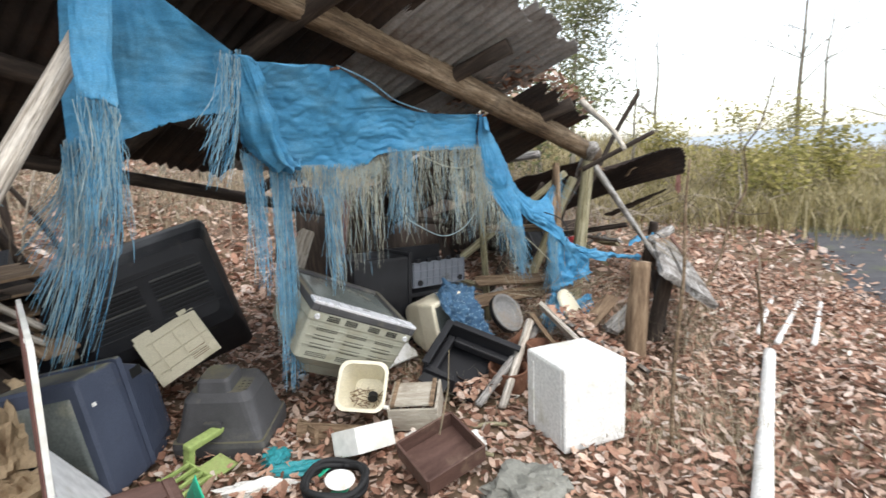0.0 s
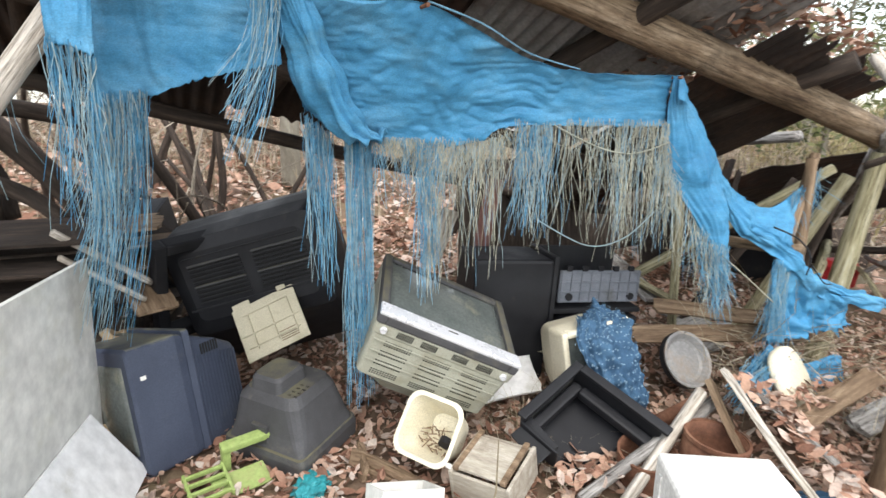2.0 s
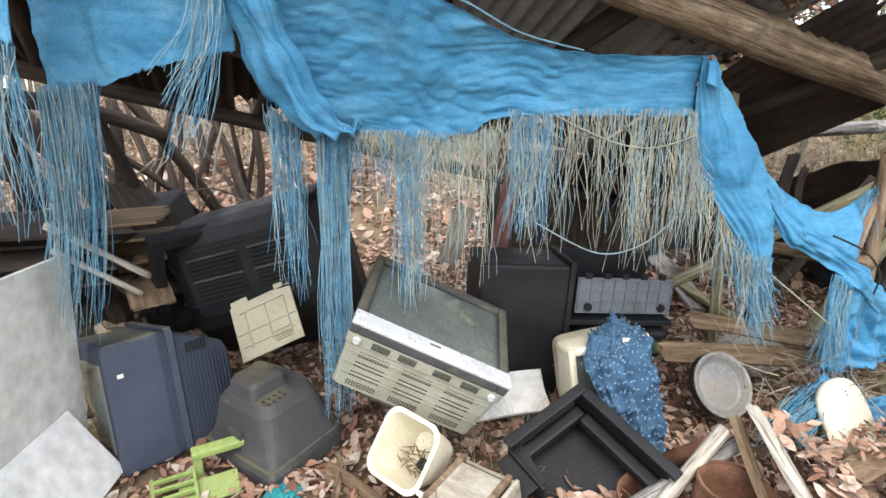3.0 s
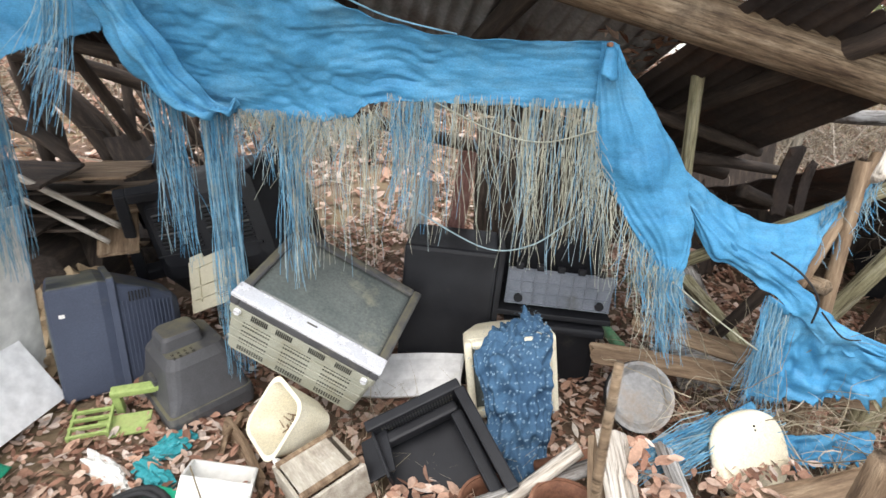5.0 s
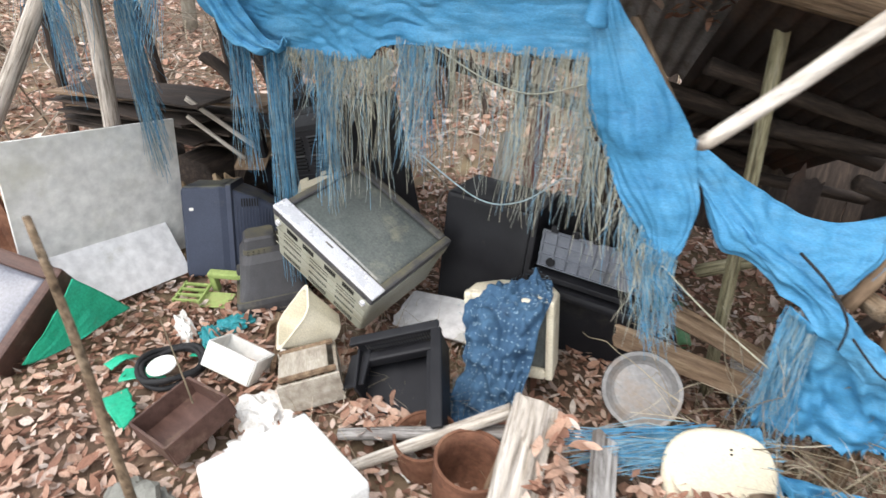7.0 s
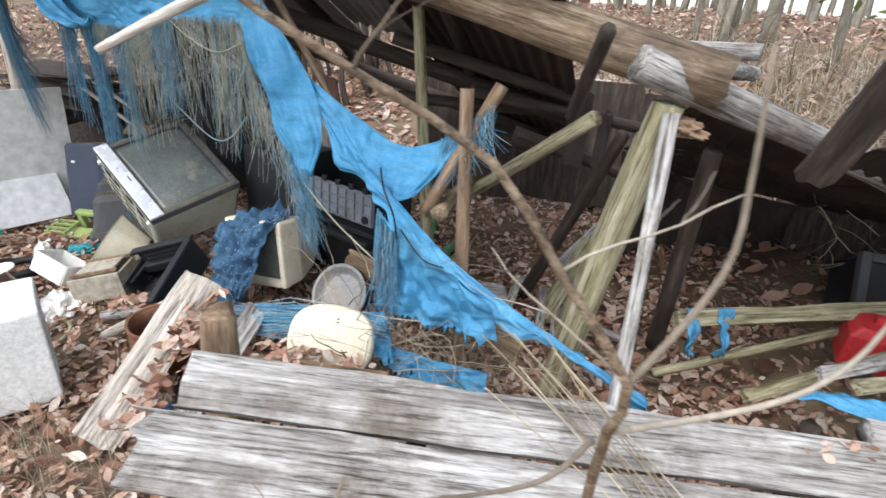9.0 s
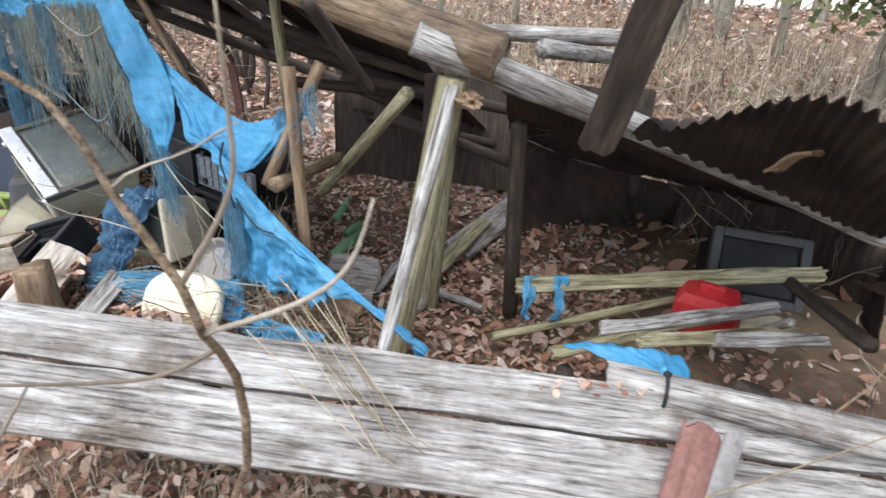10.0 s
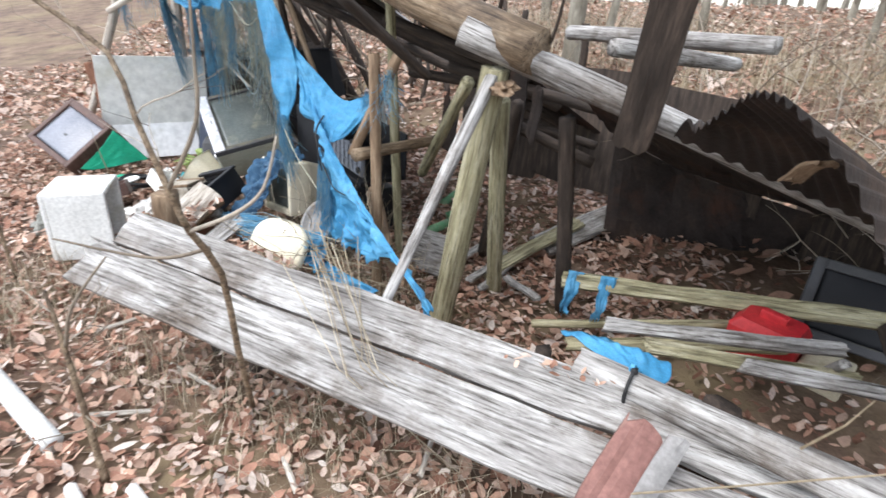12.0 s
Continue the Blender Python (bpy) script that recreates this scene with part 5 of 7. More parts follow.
def hollow_case():
    """Gutted cabinet standing open beside the large television."""
    m = axes(Vector((-2.50, 2.28, 0.40)), Vector((0.80, 0.30, 0.10)), Vector((0.28, -0.20, 1.0)))
    ob = thing("television", "gutted black television case standing open on rubble", "television", m=m)
    w, h, d = 0.34, 0.50, 0.30
    part("back", rbox(w, h, 0.012, (w / 2, h / 2, -d), 0.004), BLACKPLASTIC, ob)
    for x in (0.006, w - 0.006):
        part("side", rbox(0.012, h, d, (x, h / 2, -d / 2), 0.004), BLACKPLASTIC, ob)
    for y in (0.006, h - 0.006):
        part("side", rbox(w - 0.028, 0.012, d, (w / 2, y, -d / 2), 0.004), BLACKPLASTIC, ob)
    for i in range(6):
        part("rib", rbox(0.20, 0.006, 0.008, (w / 2, 0.10 + 0.05 * i, -d + 0.012), 0.001), GREYPLASTIC, ob)
    return ob


hollow_case()
rubble = plank_thing("board", (-2.75, 2.25, 0.35), (-2.05, 2.60, 0.39), 0.40, 0.03, (0, 0, 1), DARKWOOD, "dark rotten board lying under a gutted television case", "board", 124, n=10)
log_thing("log", (-2.55, 2.62, 0.17), (-2.30, 2.22, 0.17), 0.17, 0.16, DARKWOOD, "thick dark log under a rotten board", "log", 125, sides=10)


# ---- blue tarpaulin ----
def fr(*rows):
    return [[front(*p) for p in r] for r in rows]


def tarpaulin():
    ob = thing("tarpaulin", "torn blue woven tarpaulin hanging in frayed strips from the beam", "tarpaulin")
    def sheet(name, rows, nu, nv, amp, seed, freq, **kw):
        return part(name, cloth_bm(fr(*rows), nu, nv, amp, seed, freq, **kw), TARP, ob, smooth=True)
    def between(a, b, f, sag=0.0):
        return [tuple(p + (q - p) * f - (sag if k == 2 else 0) for k, (p, q) in enumerate(zip(x, y))) for x, y in zip(a, b)]
    # left end, rising to the roof
    top = [(-1.13, 2.10, -0.32), (-1.00, 2.18, -0.18), (-0.82, 2.07, -0.15), (-0.57, 1.92, -0.14)]
    low = [(-1.14, 1.54, -0.42), (-1.00, 1.56, -0.36), (-0.80, 1.635, -0.30), (-0.55, 1.69, -0.23)]
    sheet("left_sheet", [top, between(top, low, 0.5, 0.03), low], 70, 60, 0.022, 1, 5, fold=0.014, jag=0.015, crease=0.009)
    # main span between the two nails
    top = [(-0.50, 1.89, -0.13), (-0.29, 1.90, -0.09), (-0.09, 1.895, -0.03), (0.12, 1.83, -0.03), (0.35, 1.745, -0.03), (0.62, 1.702, 0.0), (1.095, 1.705, 0.08)]
    low = [(-0.47, 1.55, -0.29), (-0.32, 1.44, -0.31), (-0.21, 1.425, -0.30), (0.05, 1.39, -0.25), (0.24, 1.42, -0.18), (0.39, 1.485, -0.13), (1.10, 1.49, 0.06)]
    sheet("main_sheet", [top, between(top, low, 0.35, 0.02), between(top, low, 0.7, 0.02), low], 170, 90, 0.024, 4, 4, jag=0.03, crease=0.010)
    # heavy fold that sags below the left nail
    sheet("hanging_fold", [[(-0.62, 1.91, -0.14), (-0.55, 1.905, -0.08), (-0.46, 1.89, -0.12)],
                           [(-0.57, 1.78, -0.18), (-0.50, 1.77, -0.09), (-0.41, 1.76, -0.15)],
                           [(-0.52, 1.65, -0.22), (-0.43, 1.63, -0.12), (-0.33, 1.62, -0.20)],
                           [(-0.45, 1.52, -0.26), (-0.36, 1.49, -0.16), (-0.25, 1.49, -0.23)],
                           [(-0.34, 1.45, -0.28), (-0.26, 1.42, -0.20), (-0.15, 1.44, -0.25)],
                           [(-0.31, 1.46, -0.31), (-0.24, 1.43, -0.29), (-0.15, 1.45, -0.29)]], 44, 60, 0.022, 7, 9, fold=0.022)
    # tail below the right nail
    sheet("tail", [[(1.07, 1.705, 0.08), (1.10, 1.71, 0.10), (1.13, 1.70, 0.085)],
                   [(1.085, 1.50, 0.06), (1.17, 1.51, 0.11), (1.27, 1.52, 0.09)],
                   [(1.12, 1.30, 0.07), (1.27, 1.29, 0.14), (1.44, 1.29, 0.11)],
                   [(1.27, 1.06, 0.12), (1.38, 1.05, 0.18), (1.50, 1.07, 0.15)],
                   [(1.40, 0.88, 0.18), (1.42, 0.86, 0.20), (1.45, 0.88, 0.19)]], 34, 70, 0.022, 9, 8, jag=0.02)
    # web drawn across to the stubs
    sheet("web", [[(1.36, 1.34, 0.08), (1.65, 1.16, 0.09), (1.90, 1.075, 0.12), (2.20, 1.22, 0.14)],
                  [(1.48, 1.16, 0.11), (1.70, 1.03, 0.15), (1.90, 0.98, 0.18), (2.08, 1.05, 0.16)],
                  [(1.58, 1.03, 0.15), (1.75, 0.93, 0.20), (1.88, 0.88, 0.24), (1.96, 0.90, 0.22)]], 70, 34, 0.026, 12, 8)
    mid = [(1.38, 1.30, 0.09), (1.60, 1.02, 0.16), (1.87, 0.85, 0.28), (2.14, 0.65, 0.33), (2.5, 0.55, 0.47), (2.93, 0.47, 0.64)]
    up = [(u, z + h, d - 0.03) for (u, z, d), h in zip(mid, (0.03, 0.05, 0.06, 0.05, 0.03, 0.01))]
    lo = [(u, z - h, d - 0.02) for (u, z, d), h in zip(mid, (0.03, 0.05, 0.06, 0.06, 0.04, 0.02))]
    sheet("twisted_sash", [up, mid, lo], 100, 26, 0.032, 15, 11, fold=0.02)
    sheet("curtain", [[(1.80, 0.83, 0.25), (1.95, 0.74, 0.29), (2.12, 0.64, 0.31), (2.34, 0.57, 0.38)],
                      [(1.83, 0.58, 0.22), (1.97, 0.53, 0.25), (2.15, 0.47, 0.29), (2.36, 0.45, 0.37)],
                      [(1.80, 0.38, 0.26), (1.96, 0.36, 0.28), (2.16, 0.38, 0.32), (2.38, 0.42, 0.39)]], 60, 50, 0.028, 18, 13, fold=0.02, jag=0.08)
    sheet("ground_flap", [[(1.50, 0.34, 0.36), (1.66, 0.34, 0.31), (1.84, 0.36, 0.26)], [(1.46, 0.31, 0.41), (1.66, 0.30, 0.36), (1.90, 0.28, 0.33)], [(1.43, 0.29, 0.43), (1.66, 0.26, 0.41), (1.95, 0.20, 0.40)]], 50, 20, 0.05, 21, 13, jag=0.06)
    sheet("ground_flap", [[(1.86, 0.22, 0.30), (2.1, 0.22, 0.33), (2.35, 0.25, 0.37)], [(1.90, 0.17, 0.38), (2.1, 0.14, 0.42), (2.35, 0.16, 0.44)]], 50, 20, 0.05, 25, 13, jag=0.08)
    # strips at the left end
    sheet("left_strip", [[(-1.18, 2.00, -0.14), (-1.12, 2.10, -0.10), (-1.04, 2.20, -0.08)], [(-1.20, 1.84, -0.12), (-1.14, 1.86, -0.08), (-1.08, 1.88, -0.08)], [(-1.20, 1.70, -0.11), (-1.15, 1.69, -0.08), (-1.095, 1.665, -0.078)]], 24, 30, 0.016, 24, 7, jag=0.02)
    sheet("ribbon", [[(1.08, 1.69, 0.10), (1.10, 1.69, 0.11), (1.12, 1.68, 0.10)], [(1.06, 1.61, 0.12), (1.09, 1.59, 0.14), (1.13, 1.59, 0.11)]], 6, 6, 0.004, 30, 6)
    rnd = random.Random(21)
    f = strands(rnd, fr([(0.40, 1.49, -0.13), (0.62, 1.495, -0.07), (0.85, 1.495, -0.01), (1.10, 1.49, 0.06)])[0], 230, 0.10, 0.58, 0.0012, 0.05, (0.0, 0.0, 0), clump=15)
    strands(rnd, fr([(1.08, 1.49, 0.06), (1.12, 1.30, 0.07), (1.27, 1.06, 0.12), (1.40, 0.88, 0.18)])[0], 170, 0.10, 0.42, 0.0012, 0.04, (0.02, 0.02, 0), clump=16, bm=f)
    strands(rnd, fr([(0.85, 1.495, -0.01), (1.10, 1.49, 0.06)])[0], 70, 0.40, 0.64, 0.0013, 0.03, clump=9, bm=f)
    strands(rnd, fr([(-0.02, 1.40, -0.27), (0.16, 1.40, -0.22), (0.38, 1.47, -0.14)])[0], 170, 0.08, 0.30, 0.0011, 0.04, clump=9, bm=f)
    strands(rnd, fr([(0.02, 1.38, -0.26), (0.10, 1.38, -0.24)])[0], 40, 0.42, 0.66, 0.0013, 0.02, clump=3, bm=f)
    strands(rnd, fr([(0.14, 1.38, -0.24), (0.34, 1.42, -0.16)])[0], 46, 0.35, 0.62, 0.0013, 0.02, clump=4, bm=f)
    # sloping threads of the loosened weave
    for _ in range(420):
        u = rnd.uniform(-0.16, 0.36)
        z1 = 1.44 - 0.02 * rnd.random()
        ln = (0.20 - 0.45 * abs(u - 0.08)) * rnd.uniform(0.4, 1.0)
        sl = rnd.choice((-1, 1)) * rnd.uniform(0.05, 0.6)
        d = -0.27 + 0.28 * max(0.0, u) + rnd.gauss(0, 0.008)
        tube([front(u, z1, d), front(u + 0.5 * sl * ln, z1 - 0.55 * ln, d + 0.006), front(u + sl * ln, z1 - ln, d)], 0.0010, 0.0008, 3, f, cap=False)
    tagged(part("grey_fringe", f, STRAND, ob, "long grey-green frayed threads"), kind="stuff")
    g = strands(rnd, fr([(-0.46, 1.50, -0.30), (-0.36, 1.44, -0.31)])[0], 90, 0.20, 0.66, 0.0014, 0.02, clump=5)
    strands(rnd, fr([(-0.30, 1.44, -0.32), (-0.20, 1.42, -0.32)])[0], 110, 0.70, 1.22, 0.0015, 0.014, (-0.03, 0.02, 0), bm=g)
    strands(rnd, fr([(-0.26, 1.43, -0.31), (0.05, 1.40, -0.26)])[0], 110, 0.06, 0.28, 0.0012, 0.03, clump=8, bm=g)
    strands(rnd, fr([(-0.02, 1.40, -0.26), (0.06, 1.39, -0.25)])[0], 70, 0.35, 0.70, 0.0014, 0.02, clump=3, bm=g)
    strands(rnd, fr([(0.40, 1.485, -0.13), (0.54, 1.49, -0.09)])[0], 100, 0.20, 0.50, 0.0014, 0.025, (-0.02, 0, 0), clump=5, bm=g)
    strands(rnd, fr([(-0.66, 1.89, -0.12), (-0.58, 1.90, -0.10)])[0], 70, 0.25, 0.55, 0.0014, 0.02, (-0.09, -0.07, 0), clump=3, bm=g)
    strands(rnd, fr([(1.28, 1.06, 0.12), (1.40, 0.88, 0.18)])[0], 90, 0.12, 0.36, 0.0014, 0.03, (0.04, 0.04, 0), clump=6, bm=g)
    strands(rnd, fr([(1.38, 0.92, 0.18), (1.45, 0.90, 0.19)])[0], 120, 0.10, 0.40, 0.0014, 0.025, (0.03, 0.03, 0), clump=3, bm=g)
    strands(rnd, fr([(2.04, 1.12, 0.14), (2.24, 1.25, 0.15)])[0], 110, 0.05, 0.24, 0.0014, 0.05, bm=g)
    strands(rnd, fr([(1.80, 0.80, 0.24), (1.90, 0.76, 0.26)])[0], 120, 0.30, 0.50, 0.0014, 0.03, bm=g)
    strands(rnd, fr([(-1.20, 1.70, -0.11), (-1.15, 1.69, -0.08), (-1.10, 1.67, -0.078)])[0], 110, 0.10, 0.55, 0.0014, 0.025, (-0.04, 0.02, 0), clump=7, bm=g)
    strands(rnd, fr([(-1.15, 1.55, -0.43), (-1.08, 1.56, -0.40), (-0.98, 1.57, -0.36)])[0], 230, 0.25, 0.95, 0.0014, 0.02, (-0.22, 0.06, 0), clump=9, bm=g)
    strands(rnd, fr([(-1.95, 1.74, -0.6), (-1.40, 1.68, -0.6)])[0], 60, 0.1, 0.55, 0.0014, 0.04, clump=7, bm=g)
    for _ in range(200):
        p = front(rnd.uniform(1.55, 1.9), rnd.uniform(0.26, 0.36), rnd.uniform(0.28, 0.42))
        q = front(rnd.uniform(1.18, 1.42), rnd.uniform(0.24, 0.36), rnd.uniform(0.42, 0.52))
        tube([p, p.lerp(q, 0.5) + Vector((0, rnd.gauss(0, 0.03), rnd.uniform(0, 0.04))), q], 0.0020, 0.0014, 3, g, cap=False)
    tagged(part("blue_fringe", g, BLUESTRAND, ob, "bunches of frayed blue threads"), kind="stuff")
    for u, z, d in ((-0.10, 1.89, -0.03), (1.09, 1.70, 0.08)):
        part("nail", tube([front(u, z, d - 0.06), front(u, z, d + 0.03)], 0.006, 0.008, 8), RUST, ob)
    cord = bmesh.new()
    tube(curve([front(1.80, 0.99, 0.20), front(1.86, 0.94, 0.30), front(1.92, 0.85, 0.34), front(1.93, 0.75, 0.33)], 16), 0.005, 0.004, 6, cord)
    tube(curve([front(1.95, 0.80, 0.34), front(2.05, 0.70, 0.36), front(2.14, 0.68, 0.36)], 10), 0.004, 0.003, 6, cord)
    part("cord", cord, ROPEBLACK, ob, "thin black cord", smooth=True)
    loose = bmesh.new()
    tube(curve([front(0.55, 1.49, -0.08), front(0.75, 1.40, -0.02), front(0.92, 1.37, 0.03), front(1.09, 1.42, 0.08)], 20), 0.003, 0.003, 5, loose)
    tube(curve([front(0.50, 1.08, -0.10), front(0.75, 0.95, -0.04), front(0.92, 0.98, 0.02), front(1.06, 1.10, 0.06)], 20), 0.003, 0.003, 5, loose)
    tube(curve([front(1.42, 0.88, 0.19), front(1.60, 0.74, 0.24), front(1.80, 0.60, 0.26)], 12), 0.003, 0.003, 5, loose)
    tube(curve([front(-0.09, 1.905, -0.02), front(0.14, 1.85, -0.02), front(0.36, 1.765, -0.03), front(0.60, 1.715, 0.0)], 16), 0.004, 0.003, 5, loose)
    tagged(part("pale_cord", loose, STRAND, ob, "pale loose hem cords", smooth=True), kind="stuff")
    return ob


tarpaulin()

# ---- right-hand end of the shed ----
log_thing("tarp_pole", (1.00, 2.70, 0.98), (0.67, 2.44, 1.62), 0.016, 0.018, BARKLOG, "stripped stick hanging along the tarpaulin edge", "stick", 130, sides=8)
log_thing("stub_post", (1.50, 2.97, 0.0), (1.46, 2.955, 1.33), 0.030, 0.026, BROWNWOOD, "split brown stub post tied with blue threads", "post", 131, rough=0.14)
log_thing("stub_post", (1.36, 2.84, 0.82), (1.51, 3.07, 1.34), 0.026, 0.026, BROWNWOOD, "pale leaning stub tied with blue threads", "post", 132)
log_thing("bamboo", (1.45, 2.86, 0.84), (0.95, 3.30, 0.80), 0.034, 0.030, BARKLOG, "hollow bamboo pole end pointing out of the shed", "pole", 133)
log_thing("brace", (0.62, 3.28, 0.50), (1.72, 3.36, 1.25), 0.034, 0.03, MOSSWOOD, "mossy diagonal brace pole", "pole", 134)
log_thing("brace", (1.05, 3.65, 0.1), (1.62, 3.62, 1.15), 0.035, 0.03, DARKWOOD, "dark leaning prop inside the shed", "pole", 135)
log_thing("brace", (1.75, 3.95, 0.1), (1.95, 3.75, 1.15), 0.04, 0.035, DARKWOOD, "dark leaning prop inside the shed", "pole", 136)
plank_thing("board", (0.92, 4.10, 0.10), (0.45, 5.15, 0.28), 0.22, 0.03, (0.3, -0.3, 0.9), GREYWOOD, "grey broken board lying inside the shed", "board", 137, ragged=0.08)
plank_thing("board", (1.28, 3.62, 0.06), (0.75, 4.4, 0.20), 0.10, 0.03, (0.3, -0.3, 0.9), MOSSWOOD, "mossy board on the shed floor", "board", 138)
for i, (a, c) in enumerate((((1.40, 3.50, 0.08), (1.05, 3.80, 0.10)), ((1.46, 3.56, 0.06), (1.0, 3.95, 0.1)), ((1.30, 3.75, 0.06), (1.62, 3.85, 0.08)), ((1.2, 3.4, 0.08), (0.9, 3.75, 0.12)))):
    plank_thing("batten", a, c, 0.05, 0.02, (0.1, -0.1, 1), GREYWOOD, "short grey batten on the shed floor", "batten", 140 + i, group="battens", n=8)
plank_thing("board", (0.95, 3.20, 0.10), (1.20, 3.40, 0.14), 0.26, 0.03, (0.5, -0.5, 0.7), GREYWOOD, "grey slab leaning behind the tarpaulin", "board", 145, n=8)
for i, (a, c, r) in enumerate((((0.62, 3.33, 0.06), (0.36, 3.62, 0.07), 0.034), ((0.10, 3.50, 0.08), (-0.28, 3.75, 0.10), 0.03), ((0.30, 3.52, 0.06), (0.22, 3.66, 0.07), 0.03))):
    rings = tube([a, c], r, r, 16)
    ob = thing("plastic_pipe", "short piece of faded green plastic pipe on leaves", "pipe", "green pipes")
    part("pipe", rings, PIPEGREEN, ob, smooth=True)
plank_thing("rail", (1.90, 3.86, 0.36), (2.52, 5.25, 0.44), 0.075, 0.055, (0.6, -0.5, 0.6), MOSSWOOD, "long green-tinged square pole resting on debris", "pole", 150)
log_thing("rail", (1.95, 3.72, 0.14), (2.25, 4.75, 0.30), 0.022, 0.022, MOSSWOOD, "thin mossy pole on the shed floor", "pole", 151, sides=8)
for i, (a, c) in enumerate((((2.52, 3.80, 0.50), (2.62, 4.75, 0.42)), ((2.58, 3.95, 0.44), (2.72, 4.72, 0.36)), ((2.66, 4.30, 0.40), (2.85, 4.72, 0.40)), ((2.35, 3.75, 0.30), (2.50, 4.60, 0.36)))):
    plank_thing("batten", a, c, 0.055, 0.03, (0.5, -0.4, 0.7), MOSSWOOD if i % 2 else GREYWOOD, "weathered batten in a loose bundle of poles", "batten", 152 + i, group="batten bundle", n=12)
log_thing("batten", (2.60, 4.72, 0.30), (2.75, 4.62, 0.46), 0.02, 0.02, GREYWOOD, "short cross piece over the batten bundle", "batten", 156, sides=7)
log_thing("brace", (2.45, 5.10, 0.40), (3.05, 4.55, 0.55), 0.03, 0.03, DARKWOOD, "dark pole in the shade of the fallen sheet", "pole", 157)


def red_crate():
    m = axes(Vector((2.30, 4.48, 0.20)), Vector((0.80, 0.55, -0.04)), Vector((-0.5, 0.75, 0.1))) @ Matrix.Scale(1.08, 4)
    ob = thing("jerry_can", "red plastic can with a pale end among poles", "can", m=m)
    part("body", loft([rect_ring(0, 0.26, 0, 0.18, 0, 0.02), rect_ring(0, 0.26, 0, 0.18, 0.15, 0.02), rect_ring(0.03, 0.24, 0.02, 0.16, 0.19, 0.02)]), REDPLASTIC, ob)
    for x in (0.06, 0.13, 0.20):
        part("rib", rbox(0.012, 0.186, 0.13, (x, 0.09, 0.08), 0.004), REDPLASTIC, ob)
    part("handle", rbox(0.10, 0.03, 0.04, (0.13, 0.09, 0.205), 0.008), REDPLASTIC, ob)
    part("end_block", rbox(0.16, 0.15, 0.10, (0.345, 0.10, 0.06), 0.01), BEIGE, ob, "pale end block")
    return ob


def shaded_monitor():
    m = axes(Vector((2.12, 4.98, 0.17)), Vector((0.66, 0.72, -0.04)), Vector((-0.26, 0.2, 0.62)))
    ob = thing("television", "grey-framed television standing in the dark of the shed", "television", m=m)
    part("bezel", ring_frame(0.50, 0.40, 0.05, 0.06, 0.05), GREYPLASTIC, ob, "grey screen frame")
    part("screen", bulged(0.42, 0.31, 0.012), BLACKPLASTIC, ob, "black screen", m=pose(0.05, 0.05, -0.03), smooth=True)
    part("case", rbox(0.46, 0.36, 0.34, (0.25, 0.20, -0.23), 0.03), BLACKPLASTIC, ob)
    return ob


red_crate()
shaded_monitor()


def fallen_sheet():
    """Corrugated sheet sprung up in an arch behind the lower log."""
    ob = thing("corrugated_sheet", "rusty corrugated iron sheet bent into an arch", "sheet")
    top = [(2.44, 4.01, 1.21), (2.68, 3.91, 1.30), (2.90, 3.82, 1.39), (3.07, 3.75, 1.43), (3.18, 3.75, 1.41), (3.27, 3.82, 1.31), (3.33, 3.91, 1.16)]
    low = [(2.25, 4.06, 1.15), (2.32, 4.30, 1.07), (2.38, 4.55, 0.97), (2.44, 4.80, 0.88), (2.50, 5.00, 0.80), (2.56, 5.20, 0.72), (2.62, 5.45, 0.64)]
    n = 190
    a, c = curve(top, n), curve(low, n)
    rings = []
    for i in range(n + 1):
        t, l = a[i], c[i]
        out = Vector((0.45, -0.35, 0.8))
        w = 0.012 * math.sin(i / n * 2 * math.pi * 19)
        row = []
        for j in range(9):
            f = j / 8
            p = l.lerp(t, f) + Vector((0, 0, 0.05)) * math.sin(math.pi * f)
            if j == 8:
                p += (t - l).normalized() * (0.012 * noise.noise((i * 0.11, 3, 0)) + 0.006 * noise.noise((i * 0.7, 3, 0)))
            row.append(p + out * w)
        rings.append(row + [q - out * 0.004 for q in row[::-1]])
    part("sheet", loft(rings), RUSTSHEET, ob)
    part("patch", plank_bm(0.13, 0.06, 0.012, 5, n=6), BROWNWOOD, ob, "brown wooden patch", m=axes(Vector((2.78, 4.13, 1.16)), Vector((0.22, 0.0, 0.16)), Vector((-0.2, 0.3, -0.2))))
    return ob


fallen_sheet()
pink = thing("corrugated_sheet", "pink-brown painted sheet curling down at the shed end", "sheet")
part("sheet", cloth_bm([[(3.36, 4.07, 1.15), (3.40, 4.10, 1.15), (3.45, 4.14, 1.13)], [(3.38, 4.11, 1.04), (3.43, 4.14, 1.04), (3.48, 4.18, 1.03)], [(3.41, 4.15, 0.95), (3.46, 4.18, 0.92), (3.51, 4.22, 0.94)]], 20, 16, 0.012, 5, jag=0.03), REDPAINT, pink)
second = thing("corrugated_sheet", "lower rusty sheet slipped under the arched one", "sheet")
part("sheet", cloth_bm([[(3.35, 4.22, 0.98), (3.39, 4.34, 0.94), (3.47, 4.54, 0.90)], [(3.10, 4.44, 0.84), (3.19, 4.59, 0.80), (3.31, 4.74, 0.76)], [(2.85, 4.74, 0.66), (3.00, 4.90, 0.62), (3.15, 5.06, 0.60)]], 24, 20, 0.012, 8, 12), RUSTSHEET, second)
plank_thing("hanging_board", (2.24, 3.90, 1.12), (2.68, 3.76, 1.98), 0.135, 0.025, (0.65, -0.55, -0.3), DARKWOOD, "dark board with a nail hole standing up from the roof", "board", 165, n=10)
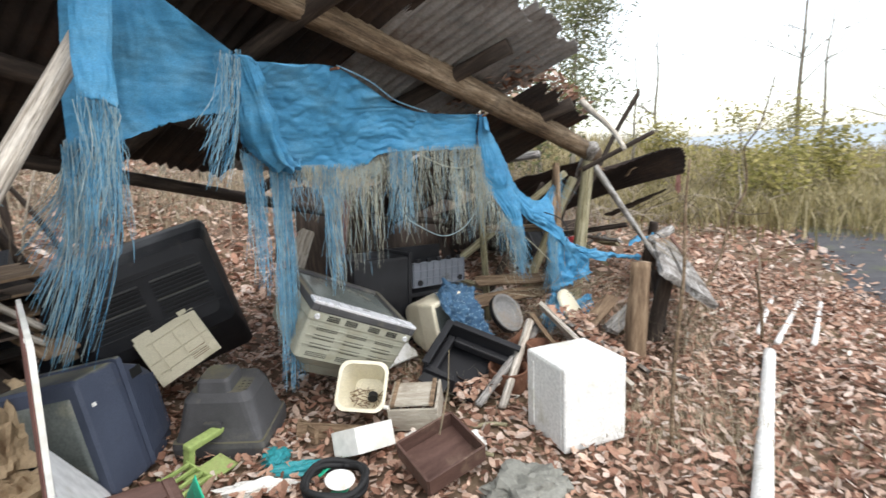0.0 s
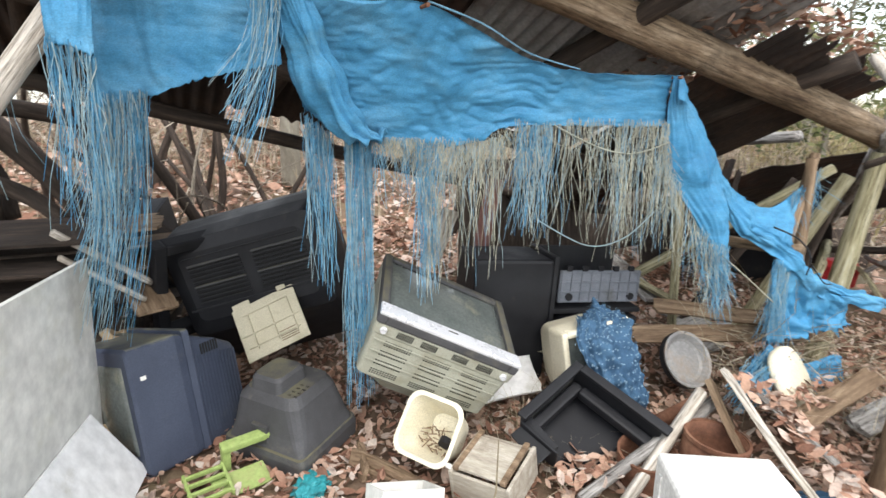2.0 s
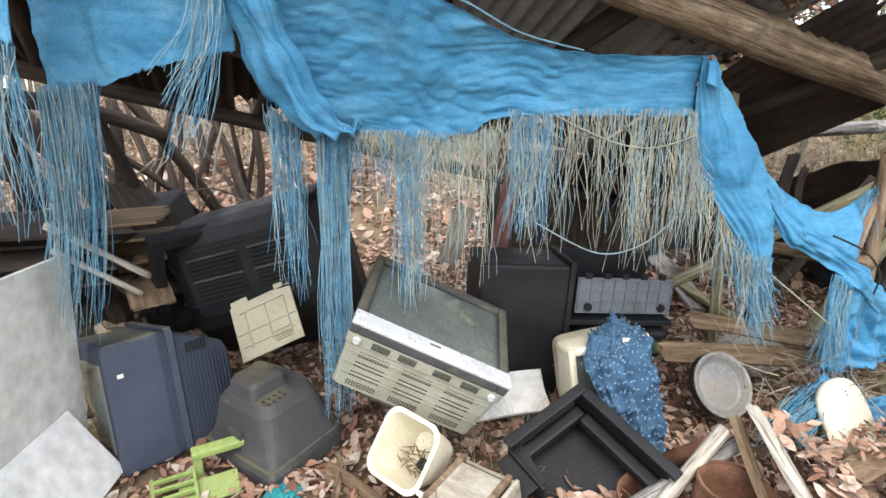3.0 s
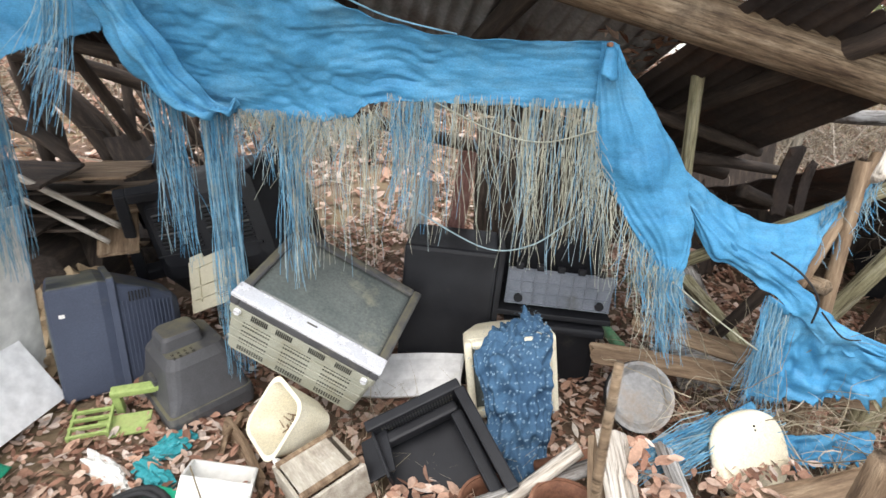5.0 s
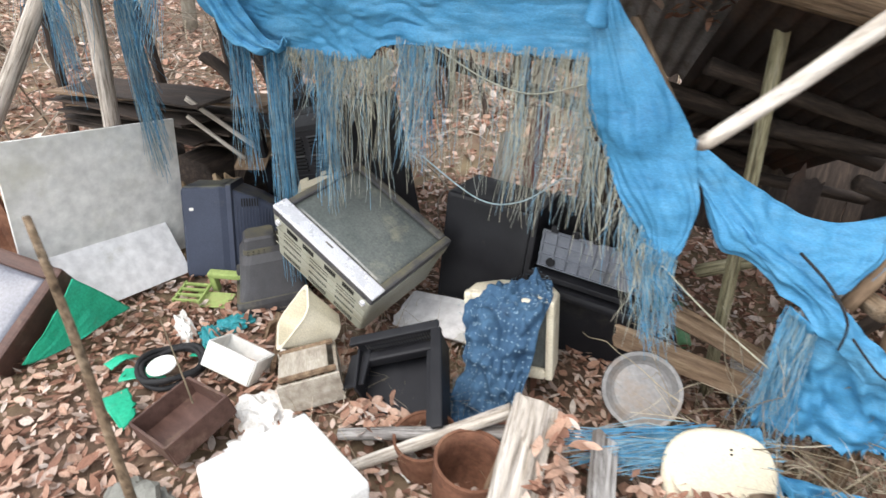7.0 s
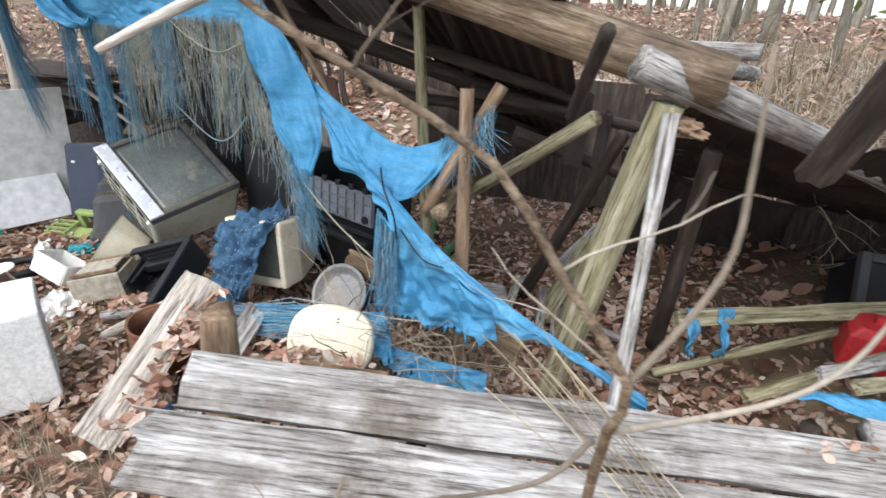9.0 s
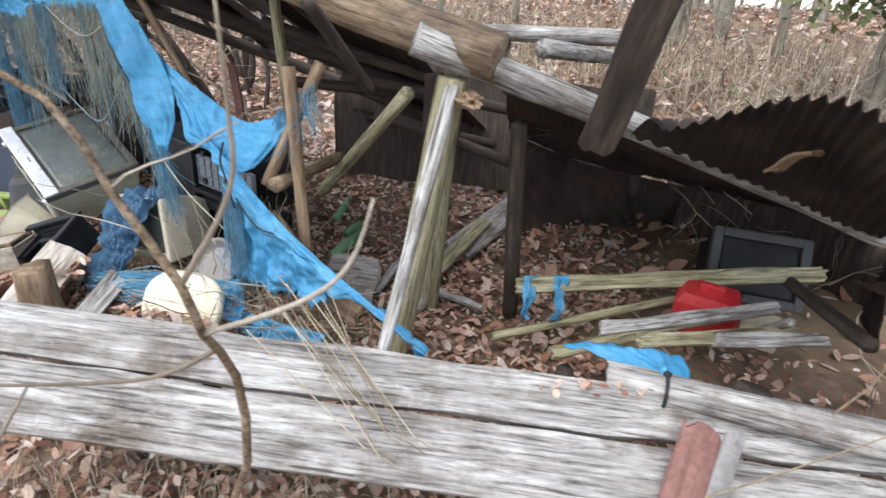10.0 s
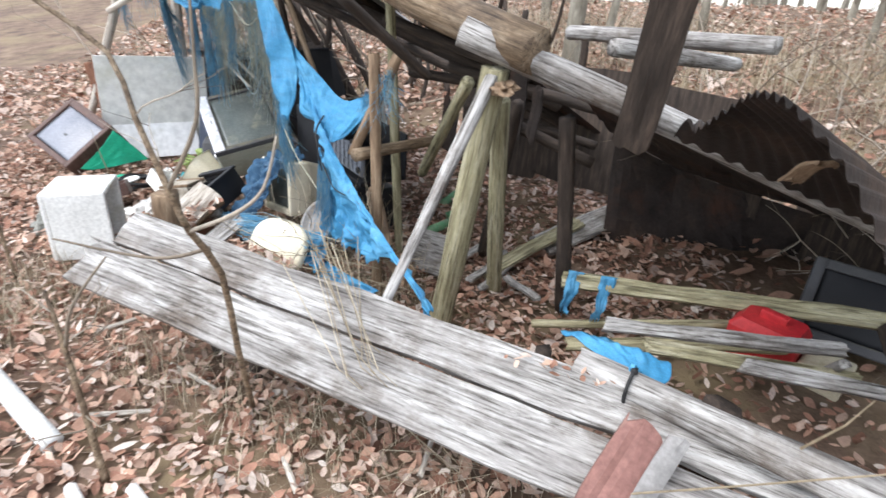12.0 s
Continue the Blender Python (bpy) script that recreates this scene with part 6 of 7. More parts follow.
log_thing("log", (1.72, 4.0, 1.42), (1.25, 4.92, 1.33), 0.04, 0.04, GREYWOOD, "short pale log lying behind the roof edge", "log", 166)
log_thing("back_log", (-0.55, 4.60, 1.37), (0.98, 5.35, 1.42), 0.06, 0.055, GREYWOOD, "pale log lying behind the shed", "log", 167)
log_thing("broken_stick", (1.80, 3.17, 1.28), (2.26, 2.84, 1.57), 0.022, 0.02, DARKWOOD, "dark broken stick sticking out past the beam", "stick", 169, sides=7)
log_thing("dead_branch", (1.39, 1.80, 1.45), (1.52, 2.62, 1.80), 0.013, 0.026, PALEWOOD, "bleached broken branch reaching out of the roof edge", "branch", 170, sides=8, bend=0.03)
crumpled("torn_bark", (2.02, 3.44, 1.27), (0.09, 0.05, 0.03), BROWNWOOD, "curled strip of torn bark on the post top", 31, "bark")
for i, (u, w, ln) in enumerate(((2.5, 0.10, 0.34), (2.62, 0.06, 0.26), (2.05, 0.12, 0.3))):
    p = front(u, 1.25 - 0.1 * i, -0.55)
    plank_thing("hanging_scrap", p, p - Vector((0.02, 0.0, ln)), w, 0.01, N, RUSTSHEET, "torn dark metal strip hanging in the shade", "scrap", 172 + i, n=8, ragged=0.1)
for i, (u, z, d, ln) in enumerate(((1.55, 1.45, -0.5, 0.9), (1.9, 1.2, -0.7, 0.9), (1.4, 1.1, -0.9, 0.8), (2.2, 1.05, -0.5, 0.7), (1.75, 0.9, -1.1, 0.9))):
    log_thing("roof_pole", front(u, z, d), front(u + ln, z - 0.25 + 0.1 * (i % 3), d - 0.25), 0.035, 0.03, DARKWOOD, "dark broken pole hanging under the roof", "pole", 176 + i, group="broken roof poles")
# Near-black sheets added to block light from behind and stand for deep shade.
back_light_block = thing("back_light_block", "dark leaning sheets added behind the shed to block light", "wall", kind="structure")
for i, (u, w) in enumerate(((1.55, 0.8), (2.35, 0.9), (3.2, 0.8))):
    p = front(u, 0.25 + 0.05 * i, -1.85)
    part("sheet", plank_bm(0.95 - 0.1 * i, w, 0.02, 190 + i, n=8, ragged=0.1), DARKWOOD, back_light_block, m=axes(p, UP - N * 0.1, U))
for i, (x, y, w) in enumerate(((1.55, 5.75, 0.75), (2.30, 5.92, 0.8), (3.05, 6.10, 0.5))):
    part("sheet", plank_bm(0.62 - 0.10 * i, w, 0.02, 195 + i, n=8, ragged=0.1), DARKWOOD, back_light_block, m=axes(Vector((x, y, ground_z(x, y) - 0.05)), UP - N * 0.1, Vector((0.97, 0.23, 0))))

# split log, cord and red board over the planks
log_thing("split_log", (2.76, 3.605, 0.515), (3.52, 4.41, 0.475), 0.050, 0.055, GREYWOOD, "narrow split log lying along the planks", "log", 181, rough=0.14)
cordt = thing("tied_cord", "black cord tied round the split log", "cord")
part("cord", tube([Vector((2.88, 3.732, 0.509)) + (Vector((0.73, -0.69, 0)) * math.cos(a) + UP * math.sin(a)) * 0.058 for a in [i / 18 * 6.4 for i in range(19)]], 0.006, 0.006, 6), ROPEBLACK, cordt, smooth=True)
part("knot", rbox(0.022, 0.02, 0.016, (2.88, 3.732, 0.568), 0.007), ROPEBLACK, cordt)
flap = thing("tarpaulin_scrap", "bright blue tarpaulin scrap tied over the plank", "tarpaulin")
part("scrap", cloth_bm([[(2.520, 3.630, 0.485), (2.610, 3.750, 0.510), (2.720, 3.910, 0.485)], [(2.620, 3.650, 0.520), (2.710, 3.770, 0.550), (2.800, 3.910, 0.525)], [(2.780, 3.710, 0.520), (2.820, 3.770, 0.545), (2.880, 3.850, 0.520)], [(2.850, 3.715, 0.525), (2.860, 3.735, 0.577), (2.880, 3.760, 0.535)], [(2.880, 3.700, 0.495), (2.890, 3.715, 0.495), (2.900, 3.730, 0.495)]], 30, 26, 0.022, 3, 10, jag=0.02), TARP, flap, smooth=True)
for i, (x, y) in enumerate(((1.92, 3.88), (1.98, 4.02))):
    ob = thing("tarpaulin_scrap", "small blue tarpaulin rag hanging on a pole", "tarpaulin", "blue rags")
    part("scrap", cloth_bm([[(x, y, 0.42), (x + 0.03, y + 0.07, 0.42)], [(x + 0.06, y - 0.03, 0.35), (x + 0.06, y + 0.03, 0.34)], [(x + 0.09, y - 0.05, 0.27 - 0.05 * i), (x + 0.09, y - 0.02, 0.23)]], 16, 18, 0.03, 5 + i, 16, jag=0.05), TARP, ob, smooth=True)
plank_thing("red_board", (3.05, 3.70, 0.50), (3.25, 3.36, 0.02), 0.12, 0.02, (0.75, -0.3, 0.5), REDPAINT, "faded red-brown board propped against the planks", "board", 183, n=8, ragged=0.05)
plank_thing("metal_strip", (3.10, 3.77, 0.50), (3.30, 3.45, 0.02), 0.06, 0.01, (0.75, -0.3, 0.5), GREYSHEET, "dented metal strip beside the red board", "strip", 184, n=8)
log_thing("stake", (2.12, 2.42, 0.0), (2.08, 2.50, 0.50), 0.035, 0.03, DARKWOOD, "dark stake holding the planks", "stake", 185)
log_thing("stake", (2.70, 3.45, 0.0), (2.66, 3.52, 0.50), 0.035, 0.03, DARKWOOD, "dark stake holding the planks", "stake", 186)
for i, k in enumerate((0.35, 2.4, 3.2)):
    q = A0 + PD * k
    log_thing("support_log", (q.x - 0.1, q.y + 0.06, ground_z(q.x, q.y)), (q.x - 0.02, q.y + 0.01, 0.545), 0.06, 0.055, DARKWOOD, "short dark log propping the planks", "log", 230 + i, group="plank props", sides=9)
log_thing("white_pole", (1.10, 0.31, 0.035), (2.50, 1.78, 0.035), 0.042, 0.036, STYRO, "white-painted pole lying along the leaves", "pole", 187, rough=0.08)
for i, (a, c) in enumerate((((2.72, 2.13, 0.03), (3.56, 2.90, 0.03)), ((2.70, 1.93, 0.03), (3.78, 2.80, 0.03)), ((2.88, 1.80, 0.03), (3.80, 2.62, 0.03)))):
    log_thing("white_stick", a, c, 0.022, 0.02, WHITEPLASTIC, "thin whitish stick lying beside the lane", "stick", 188 + i, group="white sticks", sides=7)
for i, (x, y, a, ln) in enumerate(((2.05, 2.05, 0.9, 0.3), (1.75, 1.6, 2.2, 0.25), (2.35, 1.75, 1.6, 0.35), (2.6, 2.6, 0.4, 0.4), (2.75, 3.1, 2.8, 0.35), (1.9, 1.2, 0.2, 0.22), (2.85, 2.9, 1.2, 0.3), (3.6, 4.3, 1.0, 0.4))):
    log_thing("fallen_stick", (x, y, ground_z(x, y) + 0.035), (x + ln * math.cos(a), y + ln * math.sin(a), ground_z(x, y) + 0.04), 0.013, 0.009, PALEWOOD, "short bleached stick on the leaves", "stick", 195 + i, group="fallen sticks", sides=6)


# ---- plants ----
def sapling(base, tips, seed, label, r=0.010, twigs=7):
    rnd = random.Random(seed)
    ob = thing("sapling", label, "sapling")
    b = Vector(base)
    stem = bmesh.new()
    side = bmesh.new()
    line = curve([b, *tips[0]], 18)
    tube(line, r * 1.25, r * 0.5, 8, stem)
    for t in tips[1:]:
        tube(curve(t, 12), r * 0.7, r * 0.3, 6, side)
    for _ in range(twigs):
        i = rnd.randint(5, 17)
        twig(side, rnd, line[i], Vector((rnd.gauss(0, 1), rnd.gauss(0, 1), 0.5)), rnd.uniform(0.12, 0.3), r * 0.3, 1, forks=2, sides=4)
    part("stem", stem, BARKLOG, ob, smooth=True)
    if side.verts:
        tagged(part("branch_growth", side, TWIG, ob, smooth=True), kind="stuff")
    return ob


sapling((2.322, 2.448, 0.0), [[(2.68, 2.52, 0.55), (2.74, 2.52, 0.85), (2.79, 2.47, 1.0), (2.825, 2.449, 1.125), (2.74, 2.37, 1.28), (2.657, 2.301, 1.418), (2.60, 2.13, 1.53), (2.50, 1.95, 1.66), (2.42, 1.80, 1.86)],
                            [(2.825, 2.449, 1.125), (2.857, 2.544, 1.295), (2.85, 2.557, 1.433), (2.83, 2.56, 1.58)],
                            [(2.79, 2.47, 1.0), (2.92, 2.62, 1.10), (2.97, 2.70, 1.18), (2.99, 2.74, 1.30)], [(2.74, 2.50, 0.93), (2.76, 2.36, 0.91), (2.72, 2.10, 0.95)]], 3, "bare grey sapling growing before the planks", 0.009, 4)
sapling((1.17, 0.94, 0.0), [[(1.155, 0.92, 0.45), (1.165, 0.89, 0.85), (1.15, 0.875, 1.20), (1.154, 0.863, 1.40)]], 5, "thin bare sapling with a snapped top", 0.009, 0)
sapling((2.66, 2.02, 0.0), [[(2.60, 1.98, 0.25), (2.48, 1.90, 0.50), (2.40, 1.84, 0.62)], [(2.50, 1.92, 0.46), (2.58, 2.02, 0.66), (2.52, 2.12, 0.80)]], 8, "small bare shrub beside the white pole", 0.011)


def straw(name, centre, spread, count, low, high, seed, mat, label, width=0.004, lean=0.35, droop=0.25, line=None):
    rnd = random.Random(seed)
    verts, faces = [], []
    for _ in range(count):
        x = centre[0] + rnd.gauss(0, spread[0])
        y = centre[1] + rnd.gauss(0, spread[1])
        if line:
            s = rnd.random()
            x, y = line[0][0] + (line[1][0] - line[0][0]) * s + rnd.gauss(0, spread[0]), line[0][1] + (line[1][1] - line[0][1]) * s + rnd.gauss(0, spread[1])
        z = ground_z(x, y)
        h = rnd.uniform(low, high)
        a, l = rnd.random() * 6.283, abs(rnd.gauss(0, lean)) * h
        w = width * rnd.uniform(0.6, 1.4)
        sx, sy = -math.sin(a) * w, math.cos(a) * w
        base = len(verts)
        for k in range(4):
            f = k / 3
            ww = 1 - f * 0.85
            px, py, pz = x + math.cos(a) * l * f * f, y + math.sin(a) * l * f * f, z + h * (f - droop * f ** 3)
            verts += [(px - sx * ww, py - sy * ww, pz), (px + sx * ww, py + sy * ww, pz)]
        faces += [(base + 2 * k, base + 2 * k + 1, base + 2 * k + 3, base + 2 * k + 2) for k in range(3)]
    me = bpy.data.meshes.new(name)
    me.from_pydata(verts, [], faces)
    me.materials.append(mat)
    return tagged(new(name, me), label, "grass", kind="stuff")


straw("dry_grass", (1.45, 1.15), (0.30, 0.28), 900, 0.06, 0.22, 1, STRAW, "tufts of dry yellow grass by the box", 0.0022, 0.7)
straw("dry_grass", (0.30, 2.0), (0.35, 0.25), 350, 0.08, 0.28, 2, STRAW, "dry straw among the rubbish", 0.002, 0.9)
straw("dry_grass", (1.55, 2.75), (0.30, 0.25), 420, 0.15, 0.42, 3, STRAW, "dry straw beneath the tarpaulin tail", 0.002, 0.9)
straw("dry_grass", (0, 0), (0.12, 0.12), 900, 0.05, 0.25, 4, STRAW, "dry straw along the planks", 0.002, 0.9, line=((1.9, 1.75), (3.3, 3.7)))
straw("bamboo_grass", (0, 0), (1.0, 1.0), 9000, 0.3, 0.95, 5, THICKET, "yellow-green bamboo grass thicket beyond the lane", 0.011, 0.8, 0.35, line=((5.2, 10.5), (10.5, 4.5)))
straw("bamboo_grass", (0, 0), (2.2, 2.2), 8000, 0.4, 1.3, 6, THICKET, "yellow-green bamboo grass thicket beyond the lane", 0.016, 0.8, 0.35, line=((6.5, 14.5), (15.0, 6.0)))
straw("bamboo_grass", (0, 0), (3.5, 3.5), 6000, 0.8, 1.8, 16, THICKET, "pale bamboo grass far along the lane", 0.03, 0.4, 0.3, line=((9, 24), (28, 14)))
straw("undergrowth", (0, 0), (1.2, 1.2), 5000, 0.2, 0.8, 7, STRAW, "pale dry undergrowth behind the shed", 0.006, 0.7, 0.3, line=((-8.0, 5.0), (3.5, 11.5)))
loose = bmesh.new()
rs = random.Random(17)
for _ in range(12):
    p = Vector((2.22 + rs.gauss(0, 0.05), 2.74 + rs.gauss(0, 0.07), 0.66 + rs.uniform(0, 0.10)))
    q = Vector((2.68 + rs.gauss(0, 0.05), 3.28 + rs.gauss(0, 0.06), 0.03))
    tube([p, p.lerp(q, 0.5) + Vector((0.20, -0.12, 0.06 + rs.uniform(0.0, 0.06))), q], 0.0022, 0.0016, 4, loose, cap=False)
for a, c in (((2.95, 3.3, 0.12), (3.45, 4.25, 0.74)), ((3.2, 4.05, 0.55), (3.24, 4.15, 0.74)), ((0.05, 1.05, 0.2), (0.1, 1.0, 0.62))):
    tube([a, Vector(a).lerp(Vector(c), 0.5) + Vector((0.02, 0, 0.02)), c], 0.004, 0.002, 5, loose, cap=False)
for _ in range(60):
    p = Vector((rs.uniform(1.0, 1.75), rs.uniform(2.45, 3.0), rs.uniform(0.05, 0.4)))
    twig(loose, rs, p, Vector((rs.gauss(0.3, 0.7), rs.gauss(-0.3, 0.7), 0.3)), rs.uniform(0.2, 0.5), 0.003, 1, forks=2, sides=3)
tagged(part("straw_stalks", loose, STRAW), "long pale dry stalks lying over the planks", "stalks", kind="stuff")


def leaf_litter(name, count, seed, place, size, label):
    rnd = random.Random(seed)
    verts, faces = [], []
    outline = [(0, 0), (0.22, 0.32), (0.5, 0.46), (0.78, 0.30), (1, 0), (0.78, -0.30), (0.5, -0.46), (0.22, -0.32)]
    for _ in range(count):
        x, y, z = place(rnd)
        ln = rnd.uniform(*size)
        wd = ln * rnd.uniform(0.34, 0.66)
        a = rnd.random() * 6.283
        tx, ty = rnd.gauss(0, 0.38), rnd.gauss(0, 0.45)
        curl = rnd.uniform(-0.1, 0.5)
        ca, sa = math.cos(a), math.sin(a)
        b = len(verts)
        for f, w in outline + [(0.3, 0), (0.7, 0)]:
            lx, ly = (f - 0.5) * ln, w * wd
            lz = z + lx * tx + ly * ty + curl * (ly * ly / wd * 1.6 + lx * lx / ln * 0.5)
            verts.append((x + ca * lx - sa * ly, y + sa * lx + ca * ly, lz))
        c0, c1 = b + 8, b + 9
        faces += [(b, c0, b + 1), (b + 1, c0, c1, b + 2), (b + 2, c1, b + 3), (b + 3, c1, b + 4), (b + 4, c1, b + 5), (b + 5, c1, b + 6), (b + 6, c1, c0, b + 7), (b + 7, c0, b)]
    me = bpy.data.meshes.new(name)
    me.from_pydata(verts, [], faces)
    me.materials.append(LEAF)
    return tagged(new(name, me), label, "leaves", kind="stuff")


def on_ground(x0, x1, y0, y1, layer):
    def place(rnd):
        while True:
            x, y = rnd.uniform(x0, x1), rnd.uniform(y0, y1)
            lane = (Vector((x, y, 0)) - ROAD_A).dot(ROAD_N)
            if 0.25 < lane < 2.4 and rnd.random() < 0.85:
                continue
            if 1.9 < x < 3.1 and 4.3 < y < 6.0 and rnd.random() < 0.75:
                continue
            return x, y, ground_z(x, y) + rnd.uniform(0.006, layer)
    return place


def on_board(a, c, w, up):
    a, c = Vector(a), Vector(c)
    def place(rnd):
        p = a.lerp(c, rnd.random()) + Vector((rnd.uniform(-w, w), rnd.uniform(-w, w), up + rnd.uniform(0, 0.02)))
        return p.x, p.y, p.z
    return place


leaf_litter("fallen_leaves", 36000, 1, on_ground(-1.8, 4.4, -0.6, 5.2, 0.055), (0.024, 0.068), "brown fallen leaves covering the ground round the heap")
leaf_litter("fallen_leaves", 34000, 2, on_ground(-7, 9, -6, 10.5, 0.05), (0.045, 0.10), "brown fallen leaves covering the forest floor")
leaf_litter("fallen_leaves", 9000, 3, on_ground(-14, 10, 4, 20, 0.08), (0.10, 0.18), "brown fallen leaves on the slope behind the shed")
leaf_litter("fallen_leaves", 11000, 8, on_ground(-14, -2.5, -2.5, 9, 0.06), (0.08, 0.15), "brown fallen leaves beyond the shed end")
leaf_litter("leaves_on_boards", 160, 4, on_board((1.04, 2.00, 0.40), (1.40, 1.62, 0.10), 0.07, 0.03), (0.04, 0.08), "fallen leaves caught on the boards")
leaf_litter("leaves_on_basin", 120, 9, on_board((1.26, 2.20, 0.27), (1.50, 2.46, 0.25), 0.10, 0.0), (0.03, 0.06), "fallen leaves lying about the white basin")
leaf_litter("leaves_in_crate", 90, 5, on_board((0.34, 1.64, 0.09), (0.46, 1.74, 0.10), 0.10, 0.02), (0.04, 0.08), "fallen leaves filling the crate")
leaf_litter("leaves_on_planks", 24, 6, on_board((2.72, 3.38, 0.52), (2.9, 3.68, 0.52), 0.03, 0.0), (0.02, 0.045), "fallen leaves caught between the planks")
leaf_litter("leaves_on_roof", 1100, 7, lambda rnd: (lambda u, d: (*front(u, 0, d).xy, roof_z(u, d) + 0.12 + rnd.uniform(0, 0.06)))(rnd.uniform(1.3, 2.5), rnd.uniform(-0.7, 0.36)), (0.05, 0.10), "fallen leaves heaped on the collapsed roof edge")


def tree(x, y, height, r, seed, lean=(0, 0), depth=2, forks=5, foliage=0, leaf=FOLIAGE, label="bare grey deciduous tree with thin branches"):
    rnd = random.Random(seed)
    z = ground_z(x, y) - 0.1
    ob = thing("tree", label, "tree")
    n = 9
    pts = [Vector((x + lean[0] * (k / n) ** 1.3 * height + rnd.gauss(0, 0.04) * k / n * height * 0.25, y + lean[1] * (k / n) ** 1.3 * height + rnd.gauss(0, 0.03) * k / n * height * 0.25, z + height * k / n)) for k in range(n + 1)]
    part("trunk", tube(curve(pts, 18), r, r * 0.22, 9), BARK, ob, smooth=True)
    b = bmesh.new()
    tips = []
    for k in range(forks * 3):
        i = rnd.randint(3, n)
        a = rnd.random() * 6.283
        d = Vector((math.cos(a), math.sin(a), rnd.uniform(0.25, 1.0)))
        ln = height * rnd.uniform(0.16, 0.34) * (1.15 - 0.6 * i / n)
        twig(b, rnd, pts[i], d, ln, max(0.006, r * 0.32 * (1.1 - 0.7 * i / n)), depth - 1, forks=4, sides=4)
        tips += [(pts[i] + d.normalized() * ln * f) for f in (0.5, 0.8, 1.0)]
    tagged(part("branch_growth", b, BARK, ob), kind="stuff")
    if foliage:
        verts, faces = [], []
        for _ in range(foliage):
            c = rnd.choice(tips) + Vector((rnd.gauss(0, 0.28), rnd.gauss(0, 0.28), rnd.gauss(0, 0.2)))
            s = rnd.uniform(0.02, 0.05)
            u1 = Vector((rnd.gauss(0, 1), rnd.gauss(0, 1), rnd.gauss(0, 1))).normalized()
            u2 = u1.orthogonal().normalized()
            q = len(verts)
            verts += [c + u1 * s * 1.6, c + u2 * s * 0.7, c - u1 * s * 1.6, c - u2 * s * 0.7]
            faces.append((q, q + 1, q + 2, q + 3))
        me = bpy.data.meshes.new("crown")
        me.from_pydata(verts, [], faces)
        me.materials.append(leaf)
        c = new("crown", me)
        c.parent = ob
        tagged(c, "loose olive-green leaves", kind="stuff")
    return ob


rt = random.Random(33)
for i in range(22):
    d, u = rt.uniform(4.5, 12), rt.uniform(-9, 7)
    p = front(u, 0, -d)
    tree(p.x, p.y, rt.uniform(4, 8), rt.uniform(0.05, 0.15), 200 + i, (rt.gauss(0, 0.06), rt.gauss(0, 0.06)), 2, 3)
for i, (x, y, h) in enumerate(((3.4, 8.2, 3.6), (4.6, 9.4, 4.2), (2.3, 9.0, 4.6), (5.4, 11.0, 4.5), (1.2, 8.0, 4.0))):
    tree(x, y, h, 0.05, 300 + i, (0.05, 0.03), 2, 6, 2600, label="olive-leaved shrubby tree at the wood's edge")
for i, (x, y, h, r) in enumerate(((13.5, 12.8, 7.0, 0.09), (17.5, 13.0, 6.0, 0.07), (16.0, 10.6, 6.5, 0.08), (10.5, 15.5, 5.0, 0.07), (22.0, 20.0, 7.5, 0.1), (8.5, 13.5, 4.2, 0.05))):
    tree(x, y, h, r, 320 + i, (0.02, 0.01), 2, 3)
for i, (x, y, h) in enumerate(((7.2, 10.2, 1.7), (8.8, 9.6, 2.0), (9.6, 8.0, 1.6), (11.5, 11.0, 2.4), (7.9, 7.6, 1.3), (12.5, 8.5, 2.0))):
    tree(x, y, h, 0.025, 360 + i, (0.05, 0.03), 2, 6, 1500, SHRUBLEAF, label="yellow-green leafy shrub beside the lane")
tree(-3.2, 5.6, 5.5, 0.13, 340, (0.02, 0.0), 2, 3, label="pale smooth tree trunk behind the shed")


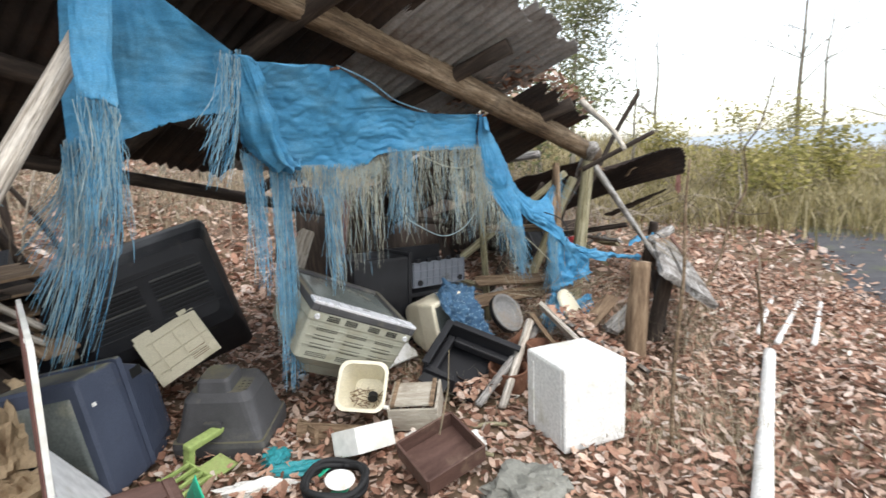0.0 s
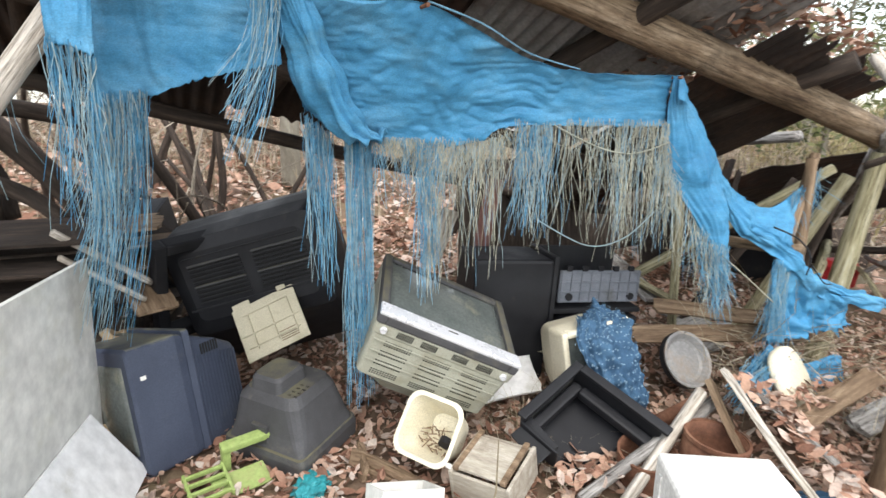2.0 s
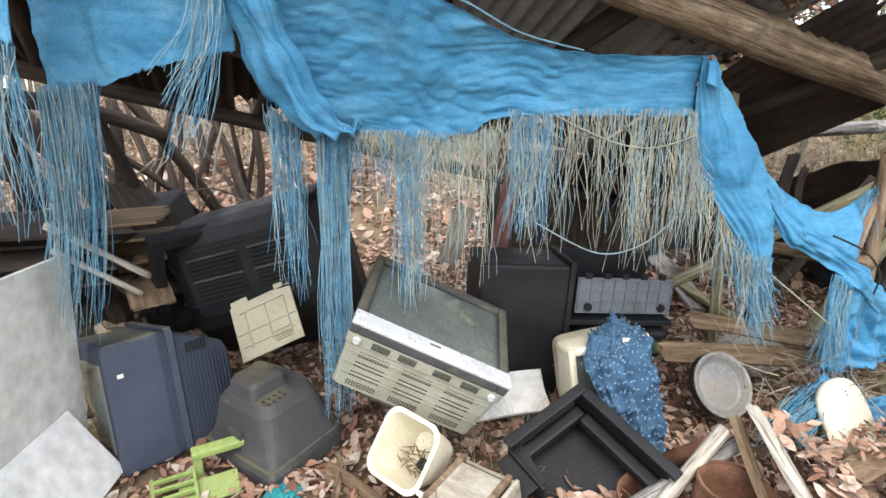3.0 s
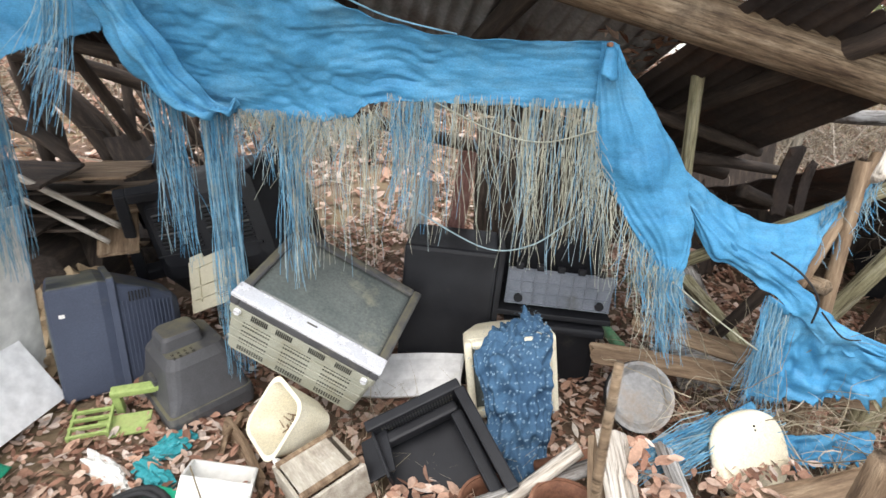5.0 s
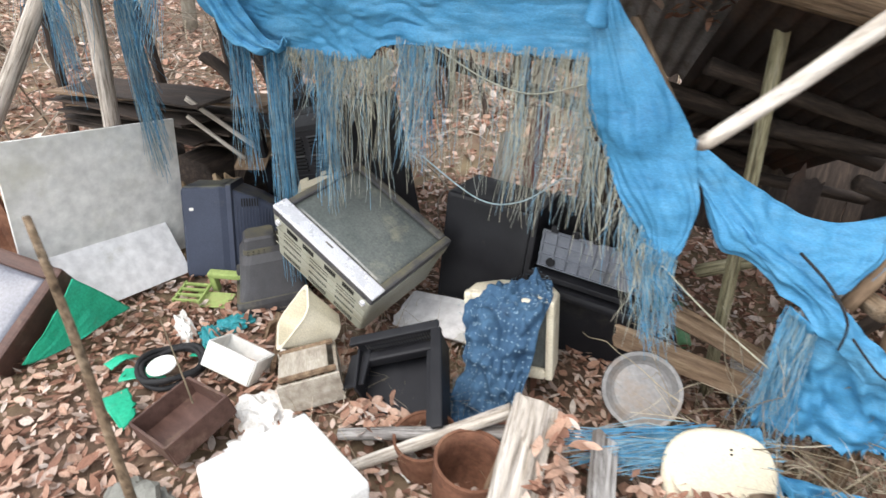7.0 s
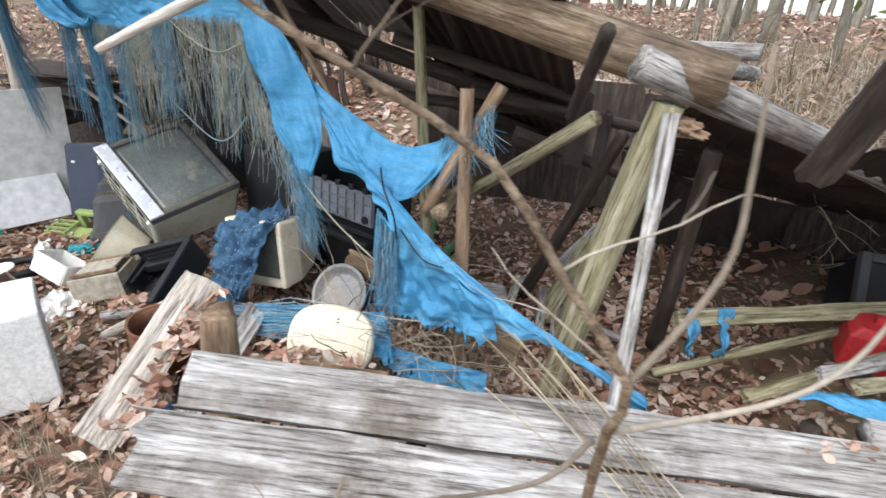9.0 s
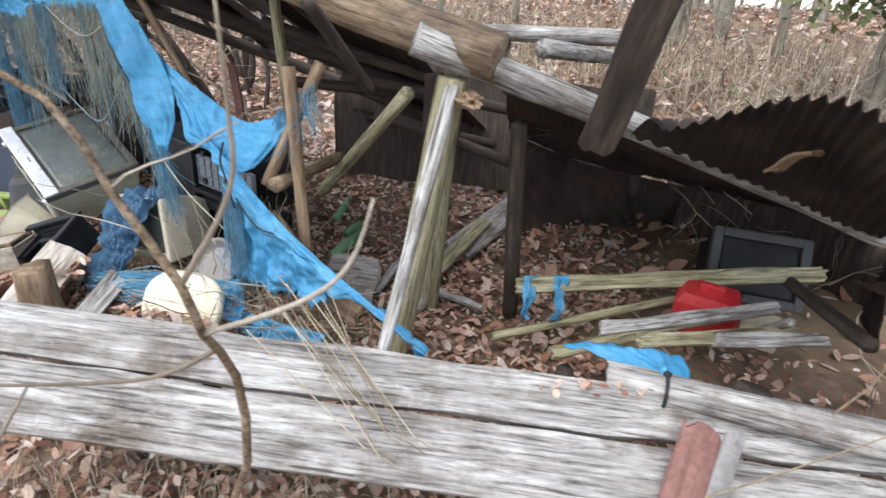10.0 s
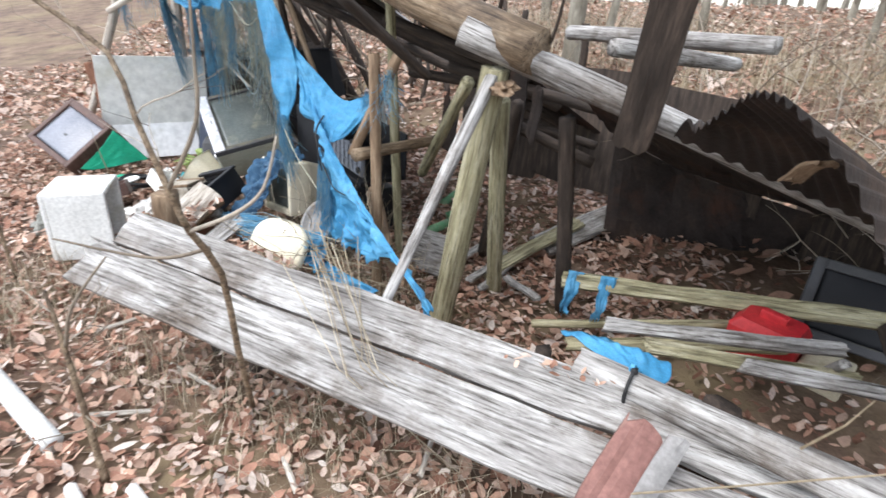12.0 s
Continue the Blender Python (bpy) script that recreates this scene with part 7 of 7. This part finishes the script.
def brush(name, count, seed, place, low, high, r, label, depth=2):
    rnd = random.Random(seed)
    b = bmesh.new()
    for _ in range(count):
        x, y = place(rnd)
        twig(b, rnd, (x, y, ground_z(x, y) - 0.02), Vector((rnd.gauss(0, 0.7), rnd.gauss(0, 0.7), rnd.uniform(0.3, 1))), rnd.uniform(low, high), r, depth, 0.05, 3, 4)
    return tagged(part(name, b, TWIG), label, "brush", kind="stuff")


brush("brushwood", 220, 41, lambda q: (q.uniform(0.5, 4.2), q.uniform(5.8, 8.6)), 0.5, 1.3, 0.007, "tangle of dry vines and twigs behind the shed end")
brush("brushwood", 120, 42, lambda q: (q.uniform(-7, 1.5), q.uniform(5.5, 9.0)), 0.5, 1.6, 0.009, "dry twigs and saplings behind the shed")
brush("brushwood", 60, 46, lambda q: (q.uniform(5, 14), q.uniform(6.5, 15.0)), 0.7, 1.6, 0.010, "dry bushes among the bamboo grass")
brush("brushwood", 60, 43, lambda q: (q.uniform(3.6, 7.5), q.uniform(6.5, 11.0)), 0.8, 1.9, 0.010, "dry twiggy shrubs beyond the shed end")
brush("brushwood", 110, 45, lambda q: (q.uniform(-9, -3.6), q.uniform(-0.5, 5.5)), 0.6, 1.8, 0.012, "dry shrubs and saplings beyond the shed end")
brush("brushwood", 16, 44, lambda q: (q.uniform(-3.4, -2.0), q.uniform(2.2, 3.6)), 0.8, 1.6, 0.014, "dark crossed dead branches at the back of the shed", 1)


def far_wood(seed):
    rnd = random.Random(seed)
    b = bmesh.new()
    for _ in range(170):
        a, dist = rnd.uniform(-2.0, 0.35), rnd.uniform(16, 34)
        x, y = math.sin(a) * dist, math.cos(a) * dist
        z = ground_z(x, y)
        h = rnd.uniform(3, 8)
        p = Vector((x, y, z - 0.3))
        tube([p, p + Vector((rnd.gauss(0, 0.2), rnd.gauss(0, 0.2), h * 0.5)), p + Vector((rnd.gauss(0, 0.5), rnd.gauss(0, 0.5), h))], rnd.uniform(0.05, 0.16), 0.02, 5, b)
        for _k in range(7):
            twig(b, rnd, p + Vector((0, 0, h * rnd.uniform(0.2, 0.9))), Vector((rnd.gauss(0, 1), rnd.gauss(0, 1), 0.6)), rnd.uniform(0.8, 2.0), 0.02, 1, forks=3, sides=3)
    return tagged(part("far_wood", b, BARK), "grey bare wood in the distance", "wood", kind="stuff")


far_wood(51)
